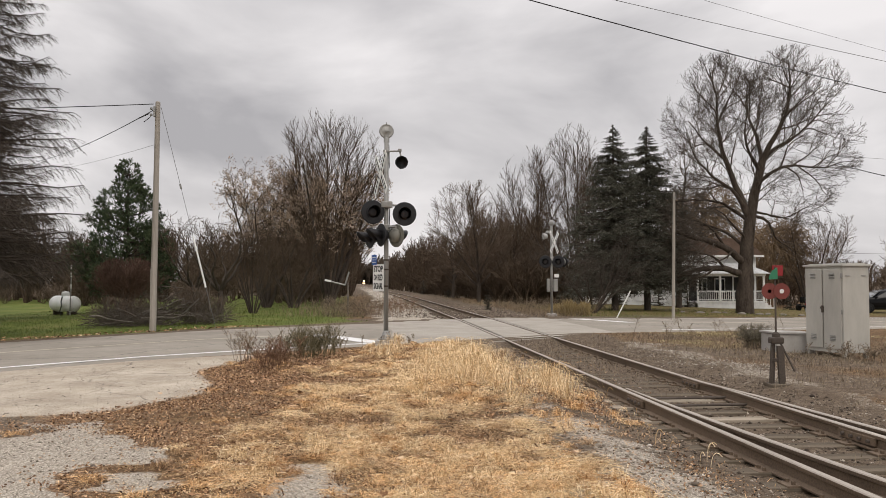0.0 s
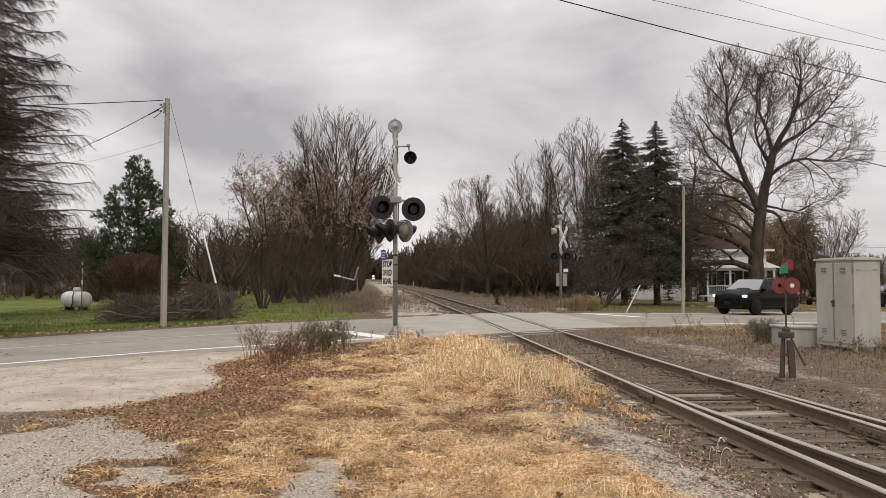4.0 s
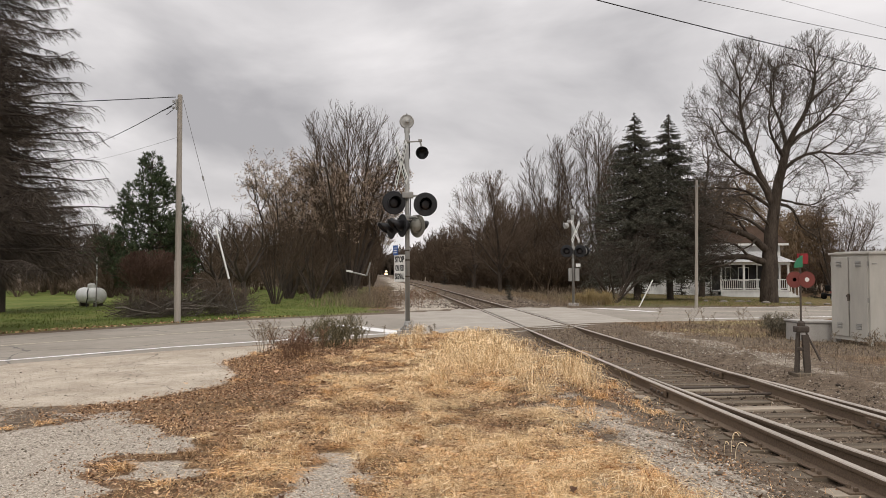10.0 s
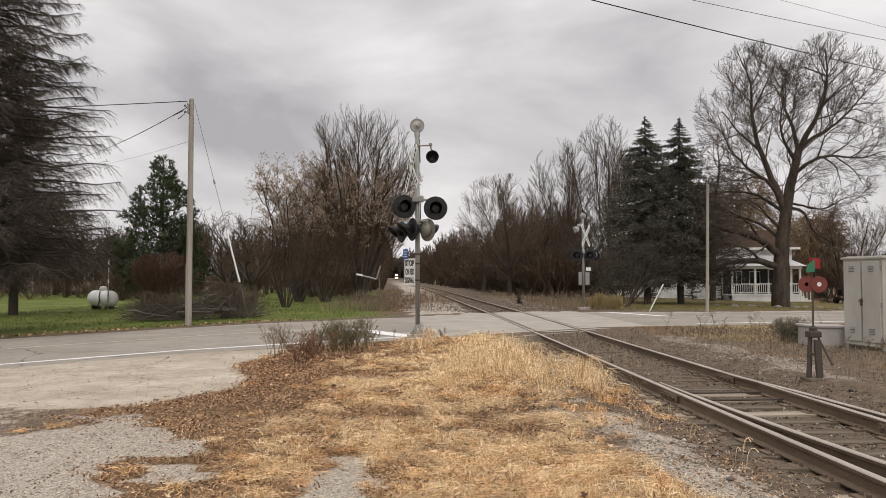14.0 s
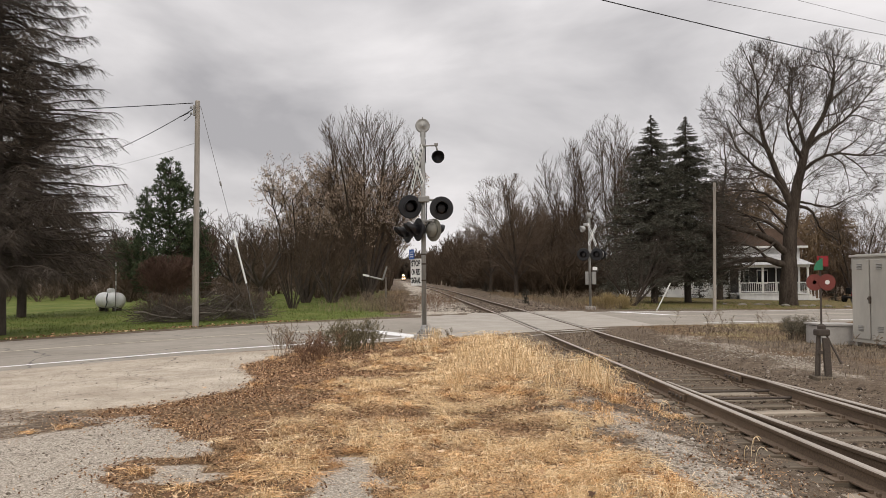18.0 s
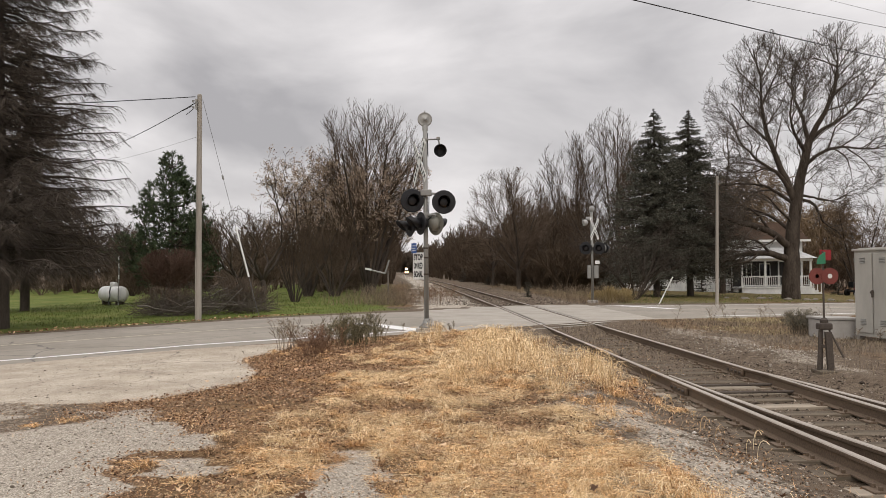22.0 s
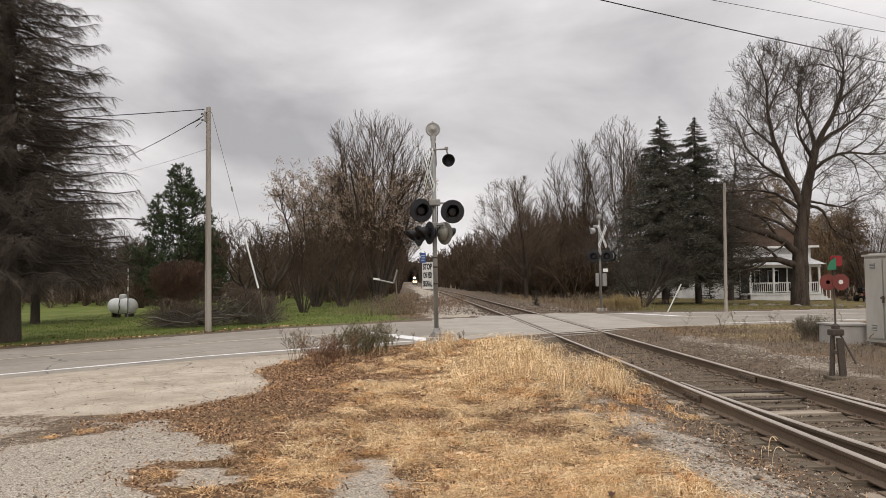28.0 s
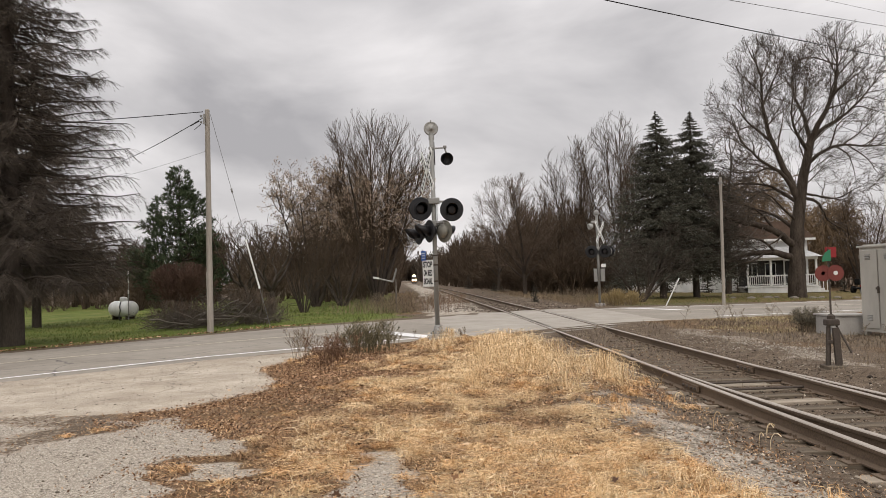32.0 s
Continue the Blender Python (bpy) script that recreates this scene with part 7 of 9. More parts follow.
B = 1.2
maroon_suv, maroon_wheels = suv("maroon_suv", dict(
    paint=M["car_maroon"], body_label="dark maroon body", label="large dark maroon sport utility vehicle with silver wheels", belt=B,
    stations=[(2.62, 0.4, 0.74, 0.8, 0.8, 0.7), (2.58, 0.3, 1.0, 1.06, 0.92, 0.8), (2.3, 0.28, 1.1, 1.15, 0.99, 0.84), (1.6, 0.28, 1.16, 1.2, 1.02, 0.86), (1.3, 0.28, 1.18, 1.23, 1.02, 0.85),
              (0.95, 0.28, 1.19, 1.5, 1.03, 0.8), (0.62, 0.28, 1.2, 1.8, 1.03, 0.78), (0.0, 0.28, 1.2, 1.87, 1.03, 0.78), (-1.2, 0.28, 1.2, 1.88, 1.03, 0.78), (-2.2, 0.3, 1.2, 1.85, 1.02, 0.77),
              (-2.42, 0.32, 1.18, 1.74, 1.0, 0.76), (-2.58, 0.34, 1.1, 1.22, 0.98, 0.8), (-2.64, 0.4, 0.8, 0.9, 0.95, 0.8)],
    windows=[[(1.0, B + 0.04), (0.22, B + 0.04), (0.18, 1.72), (0.6, 1.7), (0.8, 1.52)], [(0.12, B + 0.04), (-0.92, B + 0.04), (-0.92, 1.74), (0.1, 1.74)], [(-1.12, B + 0.06), (-2.3, B + 0.08), (-2.25, 1.7), (-1.12, 1.74)]],
    trim=[[(1.08, B + 0.0), (-1.05, B + 0.0), (-1.05, B + 0.035), (1.08, B + 0.035)], [(-0.95, B), (-1.05, B), (-1.05, 1.78), (-0.95, 1.78)]], trim_mat=M["chrome"],
    seams=[1.15, 0.17, -1.0], handles=[0.25, -0.85], flare_mat=M["car_maroon"], handle_mat=M["car_maroon"], sill_mat=M["chrome"], wheels=(1.62, -1.45), r=0.405, rim=M["rim_silver"], spokes=10,
    screens=[("windscreen", (1.3, 1.24, 0.95), (0.64, 1.81, 0.75), M["windscreen"], "windscreen"), ("rear_window", (-2.57, 1.25, 0.82), (-2.44, 1.72, 0.72), M["car_glass"], "dark rear window")],
    blocks=[("tail_lamp", (-2.5, 0.87, 1.0), (0.18, 0.18, 0.34), M["lamp_red"], "tall red tail lamp"), ("tailgate_strip", (-2.63, 0.0, 1.22), (0.04, 1.4, 0.06), M["chrome"], "bright strip across the tailgate"),
            ("rear_bumper", (-2.62, 0.0, 0.56), (0.16, 1.8, 0.24), M["car_maroon"], "dark bumper"), ("bumper_strip", (-2.7, 0.0, 0.6), (0.03, 1.6, 0.05), M["chrome"], "bright bumper strip"),
            ("number_plate", (-2.66, 0.0, 0.95), (0.02, 0.32, 0.16), M["white_sign"], "plain plate"), ("headlamp", (2.5, 0.8, 0.95), (0.2, 0.3, 0.2), M["chrome"], "headlamp"),
            ("grille", (2.6, 0.0, 0.85), (0.1, 1.2, 0.4), M["chrome"], "bright grille"), ("front_bumper", (2.55, 0.0, 0.45), (0.2, 1.8, 0.25), M["trim_black"], "bumper"), ("spoiler", (-2.4, 0.0, 1.88), (0.36, 1.45, 0.05), M["car_maroon"], "roof spoiler")],
    mirror=(1.05, 1.3), mirror_mat=M["trim_black"], rack=(0.3, -2.1, 1.905, 0.68), rack_mat=M["chrome"], fit=(0.9, 0.92, 0.98)))


def locomotive():
    """A diesel locomotive far down the track, front towards -Y."""
    root = new("locomotive")
    M["loco_paint"] = painted("dark_locomotive_paint", (0.05, 0.045, 0.04), 0.5, 0.3)
    M["lamp_train"] = Mat("train_headlight", 0.2).color((0.9, 0.9, 0.85)).glow((1.0, 0.74, 0.42), 3.4).m
    M["lamp_ditch"] = Mat("train_ditch_light", 0.2).color((0.9, 0.9, 0.85)).glow((1.0, 0.58, 0.24), 2.4).m
    bm = bmesh.new()
    box_bm(bm, 2.9, 16, 0.5, (0, 8.2, 1.2), None, 0.05)
    part("frame", bm, M["loco_paint"], root)
    bm = bmesh.new()
    box_bm(bm, 1.8, 2.6, 1.9, (0, 1.7, 2.35), None, 0.15)
    part("nose", bm, M["loco_paint"], root, "dark short nose")
    bm = bmesh.new()
    box_bm(bm, 2.9, 2.2, 2.7, (0, 4.0, 2.85), None, 0.12)
    cab = part("cab", bm, M["loco_paint"], root, "driver's cab")
    for x in (-1.05, -0.4, 0.4, 1.05):
        bm = bmesh.new()
        box_bm(bm, 0.5, 0.03, 0.6, (x, 2.88, 3.55), None, 0.01)
        part("window", bm, M["car_glass"], cab)
    bm = bmesh.new()
    box_bm(bm, 2.0, 11, 2.3, (0, 10.5, 2.6), None, 0.1)
    part("hood", bm, M["loco_paint"], root, "long engine hood")
    bm = bmesh.new()
    box_bm(bm, 2.7, 0.25, 0.8, (0, 0.15, 0.6), Matrix.Rotation(radians(-12), 3, "X"), 0.04)
    part("pilot", bm, M["iron"], root, "plough in front")
    # lens radii are oversized: the glow round each light is put into the shape
    for x, z, r in ((0.0, 3.7, 0.8), (-0.62, 1.8, 0.6), (0.62, 1.8, 0.6)):
        bm = bmesh.new()
        yy = 2.84 if z > 3 else 0.1
        lathe_bm(bm, [(0.0, 0.03), (r * 0.7, 0.025), (r, 0.0), (r, -0.12)], 16, Matrix.Translation((x, yy, z)) @ aim((0, -1, 0)))
        part("headlight" if z > 3 else "ditch_light", bm, M["lamp_train"] if z > 3 else M["lamp_ditch"], root, "lit warm headlight")
    for yy in (2.2, 4.2, 12.2, 14.2):
        bm = bmesh.new()
        for s in (-1, 1):
            rod_bm(bm, (s * 0.68, yy, 0.5), (s * 0.8, yy, 0.5), 0.5, None, 20)
        part("wheelset", bm, M["iron"], root)
    return tagged(root, "dark diesel locomotive with lit headlights", "locomotive")


loco = locomotive()

# ---- poles, wires, house, yard things ----
M["pole_wood"] = speckled("pole_wood", (0.22, 0.197, 0.168), (0.42, 0.385, 0.335), 2.0, 30, 0.9, 0, 0.4, 0.006, 0.15, (3, 3, 0.12))
M["wire"] = Mat("black_wire", 0.6).color((0.03, 0.03, 0.032)).m
M["wire_far"] = Mat("grey_wire", 0.6).color((0.14, 0.14, 0.14)).m
M["siding"] = painted("white_siding", (0.72, 0.72, 0.7), 0.6, 0.2)
M["white_wood"] = painted("white_woodwork", (0.76, 0.76, 0.73), 0.55, 0.18)
M["shingle"] = speckled("roof_shingle", (0.075, 0.05, 0.037), (0.165, 0.112, 0.085), 1.5, 20, 0.95, 0, 0.4, 0.01)
M["porch_roof"] = painted("pale_porch_roof", (0.46, 0.46, 0.45), 0.5, 0.35, 0.4, 0.1)
# near-black, so the colour itself holds the shade under the porch roof
M["porch_shade"] = painted("porch_shade_paint", (0.035, 0.032, 0.03), 0.8, 0.3)
M["tank_white"] = painted("tank_white", (0.8, 0.8, 0.78), 0.45, 0.3, 0.4, 0, 1.6)
M["field_stone"] = speckled("field_stone", (0.13, 0.115, 0.095), (0.27, 0.245, 0.21), 3, 25, 0.95)
M["dead_wood"] = speckled("dead_wood", (0.08, 0.068, 0.055), (0.24, 0.21, 0.18), 1, 9, 0.95, 0, 0.2, 0.004)


def set_on(root, x, y, rz=0.0, dz=0.0):
    root.matrix_basis = pose(x, y, float(surface_z(x, y)) + dz, 0, 0, rz)
    return root


def utility_pole(x, y, height, r, lean, label):
    root = new("utility_pole")
    bm = bmesh.new()
    n = 10
    pts = np.array([[(lean * (i / n), 0, -0.3 + (height + 0.3) * i / n) for i in range(n + 1)]])
    v, f = tubes([(pts, np.linspace(r, r * 0.72, n + 1)[None], 12)])
    bm.free()
    arrays("shaft", v, f, M["pole_wood"], root, True)
    bm = bmesh.new()
    lathe_bm(bm, [(r * 0.72, 0), (r * 0.5, 0.03), (0, 0.035)], 12, Matrix.Translation((lean, 0, height - 0.005)))
    part("cap", bm, M["pole_wood"], root)
    bm = bmesh.new()
    box_bm(bm, 0.03, 0.02, 1.6, (-r * 0.4, -r * 0.95, 1.2))
    part("ground_wire_cover", bm, M["pole_wood"], root)
    set_on(root, x, y)
    return root, Vector((x + lean, y, float(surface_z(x, y)) + height))


pole_l, top_l = utility_pole(-9.27, 25.02, 7.38, 0.108, 0.06, "")
bm = bmesh.new()
box_bm(bm, 0.05, 0.09, 0.34, (0.0, -0.14, 7.05), None, 0.01)
for z in (6.95, 7.15):
    lathe_bm(bm, [(0.03, -0.035), (0.045, -0.02), (0.03, 0.0), (0.045, 0.02), (0.03, 0.035)], 10, Matrix.Translation((-0.1, -0.14, z)))
part("insulator_rack", bm, M["galv"], pole_l, "small wire rack")
bm = bmesh.new()
rod_bm(bm, (-0.18, -0.1, 7.0), (-0.5, -0.1, 6.85), 0.02, None, 6)
rod_bm(bm, (-0.12, -0.1, 6.9), (-0.35, -0.1, 6.72), 0.012, None, 6)
part("splice", bm, M["wire"], pole_l)
tagged(pole_l, "weathered wooden utility pole at the roadside lawn", "utility pole", "utility poles")
pole_r, top_r = utility_pole(11.5, 39.2, 6.35, 0.088, 0.12, "")
bm = bmesh.new()
rod_bm(bm, (0.1, -0.02, 6.0), (0.22, -0.05, 6.1), 0.02, None, 6)
lathe_bm(bm, [(0.04, -0.06), (0.05, 0), (0.04, 0.06)], 10, Matrix.Translation((0.1, -0.12, 6.1)))
part("insulator", bm, M["galv"], pole_r, "small insulator")
tagged(pole_r, "thin wooden utility pole in front of the spruces", "utility pole", "utility poles")


def cable(a, b, sag, r, mat, label, name="overhead_wire"):
    a, b = np.array(a, float), np.array(b, float)
    u = np.linspace(0, 1, 40)
    p = a + (b - a) * u[:, None]
    p[:, 2] -= sag * 4 * u * (1 - u)
    v, f = tubes([(p[None], np.full((1, 40), r), 6)])
    return tagged(arrays(name, v, f, mat, smooth=True), label, "wire", "overhead wires")


def along_line(p, d, s, z):
    return (p[0] + d[0] * s, p[1] + d[1] * s, z)


DW = np.array([0.83, 0.56])
cable(along_line((2.1, 17.6), DW, -32, 9.0), along_line((2.1, 17.6), DW, 34, 8.4), 0.75, 0.013, M["wire"], "thick black overhead wire along the road")
cable(along_line((4.6, 20.9), np.array([0.875, 0.484]), -32, 9.9), along_line((4.6, 20.9), np.array([0.875, 0.484]), 34, 9.5), 0.5, 0.008, M["wire_far"], "thin overhead wire along the road")
cable(along_line((7.4, 22.0), np.array([0.85, 0.53]), -32, 10.1), along_line((7.4, 22.0), np.array([0.85, 0.53]), 34, 9.9), 0.4, 0.005, M["wire_far"], "thin high overhead wire")
cable((22.6, 51.4, 10.6), (15.9, 28, 5.35), 0.15, 0.017, M["wire"], "black service wire by the big tree")
cable((18.7, 62.2, 12.6), (90, 95, 15.0), 0.5, 0.014, M["wire_far"], "thin distant wire behind the house")
cable((35.6, 88.1, 4.9), (95, 110, 5.6), 0.3, 0.02, M["wire_far"], "thin distant wire over the yard")
cable(top_l + Vector((-0.1, -0.12, -0.08)), (-34, 24.6, 7.2), 0.25, 0.014, M["wire"], "black overhead wire to the roadside pole")
cable(top_l + Vector((-0.1, -0.12, -0.28)), (-22, 42, 8.0), 0.2, 0.013, M["wire"], "black service wire slung towards the lawn")
cable(top_l + Vector((-0.1, 0.1, -1.35)), (-40, 70, 11.5), 0.5, 0.005, M["wire_far"], "thin pale wire over the lawn")


def guy():
    root = new("guy_wire")
    a, b = top_l + Vector((0.1, 0, -0.15)), Vector((-7.35, 25.4, float(surface_z(-7.35, 25.4))))
    root.location = b
    bm = bmesh.new()
    rod_bm(bm, (0, 0, 0), a - b, 0.007, None, 6)
    part("strand", bm, M["wire_far"], root, "thin steel strand")
    bm = bmesh.new()
    d = (a - b)
    rod_bm(bm, d * 0.19, d * 0.42, 0.032, 0.026, 8)
    part("guard", bm, M["white_sign"], root, "white plastic guard sleeve")
    bm = bmesh.new()
    rod_bm(bm, d * 0.635, d * 0.655, 0.03, 0.03, 8)
    part("strain_insulator", bm, M["galv"], root)
    return tagged(root, "slanting guy wire with a white guard sleeve", "guy wire")


guy()


def slab(bm, x0, x1, y0, y1, z0, z1, bevel=0.0):
    box_bm(bm, x1 - x0, y1 - y0, z1 - z0, ((x0 + x1) / 2, (y0 + y1) / 2, (z0 + z1) / 2), None, bevel)


def prism(bm, pts, y0, y1):
    """A solid from an outline in x, z, between two y."""
    a = [bm.verts.new((x, y0, z)) for x, z in pts]
    b = [bm.verts.new((x, y1, z)) for x, z in pts]
    bm.faces.new(a)
    bm.faces.new(b[::-1])
    for i in range(len(pts)):
        j = (i + 1) % len(pts)
        bm.faces.new((a[j], a[i], b[i], b[j]))


def siding(bm, x0, x1, y, z0, z1, step=0.11):
    """Lapped boards on a wall that faces -Y."""
    z = z0
    while z < z1 - 0.01:
        h = min(step, z1 - z)
        vs = [bm.verts.new(p) for p in ((x0, y - 0.016, z), (x1, y - 0.016, z), (x1, y - 0.004, z + h), (x0, y - 0.004, z + h))]
        bm.faces.new(vs)
        lo = [bm.verts.new(p) for p in ((x0, y - 0.004, z), (x1, y - 0.004, z), (x1, y - 0.016, z), (x0, y - 0.016, z))]
        bm.faces.new(lo)
        z += h


def house():
    """White farmhouse with a front porch; local origin on the ground at the porch's front left corner, front to -Y."""
    root = new("farmhouse")

    def put(name, fn, mat, label="", parent=None):
        bm = bmesh.new()
        fn(bm)
        return part(name, bm, mat, parent or root, label)

    fl = 0.62
    def main_walls(bm):
        slab(bm, -0.9, 5.9, 2.4, 8.4, 0, 4.55)
        siding(bm, -0.9, 5.9, 2.4, 0.1, 4.55)
    put("wall", main_walls, M["siding"], "white lapped siding")
    put("roof", lambda bm: prism(bm, [(-1.4, 4.5), (6.4, 4.5), (4.8, 6.0), (0.8, 6.0)], 1.9, 8.9), M["shingle"], "brown shingle roof")
    put("fascia", lambda bm: slab(bm, -1.4, 6.4, 1.84, 1.9, 4.38, 4.56), M["white_wood"], "white fascia board")
    def wing(bm):
        slab(bm, -9.2, -0.9, 3.4, 8.0, 0, 2.9)
        siding(bm, -9.2, -0.9, 3.4, 0.1, 2.9)
    put("wall", wing, M["siding"], "white side wing")
    put("roof", lambda bm: prism(bm, [(-9.7, 2.85), (-0.4, 2.85), (-1.2, 4.2), (-8.9, 4.2)], 3.0, 8.4), M["shingle"], "brown roof of the wing")
    put("porch_floor", lambda bm: slab(bm, 0, 5.7, 0.0, 2.4, fl - 0.1, fl), M["white_wood"])
    put("skirting", lambda bm: slab(bm, 0.05, 5.65, 0.06, 0.12, 0.02, fl - 0.1), M["siding"], "white boarded skirting")
    # a lean-to roof with hipped ends over the porch
    def porch_roof(bm):
        e, t = 2.95, 3.85
        lo = [bm.verts.new(p) for p in ((-0.35, -0.35, e), (6.05, -0.35, e), (6.05, 2.4, e), (-0.35, 2.4, e))]
        hi = [bm.verts.new(p) for p in ((1.1, 1.5, t), (4.6, 1.5, t), (4.6, 2.4, t), (1.1, 2.4, t))]
        bm.faces.new(lo[::-1])
        bm.faces.new(hi)
        for i in range(4):
            bm.faces.new((lo[i], lo[(i + 1) % 4], hi[(i + 1) % 4], hi[i]))
    put("porch_roof", porch_roof, M["porch_roof"], "pale grey hipped porch roof")
    put("porch_beam", lambda bm: slab(bm, -0.05, 5.75, -0.02, 0.14, 2.72, 2.95), M["white_wood"])
    xs_ = [0.08, 1.95, 3.8, 5.6]
    for x in xs_:
        put("porch_post", lambda bm, x=x: slab(bm, x - 0.075, x + 0.075, 0.0, 0.15, fl, 2.72, 0.01), M["white_wood"])
    for a, b in zip(xs_, xs_[1:]):
        if b - a > 2.4:
            b = a + 1.6
        rail = put("railing", lambda bm: (slab(bm, a + 0.075, b - 0.075, 0.04, 0.1, fl + 0.82, fl + 0.9), slab(bm, a + 0.075, b - 0.075, 0.05, 0.09, fl + 0.1, fl + 0.16)), M["white_wood"], "white porch railing")
        n = int((b - a) / 0.16)
        for i in range(1, n):
            x = a + (b - a) * i / n
            put("baluster", lambda bm, x=x: slab(bm, x - 0.018, x + 0.018, 0.055, 0.085, fl + 0.16, fl + 0.82), M["white_wood"], "", rail)
    # a thin dark sheet before the white siding, painted as the porch's shade
    put("porch_back_wall", lambda bm: slab(bm, 0.0, 5.7, 2.33, 2.38, fl, 2.9), M["porch_shade"], "shaded wall under the porch")
    for x, w in ((1.15, 0.9), (2.7, 0.9), (5.2, 0.5)):
        win = put("window", lambda bm: slab(bm, x - w / 2, x + w / 2, 2.27, 2.33, 1.35, 2.55), M["white_wood"], "white-framed window")
        for s in (-1, 1):
            put("pane", lambda bm, s=s: slab(bm, x + s * w / 4 - w / 4 + 0.05, x + s * w / 4 + w / 4 - 0.05, 2.255, 2.27, 1.42, 2.48), M["car_glass"], "", win)
    door = put("door", lambda bm: slab(bm, 3.9, 4.7, 2.27, 2.33, fl, 2.65), M["porch_shade"], "dark front door")
    put("door_frame", lambda bm: (slab(bm, 3.8, 3.9, 2.25, 2.33, fl, 2.75), slab(bm, 4.7, 4.8, 2.25, 2.33, fl, 2.75), slab(bm, 3.8, 4.8, 2.25, 2.33, 2.66, 2.76)), M["white_wood"])
    side = put("side_door", lambda bm: slab(bm, -0.75, 0.0, 2.3, 2.385, fl, 2.6), M["white_wood"], "white side door with glass")
    put("pane", lambda bm: slab(bm, -0.62, -0.14, 2.28, 2.3, 1.3, 2.4), M["car_glass"], "", side)
    for x in (-7.6, -4.6, -2.4):
        win = put("window", lambda bm: slab(bm, x - 0.45, x + 0.45, 3.3, 3.38, 1.1, 2.2), M["white_wood"], "window of the wing")
        put("pane", lambda bm: slab(bm, x - 0.38, x + 0.38, 3.28, 3.3, 1.17, 2.13), M["car_glass"], "", win)
    for i in range(3):
        put("step", lambda bm, i=i: slab(bm, 5.75 + 0.28 * i, 5.75 + 0.28 * (i + 1), 0.3, 1.6, 0, fl - 0.16 * (i + 1)), M["white_wood"])
        put("step", lambda bm, i=i: slab(bm, -0.28 * (i + 1) - 0.02, -0.28 * i - 0.02, 0.6, 1.8, 0, fl - 0.16 * (i + 1)), M["concrete"])
    hand = put("handrail", lambda bm: rod_bm(bm, (5.7, 0.3, fl + 0.85), (6.65, 0.3, 0.9), 0.04, None, 6), M["white_wood"], "white stair handrail")
    for i in range(3):
        put("baluster", lambda bm, i=i: slab(bm, 5.9 + 0.3 * i, 5.95 + 0.3 * i, 0.28, 0.32, 0.05, 1.25 - 0.2 * i), M["white_wood"], "", hand)
    root.matrix_basis = pose(21.25, 65.6, float(ground_z(24, 67)) - 0.02, 0, 0, 0)
    return tagged(root, "white farmhouse with a railed front porch", "house")


house()


def propane_tank():
    root = new("propane_tank")
    L, r = 2.3, 0.43
    m = Matrix.Translation((0, 0, 0.58)) @ aim((1, 0, 0))
    bm = bmesh.new()
    prof = [(r * math.sin(a), -L / 2 + r * 0.75 * (1 - math.cos(a))) for a in np.linspace(0.02, math.pi / 2, 8)]
    lathe_bm(bm, prof + [(q, -z) for q, z in prof[::-1]], 26, m)
    part("vessel", bm, M["tank_white"], root, "white tank streaked with grime", True)
    bm = bmesh.new()
    lathe_bm(bm, [(0.2, -0.04), (0.2, 0.16), (0.16, 0.24), (0, 0.26)], 16, Matrix.Translation((0.05, 0, 0.98)))
    part("valve_dome", bm, M["tank_white"], root, "", True)
    for x in (-0.75, 0.75):
        bm = bmesh.new()
        box_bm(bm, 0.1, 0.5, 0.3, (x, 0, 0.1), None, 0.015)
        part("leg", bm, M["iron"], root)
    bm = bmesh.new()
    pts = [(0.3, -0.3, 0.95), (0.5, -0.46, 0.7), (0.62, -0.48, 0.5), (0.5, -0.5, 0.25), (0.65, -0.55, 0.0)]
    for a, b in zip(pts, pts[1:]):
        rod_bm(bm, a, b, 0.028, None, 6)
    part("hose", bm, M["wire"], root, "dark hanging hose")
    set_on(root, -20.1, 41.6, -38)
    return tagged(root, "white propane tank with grimy underside on the lawn", "propane tank")


propane_tank()
bm = bmesh.new()
rod_bm(bm, (0, 0, 0), (0.05, 0, 2.6), 0.035, 0.03, 8)
marker = new("marker_pole")
part("rod", bm, M["galv"], marker)
for z in (1.4, 2.0, 2.4):
    bm = bmesh.new()
    rod_bm(bm, (0.03 * z / 2, 0, z), (0.03 * z / 2 + 0.002, 0, z + 0.22), 0.04, None, 8)
    part("band", bm, M["white_sign"], marker, "white band")
set_on(marker, -19.35, 40.6)
tagged(marker, "thin grey marker rod beside the propane tank", "pole")


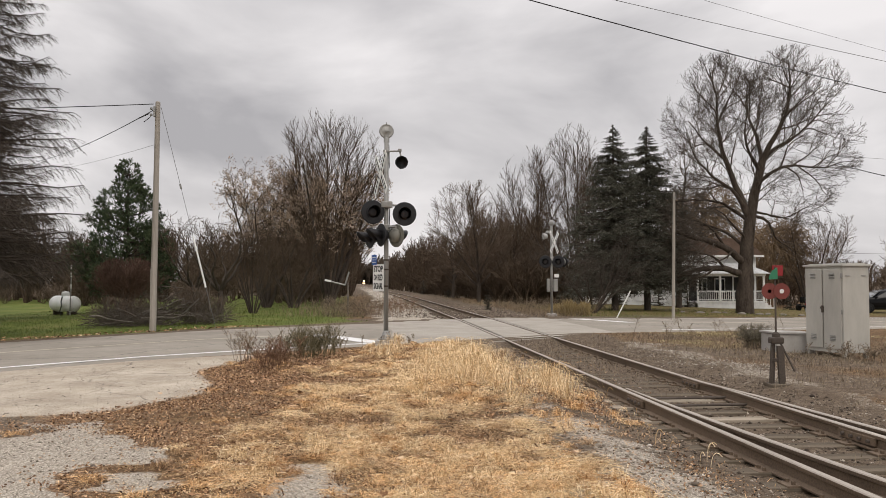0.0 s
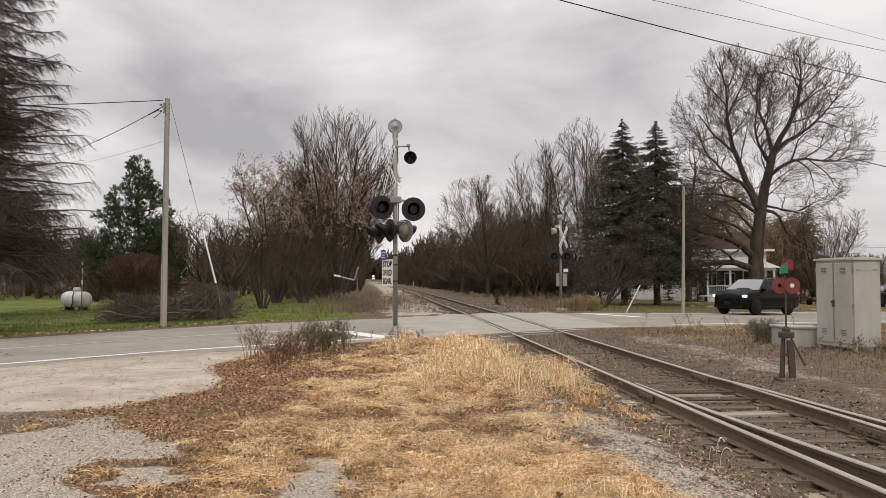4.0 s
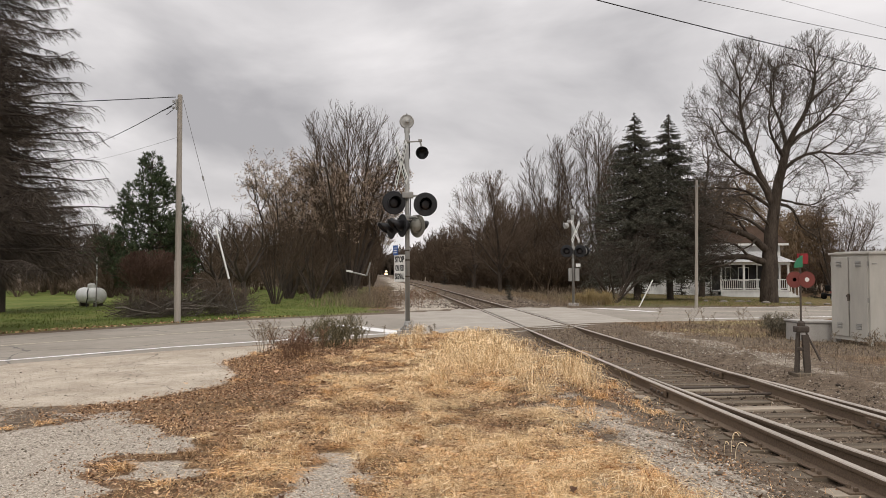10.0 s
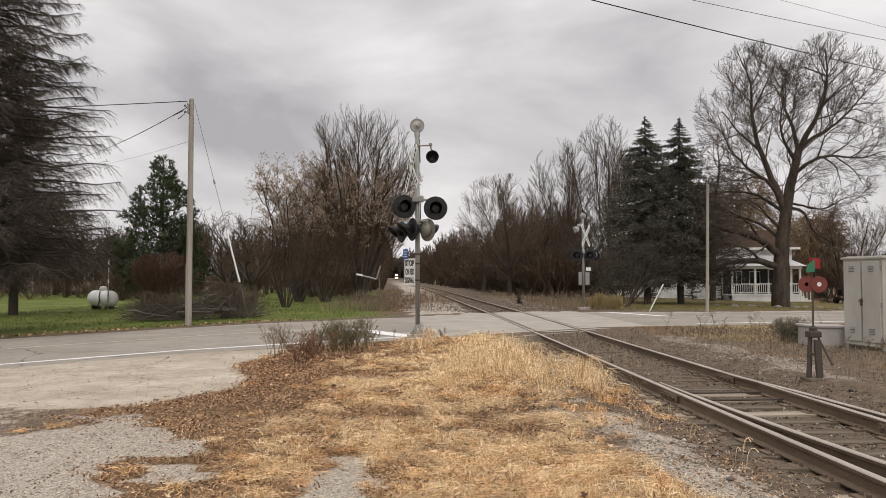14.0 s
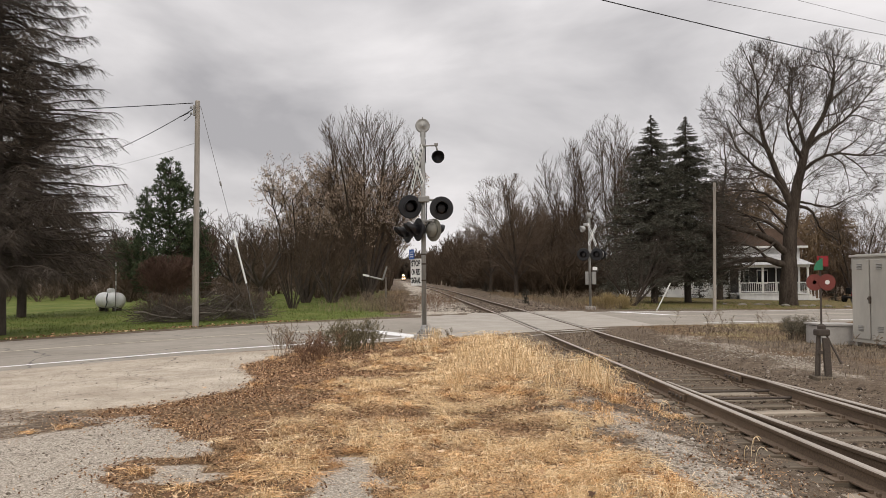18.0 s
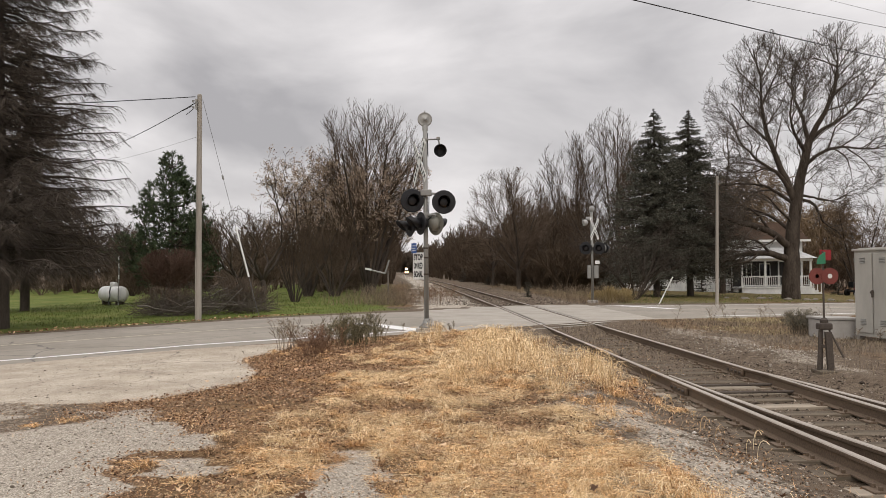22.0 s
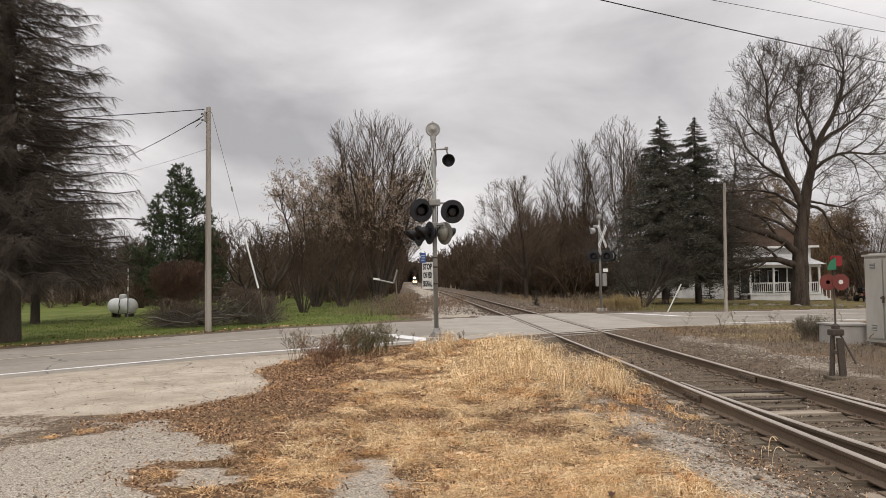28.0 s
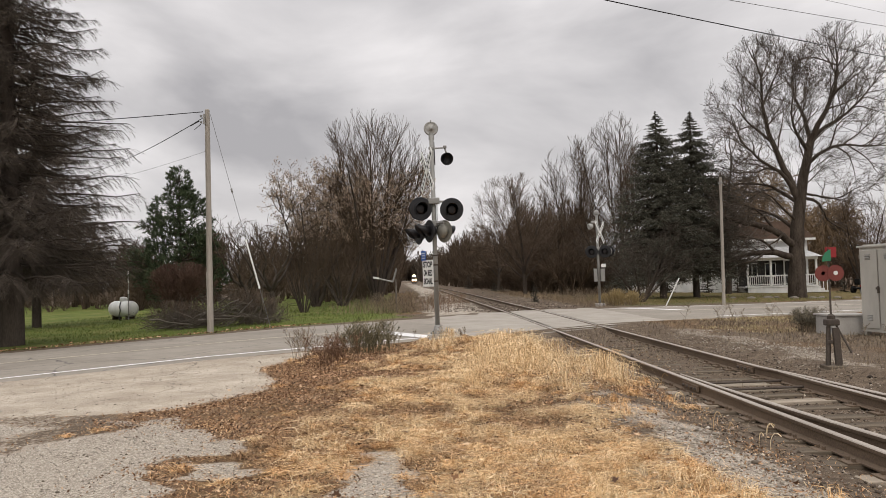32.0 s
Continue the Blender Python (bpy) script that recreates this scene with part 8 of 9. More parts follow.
def brush_pile():
    """Cut branches heaped on the verge."""
    r = np.random.default_rng(91)
    root = new("brush_pile")
    n, k = 1500, 6
    cx = r.uniform(-1.9, 2.2, n)
    hgt = 1.2 * np.exp(-((cx - 0.9) / 1.3) ** 2) + 0.4 * np.exp(-((cx + 1.5) / 1.1) ** 2)
    p0 = np.stack([cx + r.normal(0, 0.3, n), r.normal(0, 0.6, n), np.abs(r.normal(0, 1, n)) * 0.35 * hgt + 0.05], 1)
    az, el = r.uniform(0, 6.28, n), r.normal(0.5, 0.45, n)
    d = np.stack([np.cos(az) * np.cos(el), np.sin(az) * np.cos(el) * 0.7, np.sin(el)], 1)
    L = r.uniform(0.4, 1.25, n)
    pts = np.zeros((n, k, 3))
    pts[:, 0] = p0
    for i in range(1, k):
        d = d + r.normal(0, 0.16, (n, 3))
        d[:, 2] -= 0.05
        d /= np.linalg.norm(d, axis=1)[:, None]
        pts[:, i] = pts[:, i - 1] + d * (L / (k - 1))[:, None]
    pts[:, :, 2] = np.maximum(pts[:, :, 2], 0.02)
    rad = r.lognormal(-4.85, 0.5, n)[:, None] * np.linspace(1, 0.35, k)
    v, f = tubes([(pts, rad, 4)])
    arrays("brushwood", v, f, M["twig_shade"], root)
    for i in range(8):
        a = r.uniform(-1.6, 1.9)
        q = np.zeros((1, 6, 3))
        q[0, :, 0] = a + np.linspace(-0.8, 0.8, 6) * r.uniform(0.6, 1.2)
        q[0, :, 1] = r.normal(-0.5, 0.25) + r.normal(0, 0.05, 6)
        q[0, :, 2] = np.clip(0.25 + r.uniform(0, 0.6) * math.exp(-((a - 0.9) / 1.6) ** 2) + np.linspace(-0.25, 0.25, 6) * r.normal() + r.normal(0, 0.03, 6), 0.05, 2)
        v, f = tubes([(q, np.full((1, 6), r.uniform(0.018, 0.04)) * np.linspace(1, 0.5, 6), 7)])
        arrays("branch", v, f, M["dead_wood"], root)
    set_on(root, -10.4, 28.6, 12)
    return tagged(root, "heap of cut dead branches behind the pole", "brush pile")


brush_pile()
for x, y, h, seed in ((-12.4, 29.2, 1.1, 71), (-11.3, 28.6, 1.0, 72), (-9.3, 29.0, 1.45, 73), (-8.8, 29.8, 1.1, 74)):
    crown_tree("twig_bush", (x, y), "leafless grey-brown bush grown through the brush pile", seed, fan(16, 1.0, h, seed, 0.016), [((0, 0, h * 0.42), (h * 0.8, h * 0.7, h * 0.62))],
               [(6, 36, 0.7, 0.009, 4), (8, 40, 0.4, 0.006, 3)], M["twig"], M["twig"], up=0.06, wiggle=0.13, category="bush", thin=1.1)


def leaning_post():
    root = new("leaning_post")
    bm = bmesh.new()
    rod_bm(bm, (0, 0, -0.1), (0.72, 0, 1.3), 0.03, 0.03, 8)
    part("pipe", bm, M["white_sign"], root, "white plastic pipe")
    set_on(root, 8.35, 37.9)
    return tagged(root, "white post leaning at the roadside", "post")


leaning_post()


def bent_marker():
    root = new("bent_marker")
    bm = bmesh.new()
    rod_bm(bm, (0, 0, -0.1), (0, 0, 1.55), 0.04, 0.035, 8)
    part("post", bm, M["dead_wood"], root, "weathered post")
    bm = bmesh.new()
    rod_bm(bm, (0.05, 0, 2.05), (-0.14, 0, 1.42), 0.04, 0.045, 8)
    rod_bm(bm, (-0.14, 0, 1.42), (-0.95, 0, 1.62), 0.04, 0.035, 8)
    part("arm", bm, M["galv"], root, "bent grey arm")
    bm = bmesh.new()
    box_bm(bm, 0.3, 0.09, 0.09, (-0.95, 0, 1.63), Matrix.Rotation(radians(10), 3, "Y"), 0.01)
    part("reflector", bm, M["white_sign"], root, "white tip")
    set_on(root, -4.5, 37)
    return tagged(root, "bent grey roadside marker with a white tip", "marker post")


bent_marker()


def clump_stalks(name, at, n, h, spread, r0, mat, label, category, seed, droop=0.6):
    """A dense clump of thin stalks from one root."""
    r = np.random.default_rng(seed)
    root = new(name)
    az, tl = r.uniform(0, 6.28, n), np.abs(r.normal(0, 0.5, n)) * spread
    d = np.stack([np.cos(az) * np.sin(tl), np.sin(az) * np.sin(tl), np.cos(tl)], 1)
    pts = np.zeros((n, 5, 3))
    pts[:, 0, :2] = r.normal(0, 0.12, (n, 2))
    L = h * r.uniform(0.5, 1.1, n)
    for i in range(1, 5):
        d[:, 2] -= droop * 0.18 * i / 4 * tl
        d += r.normal(0, 0.05, d.shape)
        d /= np.linalg.norm(d, axis=1)[:, None]
        pts[:, i] = pts[:, i - 1] + d * (L / 4)[:, None]
    pts[:, :, 2] = np.maximum(pts[:, :, 2], 0.01)
    v, f = tubes([(pts, np.full((n, 5), r0) * np.linspace(1, 0.4, 5), 3)])
    arrays("stalk", v, f, mat, root)["kind"] = "stuff"
    set_on(root, *at)
    return tagged(root, label, category)


M["stalk_dark"] = leafy("stalk_dark", (0.0, (0.06, 0.05, 0.04)), (0.6, (0.14, 0.115, 0.085)), (1.0, (0.24, 0.2, 0.15)))
M["weed_grey"] = leafy("weed_grey", (0.0, (0.085, 0.075, 0.055)), (0.6, (0.17, 0.15, 0.11)), (1.0, (0.28, 0.245, 0.18)))
M["stalk_gold"] = leafy("stalk_gold", (0.0, (0.2, 0.14, 0.06)), (0.6, (0.38, 0.29, 0.14)), (1.0, (0.52, 0.42, 0.24)))
M["stalk_brown"] = leafy("stalk_brown", (0.0, (0.1, 0.055, 0.035)), (0.6, (0.2, 0.115, 0.07)), (1.0, (0.32, 0.2, 0.12)))
crown_tree("dead_bush", (7.75, 19.6), "rounded brown tangled dead bush by the battery box", 5, [([(0, 0, 0), (0.02, 0, 0.1), (0.05, 0, 0.25)], 0.012, 0.006)] + fan(60, 1.15, 0.62, 5, 0.006), [((0.05, 0, 0.28), (0.58, 0.5, 0.42))],
           [(14, 42, 0.3, 0.004, 4), (18, 46, 0.16, 0.003, 3)], M["stalk_dark"], M["weed_grey"], up=0.02, wiggle=0.2, category="bush", thin=0.7)
for i, (x, y, h) in enumerate(((6.3, 39.2, 0.8), (7.1, 39.6, 0.7), (5.7, 39.6, 0.6))):
    clump_stalks("grass_clump", (x, y), 700, h, 0.9, 0.008, M["stalk_gold"], "tall yellow grass clump by the far signal", "grass clump", 6 + i)


def rocks():
    r = random.Random(8)
    proto = []
    for i in range(3):
        bm = bmesh.new()
        bmesh.ops.create_icosphere(bm, subdivisions=2, radius=0.3)
        for v in bm.verts:
            v.co *= 0.8 + 0.35 * noise.noise(v.co * 3 + Vector((i * 7, 0, 0)))
            v.co.z *= 0.6
        me = mesh_of("rock", bm, M["field_stone"], True)
        proto.append(me)
    for i in range(9):
        ob = new("rock", proto[i % 3])
        x, y = 15.6 + 0.9 * i + r.uniform(-0.2, 0.2), 50.2 + r.uniform(-0.6, 0.6)
        s = r.uniform(0.6, 1.2)
        ob.matrix_basis = pose(x, y, float(surface_z(x, y)) + 0.04, 0, 0, r.uniform(0, 360)) @ Matrix.Diagonal((s * 1.4, s, s * 0.8, 1))
        tagged(ob, "pale rounded rock on the lawn", "rock", "garden rocks")


rocks()

parked = copy_thing(black_suv, pose(34.2, 61, float(ground_z(34, 61)), 0, 0, 172))
parked.name = "parked_car"
tagged(parked, "dark sport utility vehicle parked in the yard", "car")


def lawn_tractor(x, y, rz, body):
    root = new("lawn_tractor")
    bm = bmesh.new()
    box_bm(bm, 0.75, 0.45, 0.4, (0.4, 0, 0.6), None, 0.07)
    part("bonnet", bm, body, root)
    bm = bmesh.new()
    box_bm(bm, 1.5, 0.5, 0.15, (0, 0, 0.38), None, 0.03)
    part("chassis", bm, M["trim_black"], root)
    bm = bmesh.new()
    box_bm(bm, 0.4, 0.42, 0.1, (-0.4, 0, 0.72), None, 0.04)
    box_bm(bm, 0.1, 0.42, 0.4, (-0.6, 0, 0.95), None, 0.04)
    part("seat", bm, M["trim_black"], root)
    bm = bmesh.new()
    rod_bm(bm, (0.05, 0, 0.75), (-0.1, 0, 1.05), 0.02, None, 6)
    lathe_bm(bm, [(0.16, -0.012), (0.18, 0.0), (0.16, 0.012)], 14, Matrix.Translation((-0.12, 0, 1.06)) @ aim((-0.4, 0, 1)))
    part("steering_wheel", bm, M["trim_black"], root)
    for xx, rr in ((0.55, 0.2), (-0.5, 0.28)):
        for s in (-1, 1):
            bm = bmesh.new()
            rod_bm(bm, (xx, s * 0.32, rr), (xx, s * 0.5, rr), rr, None, 16)
            part("wheel", bm, M["tyre"], root)
    set_on(root, x, y, rz)
    return tagged(root, "small lawn tractor standing by the porch steps", "tractor")


lawn_tractor(32.2, 66.5, 150, M["trim_black"])
lawn_tractor(29.9, 64.5, 30, M["red_flag"])

# ---- dry grass, weeds and leaves ----


def blades(name, x, y, length, width, lean, az, mat, label, category, droop=0.5, z_up=0.0, parent=None, stuff=True):
    """Grass blades: arrays of place, length, width, lean from the upright (radians) and heading."""
    n = len(x)
    z = surface_z(x, y) + z_up
    d = np.stack([np.sin(lean) * np.cos(az), np.sin(lean) * np.sin(az), np.cos(lean)], 1)
    side = np.stack([-np.sin(az), np.cos(az), 0 * az], 1)
    p0 = np.stack([x, y, z], 1)
    p1 = p0 + d * (length * 0.55)[:, None]
    d2 = d.copy()
    d2[:, 2] -= droop
    d2 /= np.linalg.norm(d2, axis=1)[:, None]
    p2 = p1 + d2 * (length * 0.45)[:, None]
    p2[:, 2] = np.maximum(p2[:, 2], z + 0.004)
    w = (side * width[:, None]) / 2
    v = np.stack([p0 - w, p0 + w, p1 - w * 0.8, p1 + w * 0.8, p2], 1).reshape(-1, 3)
    b = (np.arange(n) * 5)[:, None]
    f = np.concatenate([b + np.array([[0, 1, 2]]), b + np.array([[1, 3, 2]]), b + np.array([[2, 3, 4]])])
    return tagged(arrays(name, v, f, mat, parent), label, category, kind="stuff" if stuff else "")


k = Mat("straw", 0.75, 0, 0.2)                               # bleached and rust-brown patches
k.color(k.mix(1.0, k.ramp(k.island(), (0.0, (0.2, 0.1, 0.044)), (0.2, (0.5, 0.305, 0.138)), (0.5, (0.8, 0.505, 0.248)), (0.8, (0.96, 0.665, 0.365)), (1.0, (0.99, 0.83, 0.54))),
              k.ramp(k.noise(1.1, 4, 0.65), (0.38, (0.62, 0.5, 0.4)), (0.48, (0.98, 0.94, 0.9)), (0.58, (1, 1, 1)), (0.65, (1, 1, 1))), "MULTIPLY"))
M["straw"] = k.m
M["straw_rust"] = leafy("straw_rust", (0.0, (0.1, 0.052, 0.028)), (0.5, (0.4, 0.245, 0.13)), (1.0, (0.76, 0.53, 0.31)))
M["straw_pale"] = leafy("straw_pale", (0.0, (0.4, 0.25, 0.115)), (0.5, (0.82, 0.595, 0.33)), (1.0, (0.97, 0.82, 0.57)))
M["verge"] = leafy("verge_grass", (0.0, (0.11, 0.08, 0.05)), (0.5, (0.22, 0.165, 0.1)), (1.0, (0.42, 0.33, 0.21)))
M["weed"] = leafy("weed", (0.0, (0.075, 0.056, 0.04)), (0.5, (0.18, 0.135, 0.092)), (1.0, (0.37, 0.295, 0.205)))
M["dull_grass"] = leafy("dull_grass", (0.0, (0.17, 0.14, 0.06)), (0.5, (0.36, 0.3, 0.14)), (1.0, (0.58, 0.5, 0.29)))
M["weed_green"] = leafy("weed_green", (0.0, (0.06, 0.056, 0.03)), (0.5, (0.125, 0.108, 0.058)), (1.0, (0.25, 0.2, 0.115)))
M["lawn_blade"] = leafy("lawn_blade", (0.0, (0.055, 0.075, 0.015)), (0.6, (0.115, 0.15, 0.03)), (1.0, (0.22, 0.21, 0.075)))
M["fallen"] = leafy("fallen_leaf", (0.0, (0.045, 0.024, 0.015)), (0.35, (0.2, 0.105, 0.055)), (0.75, (0.46, 0.275, 0.15)), (1.0, (0.7, 0.51, 0.33)))

cr = np.random.default_rng(404)


def field(n, x0, x1, y0, y1, near=True):
    y = y0 + (y1 - y0) * cr.uniform(0, 1, n) ** (1.5 if near else 1.0)
    return cr.uniform(x0, x1, n), y


def dry(x, y):
    """How much dry grass grows at a place, on the near side of the road."""
    zn = zones(x, y)
    across, _ = road_frame(x, y)
    d = x - track_x(y)
    g = (1 - zn["gravel"]) * (1 - zn["lot"]) * np.clip((-across - 4.7) * 2.5, 0, 1) * (1 - 0.85 * zn["damp"])
    return g, d, zn


def tussocks(name, cx, cy, rad, rise, per, width, mat, label, category="grass", sweep=0.0):
    """Clumps of long blades that arch over and lie down round their roots. cx, cy, rad, rise: one row for each clump."""
    m = len(cx)
    par = np.repeat(np.arange(m), per)
    n = len(par)
    x0, y0 = cx[par] + cr.normal(0, 0.3, n) * rad[par], cy[par] + cr.normal(0, 0.3, n) * rad[par]
    head = cr.uniform(0, 6.28, m)                                   # each clump has a side to which it was blown over
    az = head[par] + cr.normal(0, 1.9, n)
    L = rad[par] * cr.uniform(0.5, 1.7, n)
    h = rise[par] * cr.uniform(0.25, 1.15, n)
    curl = cr.normal(0, 0.8, n)
    pts = np.zeros((n, 4, 3))
    for i, (u, q) in enumerate(((0.0, 0.0), (0.3, 0.85), (0.7, 0.8), (1.0, 0.3))):
        a = az + curl * u
        pts[:, i, 0] = x0 + np.cos(a) * L * u
        pts[:, i, 1] = y0 + np.sin(a) * L * u + sweep * u
        pts[:, i, 2] = h * q * (1 if i < 3 else cr.uniform(0.1, 1.8, n))
    pts[:, :, 2] += surface_z(pts[:, :, 0], pts[:, :, 1]) + 0.004
    side = np.stack([-np.sin(az), np.cos(az), cr.normal(0, 0.5, n)], 1)
    wd = width * np.maximum(1.0, cy[par] / 8) * cr.uniform(0.5, 1.4, n)
    off = side[:, None] * (wd[:, None] * np.array([0.9, 1.0, 0.7, 0.15]))[..., None] / 2
    v = np.stack([pts - off, pts + off], 2).reshape(-1, 3)
    idx = np.arange(n * 8).reshape(n, 4, 2)
    f = np.stack([idx[:, :-1, 0], idx[:, :-1, 1], idx[:, 1:, 1], idx[:, 1:, 0]], -1).reshape(-1, 4)
    return tagged(arrays(name, v, f, mat), label, category, kind="stuff")


# thin flat straw over everything
x, y = field(330000, -5.2, 3.6, 3.4, 21.5)
g, d, zn = dry(x, y)
patch = 0.5 + 0.5 * fnoise(x, y, 0.8, 21) + 0.3 * fnoise(x, y, 2.6, 22)
worn = np.clip((x + 2.6) * 0.9 + 0.5 * fnoise(x, y, 0.9, 29), 0.4, 1)                       # the side by the yard is trodden thin
keep = (cr.uniform(0, 1, len(x)) < g * np.clip(-0.2 + 1.2 * patch, 0.06, 1) * worn * np.clip((-d - np.where(y < 15, 2.3, 1.7)) * 0.9, 0.03, 1) * (d < -1.2) * (1 - 0.6 * zn["litter"]))
x, y, patch = x[keep], y[keep], patch[keep]
n = len(x)
lean = np.clip(1.42 - 0.2 * fnoise(x, y, 0.9, 24) + cr.normal(0, 0.16, n), 0.4, 1.54)
blades("dry_grass", x, y, np.clip(0.07 * cr.lognormal(0, 0.5, n), 0.03, 0.24) * (0.7 + 0.6 * patch), 0.0032 * np.maximum(1.0, y / 8) * cr.uniform(0.6, 1.5, n), lean, cr.uniform(0, 6.28, n), M["straw"], "matted straw-coloured dry grass", "grass", 0.6)

# matted tussocks, wiry and pale ones among them
x, y = field(5600, -4.6, 3.0, 4.2, 20.5)
g, d, zn = dry(x, y)
lush = np.clip((x + 2.9) * 0.75 + 0.7 * fnoise(x, y, 0.8, 29), 0.1, 1) * np.clip(0.5 + 1.1 * fnoise(x, y, 0.75, 21), 0.06, 1)
keep = (cr.uniform(0, 1, len(x)) < g * lush * (1 - 0.7 * zn["litter"])) & (d < -2.35 + 0.35 * fnoise(x, y, 1.4, 30))
x, y = x[keep], y[keep]
kind = cr.uniform(0, 1, len(x)) + 0.35 * fnoise(x, y, 0.9, 36)
for lo, hi, mat, size, rise, per, label in ((-9, 0.4, M["straw"], 0.12, 0.055, 72, "matted tussocks of straw-coloured grass"), (0.4, 0.66, M["straw_pale"], 0.14, 0.075, 80, "bleached wispy tussocks of dry grass"), (0.66, 9, M["straw_rust"], 0.12, 0.05, 70, "rust-brown tussocks of dead grass")):
    sel = (kind >= lo) & (kind < hi)
    m = int(sel.sum())
    tussocks("dry_grass", x[sel], y[sel], size * cr.uniform(0.6, 1.5, m), rise * cr.uniform(0.5, 1.7, m), per, 0.003, mat, label)

# soft wispy patches of the finest grass
x, y = field(80, -2.0, 1.3, 4.8, 14)
g, d, zn = dry(x, y)
keep = (g > 0.6) & (d < -2.5) & (zn["litter"] < 0.7)
x, y = x[keep], y[keep]
tussocks("dry_grass", x, y, cr.uniform(0.14, 0.3, len(x)), cr.uniform(0.05, 0.13, len(x)), 210, 0.0014, M["straw_pale"], "soft wispy patches of fine bleached grass")

# tall arching grass before the crossing
x = np.concatenate([cr.normal(0.28, 0.5, 46), cr.normal(1.55, 0.16, 6), cr.normal(-1.4, 0.8, 6)])
y = np.concatenate([cr.normal(13.9, 1.5, 46), cr.normal(11.7, 0.4, 6), cr.normal(16.6, 0.8, 6)])
across, _ = road_frame(x, y)
keep = (x < track_x(y) - 1.35) & (across < -6.2)
x, y = x[keep], y[keep]
tussocks("tall_grass", x, y, cr.uniform(0.2, 0.45, len(x)), cr.uniform(0.2, 0.48, len(x)), 110, 0.0027, M["straw_pale"], "tall pale arching grass before the crossing", "grass")
x, y = cr.normal(0.3, 0.6, 130), cr.normal(14.0, 2.0, 130)                                # loose seed heads above it
keep = (x < track_x(y) - 1.2) & (road_frame(x, y)[0] < -6.0) & (y > 12.2)
x, y = x[keep], y[keep]
blades("tall_grass", x, y, cr.uniform(0.35, 0.75, len(x)), np.full(len(x), 0.0085), np.abs(cr.normal(0.8, 0.3, len(x))), cr.uniform(0, 6.28, len(x)), M["straw_pale"], "single nodding seed stalks", "grass", 1.3)

# thin cover on the stony strip by the rail
x, y = field(15000, -1.5, 3.9, 4, 15.5)
d = x - track_x(y)
keep = (d > -3.3) & (d < -1.0) & (cr.uniform(0, 1, len(x)) < np.clip(0.3 + 0.6 * fnoise(x, y, 1.3, 27) + 0.35 * fnoise(x, y, 4, 28), 0.02, 0.8))
x, y = x[keep], y[keep]
n = len(x)
blades("dry_grass", x, y, cr.uniform(0.04, 0.16, n), 0.0034 * np.maximum(1, y / 8), np.clip(cr.normal(1.2, 0.25, n), 0.2, 1.5), cr.uniform(0, 6.28, n), M["straw"], "thin dry grass on the stony strip by the rail", "grass", 0.6)
x, y = field(130, 0.2, 3.2, 4.6, 15)
d = x - track_x(y)
keep = (d > -2.9) & (d < -1.25) & (fnoise(x, y, 1.3, 27) > 0.0)
x, y = x[keep], y[keep]
tussocks("dry_grass", x, y, 0.1 * cr.uniform(0.6, 1.5, len(x)), 0.09 * cr.uniform(0.6, 1.6, len(x)), 45, 0.0036, M["straw"], "small dry grass clumps on the stones by the rail")

# the same cover goes on behind
x, y = cr.uniform(-3.4, 3.0, 46000), cr.uniform(-9, 3.6, 46000)
d = x - track_x(y)
keep = (d < -2.2) & (poly_sdf(x, y, LOT) > 0.1) & (cr.uniform(0, 1, len(x)) < 0.55 + 0.5 * fnoise(x, y, 0.8, 21))
x, y = x[keep], y[keep]
n = len(x)
blades("dry_grass", x, y, cr.uniform(0.06, 0.26, n), cr.uniform(0.003, 0.006, n), np.clip(cr.normal(1.3, 0.25, n), 0.3, 1.5), cr.uniform(0, 6.28, n), M["straw"], "matted dry grass of the near ground", "grass", 0.6)

# seed heads that curl over the near rail
n = 36
x = np.concatenate([track_x(yy := cr.uniform(7.0, 17.5, n)) - 0.95 - np.abs(cr.normal(0, 0.4, n))])
y = yy
arc = np.linspace(0, 1, 8)
az = cr.normal(0.2, 0.7, n)
hgt = cr.uniform(0.08, 0.2, n)
pts = np.zeros((n, 8, 3))
z = surface_z(x, y)
reach = hgt * cr.uniform(0.3, 0.7, n)
pts[:, :, 0] = x[:, None] + np.cos(az)[:, None] * reach[:, None] * arc ** 2
pts[:, :, 1] = y[:, None] + np.sin(az)[:, None] * reach[:, None] * arc ** 2
pts[:, :, 2] = z[:, None] + hgt[:, None] * (1.9 * arc - 1.15 * arc ** 3)
v, f = tubes([(pts, np.linspace(0.0014, 0.004, 8)[None] * np.ones((n, 1)), 4)])
tagged(arrays("foxtail_grass", v, f, M["straw_pale"]), "pale foxtail heads curling beside the rail", "grass", kind="stuff")

# weeds between and beside the rails
x, y = field(64000, -2.0, 9.0, 5, 25, False)
d = x - track_x(y)
across, _ = road_frame(x, y)
keep = (across < -5.1) & (np.abs(np.abs(d) - 0.76) > 0.14) & (cr.uniform(0, 1, len(x)) < np.where(np.abs(d) < 0.7, np.clip((y - 9) / 14, 0.06, 0.6), np.where(d > 1.0, np.clip(0.25 + 0.35 * fnoise(x, y, 0.9, 35) + (d - 1.0) * 0.12, 0.03, 0.8), 0.015)))
x, y = x[keep], y[keep]
n = len(x)
blades("dead_weeds", x, y, cr.uniform(0.03, 0.16, n), 0.0045 * np.maximum(1, y / 10), np.abs(cr.normal(0.85, 0.4, n)), cr.uniform(0, 6.28, n), M["weed"], "sparse brown dead weeds on the ballast", "weeds", 0.4)

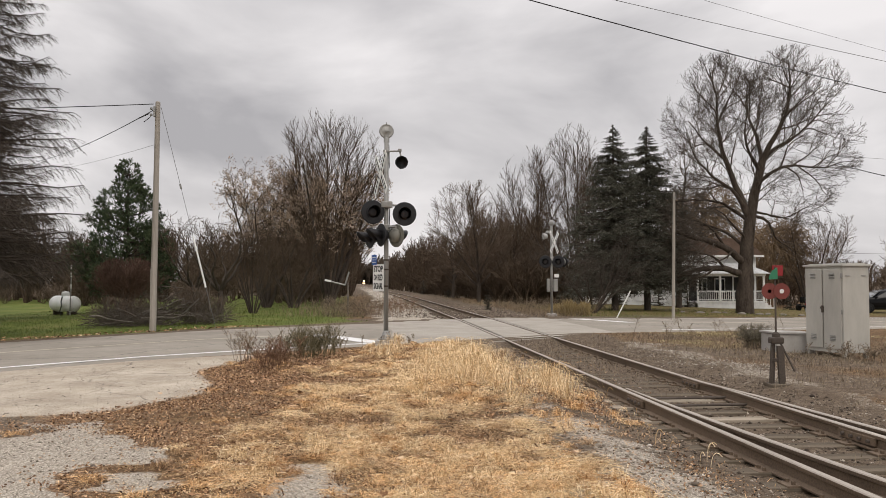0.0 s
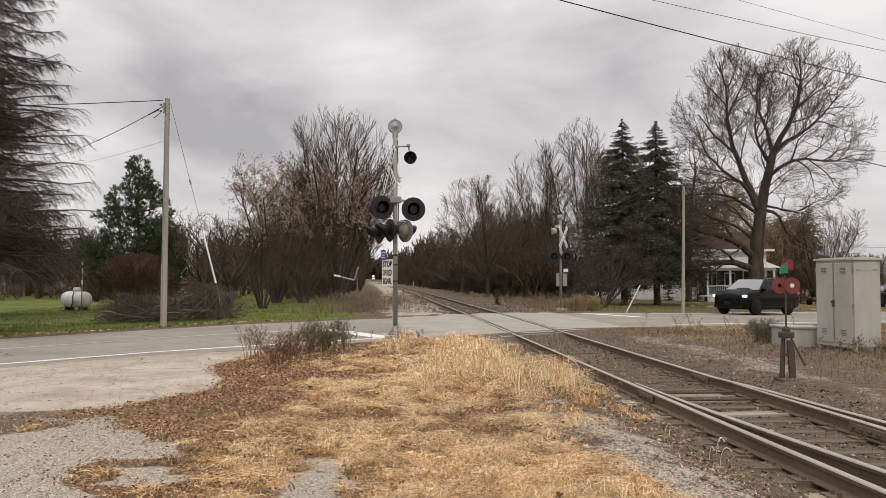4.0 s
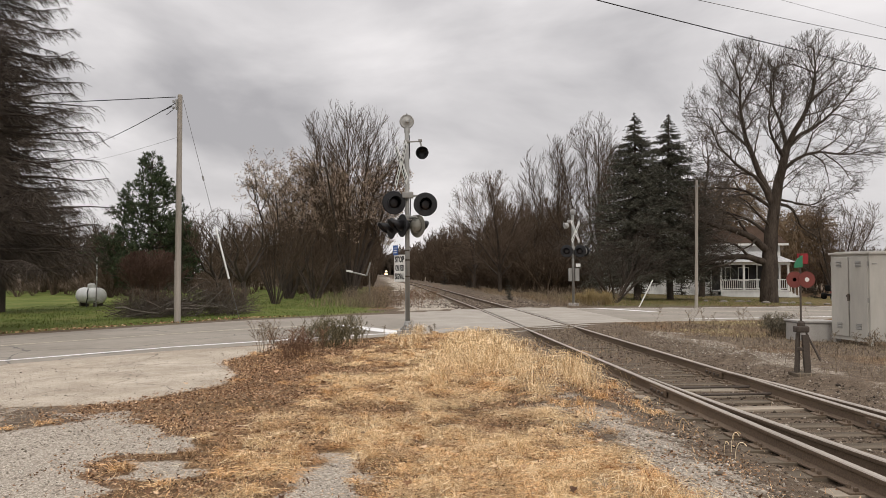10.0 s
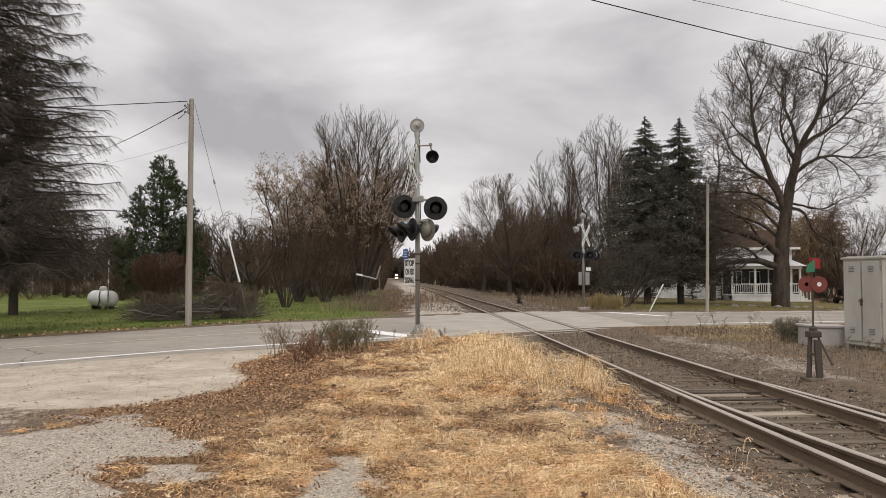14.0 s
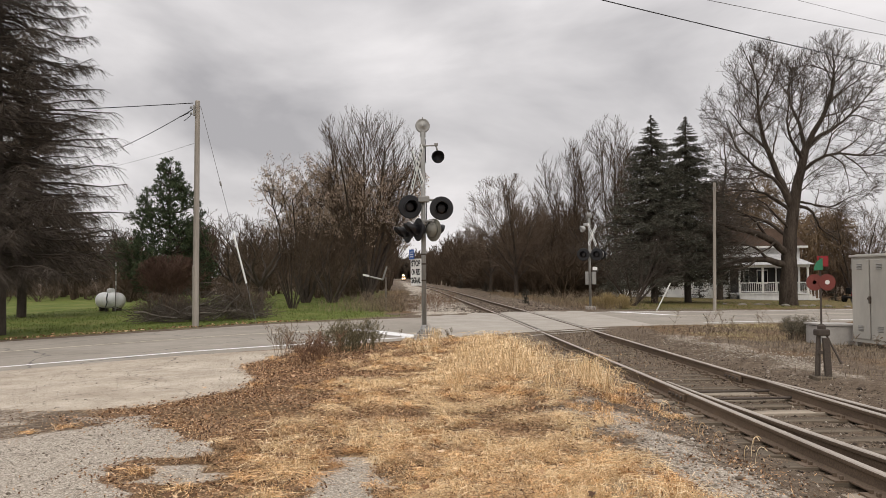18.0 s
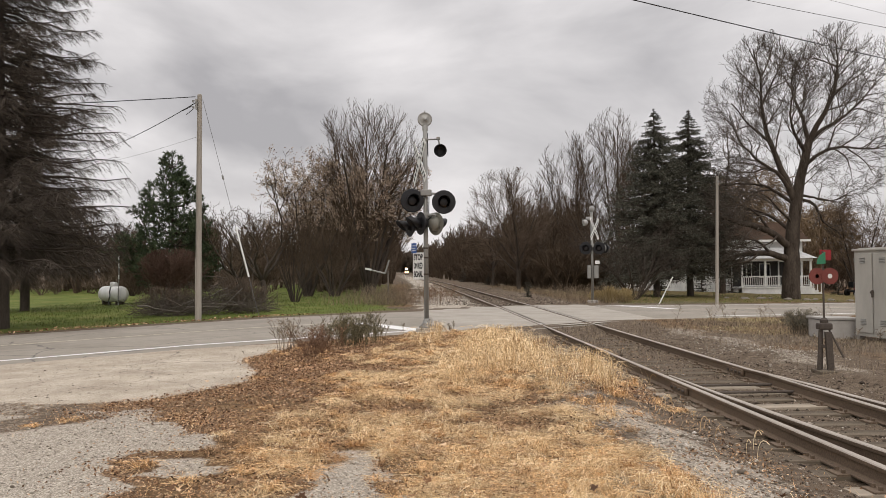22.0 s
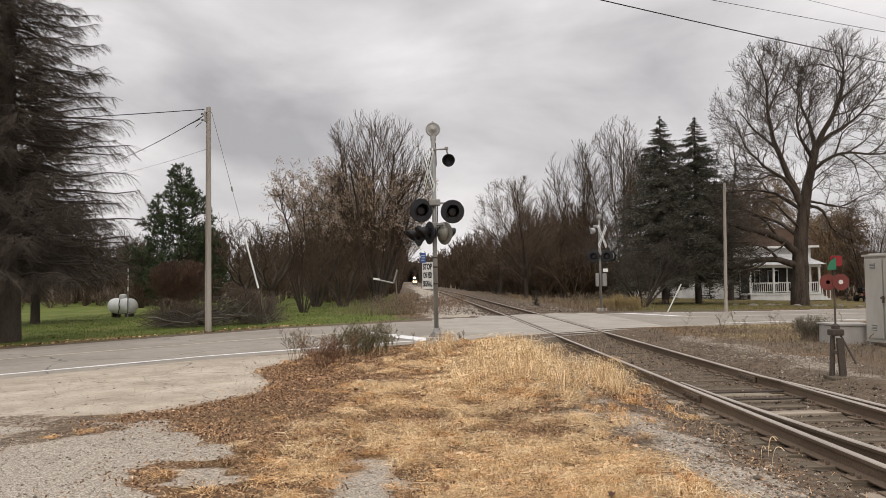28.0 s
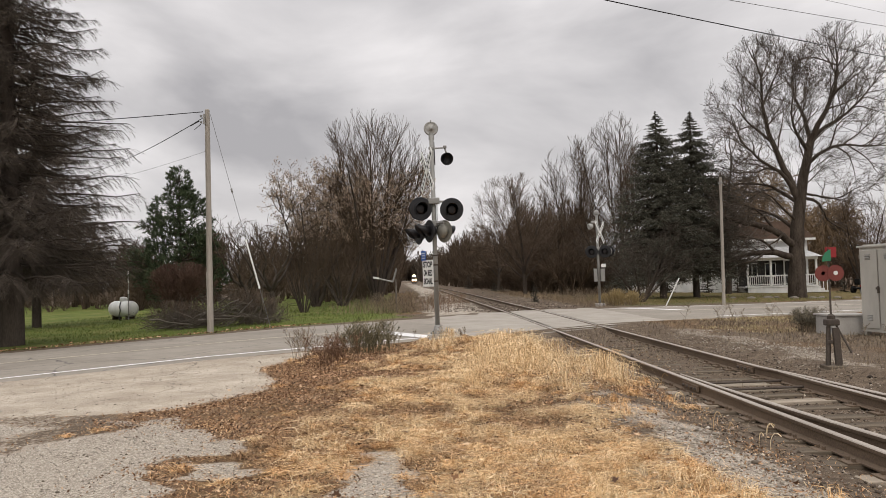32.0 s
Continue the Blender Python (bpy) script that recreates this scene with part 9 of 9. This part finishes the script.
# thick dead growth on the far side of the track, round the cabinet
x, y = field(90000, 4.5, 17, 9, 27, False)
g, d, zn = dry(x, y)
keep = cr.uniform(0, 1, len(x)) < g * np.clip((d - 2.4) * 0.5, 0, 1) * np.clip(0.36 + 0.75 * fnoise(x, y, 0.6, 31) + 0.4 * fnoise(x, y, 2.4, 37), 0.03, 1)
x, y = x[keep], y[keep]
n = len(x)
straw_right = fnoise(x, y, 0.3, 32) + 0.3 * fnoise(x, y, 1.6, 38) + 0.14 * (y - 20) > 0.3
for sel, mat, label in ((straw_right, M["dull_grass"], "short yellowed grass beyond the track"), (~straw_right, M["weed"], "brown dead weeds beyond the track")):
    m = int(sel.sum())
    blades("dry_grass" if mat is M["dull_grass"] else "dead_weeds", x[sel], y[sel], cr.uniform(0.04, 0.17, m), 0.0045 * np.maximum(1, y[sel] / 10), np.abs(cr.normal(1.2, 0.3, m)), cr.uniform(0, 6.28, m), mat, label, "grass", 0.5)

# tan grass along the track beyond the road, and round the far signal
y = 34 + cr.exponential(16, 9500)
side = np.where(cr.uniform(0, 1, 9500) < 0.5, -1, 1)
x = track_x(y) + side * (np.where(side < 0, 4.6, 3.5) + np.abs(cr.normal(0, 1.8, 9500)) + 0.7 * fnoise(y, side, 0.3, 33))
across, _ = road_frame(x, y)
keep = (across > 5.3) & (y < 110)
x, y = x[keep], y[keep]
n = len(x)
mixed = fnoise(x, y, 0.4, 34) > -0.1
for sel, mat, label in ((mixed, M["verge"], "tall tan grass along the track"), (~mixed, M["weed"], "tall brown weeds along the track")):
    m = int(sel.sum())
    blades("verge_grass", x[sel], y[sel], cr.uniform(0.12, 0.5, m), 0.008 * np.maximum(1, y[sel] / 40), np.abs(cr.normal(0.35, 0.25, m)), cr.uniform(0, 6.28, m), mat, label, "grass", 0.4)

# lawn
x, y = field(70000, -24, 22, 24, 60, True)
across, _ = road_frame(x, y)
keep = (across > 5.0) & (cr.uniform(0, 1, len(x)) < zones(x, y)["lawn"])
x, y = x[keep], y[keep]
n = len(x)
blades("lawn_grass", x, y, cr.uniform(0.04, 0.11, n), 0.012 * np.maximum(1, y / 28), np.abs(cr.normal(0.5, 0.3, n)), cr.uniform(0, 6.28, n), M["lawn_blade"], "short green lawn grass", "grass", 0.4)


# tall dark weeds at the corner by the road: stems with side twigs and seed heads
def forbs(name, cx, cy, sx, sy, n, h, mat, seed, label):
    r = np.random.default_rng(seed)
    x, y = cx + r.normal(0, sx, n), cy + r.normal(0, sy, n)
    z = surface_z(x, y)
    hh = h * r.uniform(0.45, 1.05, n)
    az, tl = r.uniform(0, 6.28, n), np.abs(r.normal(0.3, 0.2, n))
    u = np.linspace(0, 1, 5)
    pts = np.zeros((n, 5, 3))
    pts[:, :, 0] = x[:, None] + (np.cos(az) * np.tan(tl) * hh)[:, None] * u ** 1.4
    pts[:, :, 1] = y[:, None] + (np.sin(az) * np.tan(tl) * hh)[:, None] * u ** 1.4
    pts[:, :, 2] = z[:, None] + hh[:, None] * u
    k = 10
    par = np.repeat(np.arange(n), k)
    t = r.uniform(0.35, 1.0, n * k) * 3.99
    i0 = t.astype(int)
    w = (t - i0)[:, None]
    b = pts[par, i0] * (1 - w) + pts[par, i0 + 1] * w
    a2 = r.uniform(0, 6.28, n * k)
    d = np.stack([np.cos(a2), np.sin(a2), r.uniform(0.6, 1.6, n * k)], 1)
    d /= np.linalg.norm(d, axis=1)[:, None]
    L = (0.26 * hh[par] * r.uniform(0.5, 1.3, n * k))[:, None]
    tw = np.stack([b, b + d * L * 0.5, b + d * L], 1)
    v, f = tubes([(pts, np.full((n, 5), 0.0042) * np.linspace(1, 0.6, 5), 3), (tw, np.full((n * k, 3), 0.003), 3)])
    root = new(name)
    arrays("stem", v, f, mat, root)["kind"] = "stuff"
    tips = np.repeat(tw[:, 2], 3, axis=0) + r.normal(0, 0.012, (n * k * 3, 3))
    v, f = leaf_cards(tips, 0.016, r, 0.2, 0.8)
    arrays("seed_head", v, f, mat, root)["kind"] = "stuff"
    return tagged(root, label, "weeds")


forbs("weed_clump", -2.75, 16.2, 0.25, 0.3, 125, 0.6, M["weed_green"], 51, "tall dark green-brown weeds at the road corner")
forbs("weed_clump", -3.05, 14.1, 0.2, 0.4, 62, 0.52, M["stalk_brown"], 52, "tall reddish-brown dead weeds with seed heads")
forbs("weed_clump", -3.85, 15.3, 0.14, 0.2, 18, 0.6, M["weed"], 53, "thin dead weeds by the pavement")
forbs("weed_clump", -2.55, 16.9, 0.18, 0.25, 24, 0.4, M["weed_green"], 54, "dark weeds beside the signal mast")
forbs("weed_clump", -1.2, 19.2, 0.25, 0.15, 14, 0.28, M["weed"], 55, "low dead weeds round the mast foot")
forbs("weed_clump", 7.2, 20.6, 0.9, 0.3, 26, 0.6, M["weed"], 56, "thin dead weeds near the road edge")
forbs("weed_clump", 9.0, 16.7, 0.5, 0.25, 50, 0.34, M["weed"], 57, "dead weeds along the cabinet foot")
forbs("weed_clump", -4.0, 35.0, 1.3, 0.9, 170, 0.85, M["weed"], 58, "tall brown weeds between lawn and track")
forbs("weed_clump", -2.4, 37.0, 0.6, 1.6, 110, 0.8, M["stalk_brown"], 59, "brown weeds beside the track bed")
forbs("weed_clump", 4.4, 43.0, 0.9, 1.6, 110, 0.6, M["weed"], 60, "brown weeds beyond the road")
forbs("weed_clump", 6.8, 46.0, 1.6, 1.0, 170, 0.8, M["weed"], 61, "brown weeds at the yard edge")

# fallen leaves
n = 330000
x, y = field(n, -6.5, 3.2, 3.6, 18)
g, d, zn = dry(x, y)
share = np.where(y < 9.2, 0.75, 1.0) * np.clip(zn["litter"] ** 1.5 * 0.8 + 0.3 + 0.3 * fnoise(x, y, 1.2, 61), 0.03, 1) * (1 - zn["lot"]) ** 2 * np.where((x < -4.4) & (y > 8.6) & (y < 10), 0.1, 1.0) * np.clip((-d - 1.2) * 2, 0.06, 1) * (1 - 0.96 * zn["gravel"])
across, _ = road_frame(x, y)
keep = (cr.uniform(0, 1, n) < share) & (across < -4.9)
x, y = x[keep], y[keep]
p = np.stack([x, y, surface_z(x, y) + cr.uniform(0.004, 0.03, len(x)) + np.where(cr.uniform(0, 1, len(x)) < 0.5, 0.028, 0) * (1 - np.clip(zones(x, y)["litter"] * 1.5, 0, 1))], 1)
v, f = leaf_cards(p, np.clip(0.009 + 0.0008 * y, 0.011, 0.02)[:, None], cr, 0.55, 0.9, 0.5)
tagged(arrays("fallen_leaves", v, f, M["fallen"]), "crisp brown fallen leaves", "leaves", kind="stuff")
x, y = field(260, -4.6, 2.0, 4.2, 15)
g, d, zn = dry(x, y)
keep = (g > 0.2) & (d < -1.8)
x, y = x[keep], y[keep]
p = np.stack([x, y, surface_z(x, y) + cr.uniform(0.03, 0.09, len(x))], 1)
v, f = lobed_leaves(p, 0.037, cr)
tagged(arrays("fallen_leaves", v, f, M["fallen"]), "large curled leaves lying on the straw", "leaves", kind="stuff")
al = cr.uniform(-30, -6, 1500)
pts = np.array([road_point(a, 4.75 + 0.4 * abs(b)) for a, b in zip(al, cr.normal(0, 1, 1500))])
p = np.stack([pts[:, 0], pts[:, 1], surface_z(pts[:, 0], pts[:, 1]) + 0.03], 1)
v, f = leaf_cards(p, 0.05, cr, 0.6, 0.8)
tagged(arrays("fallen_leaves", v, f, M["fallen"]), "brown leaves blown along the far edge of the road", "leaves", kind="stuff")


# ---- what moves ----
def car_pose(along, across, ahead):
    """A car on the road; ahead is 1 when it drives to the right, -1 to the left."""
    e = 1.35
    p = [road_point(along + s * e * ahead, across) for s in (-1, 1)]
    z = [float(ground_z(*q)) + 0.012 for q in p]
    d = Vector((p[1][0] - p[0][0], p[1][1] - p[0][1], z[1] - z[0]))
    m = d.to_track_quat("X", "Z").to_matrix().to_4x4()
    return Matrix.Translation(((p[0][0] + p[1][0]) / 2, (p[0][1] + p[1][1]) / 2, (z[0] + z[1]) / 2)) @ m


def black_at(t):
    s = t - 5.5
    return 1.05 - 11.4 * s + 1.2 * max(0.0, s - 1) ** 2


def maroon_at(t):
    s = t - 16.5
    return 4.7 + 12.3 * s - 0.5 * min(0, s) ** 2


def drive(car, wheels, where, across, ahead, t0, t1, r):
    ts = [t0 + i / 30 for i in range(int((t1 - t0) * 30) + 1)]
    rows = [(t, car_pose(where(t), across(t), ahead)) for t in ts[::6] + [ts[-1]]]
    walk(car, [(0.0, rows[0][1])] * (t0 > 0) + rows + [(32.0, rows[-1][1])])
    base = where(ts[0])
    for w in wheels:
        at = Matrix.Translation(w.location)
        spin = [(t, at @ Matrix.Rotation(abs(where(t) - base) / r, 4, "Y")) for t in ts]
        walk(w, [(0.0, spin[0][1])] * (t0 > 0) + spin + [(32.0, spin[-1][1])])


def motions():
    drive(black_suv, black_wheels, black_at, lambda t: 2.35 - 0.5 * min(1.0, max(0.0, t - 5.5)), -1, 1.5, 8.5, 0.4)
    drive(maroon_suv, maroon_wheels, maroon_at, lambda t: -1.9, 1, 13.2, 21.0, 0.405)
    rows = []
    for i in range(17):
        t = 2.0 * i
        y = 705 - 330 * (t / 32)
        x, x2 = float(track_x(y)), float(track_x(y + 20))
        rows.append((t, pose(x, y, float(ground_z(x, y)), 0, 0, math.degrees(math.atan2(x - x2, 20)))))
    walk(loco, rows)


motions()
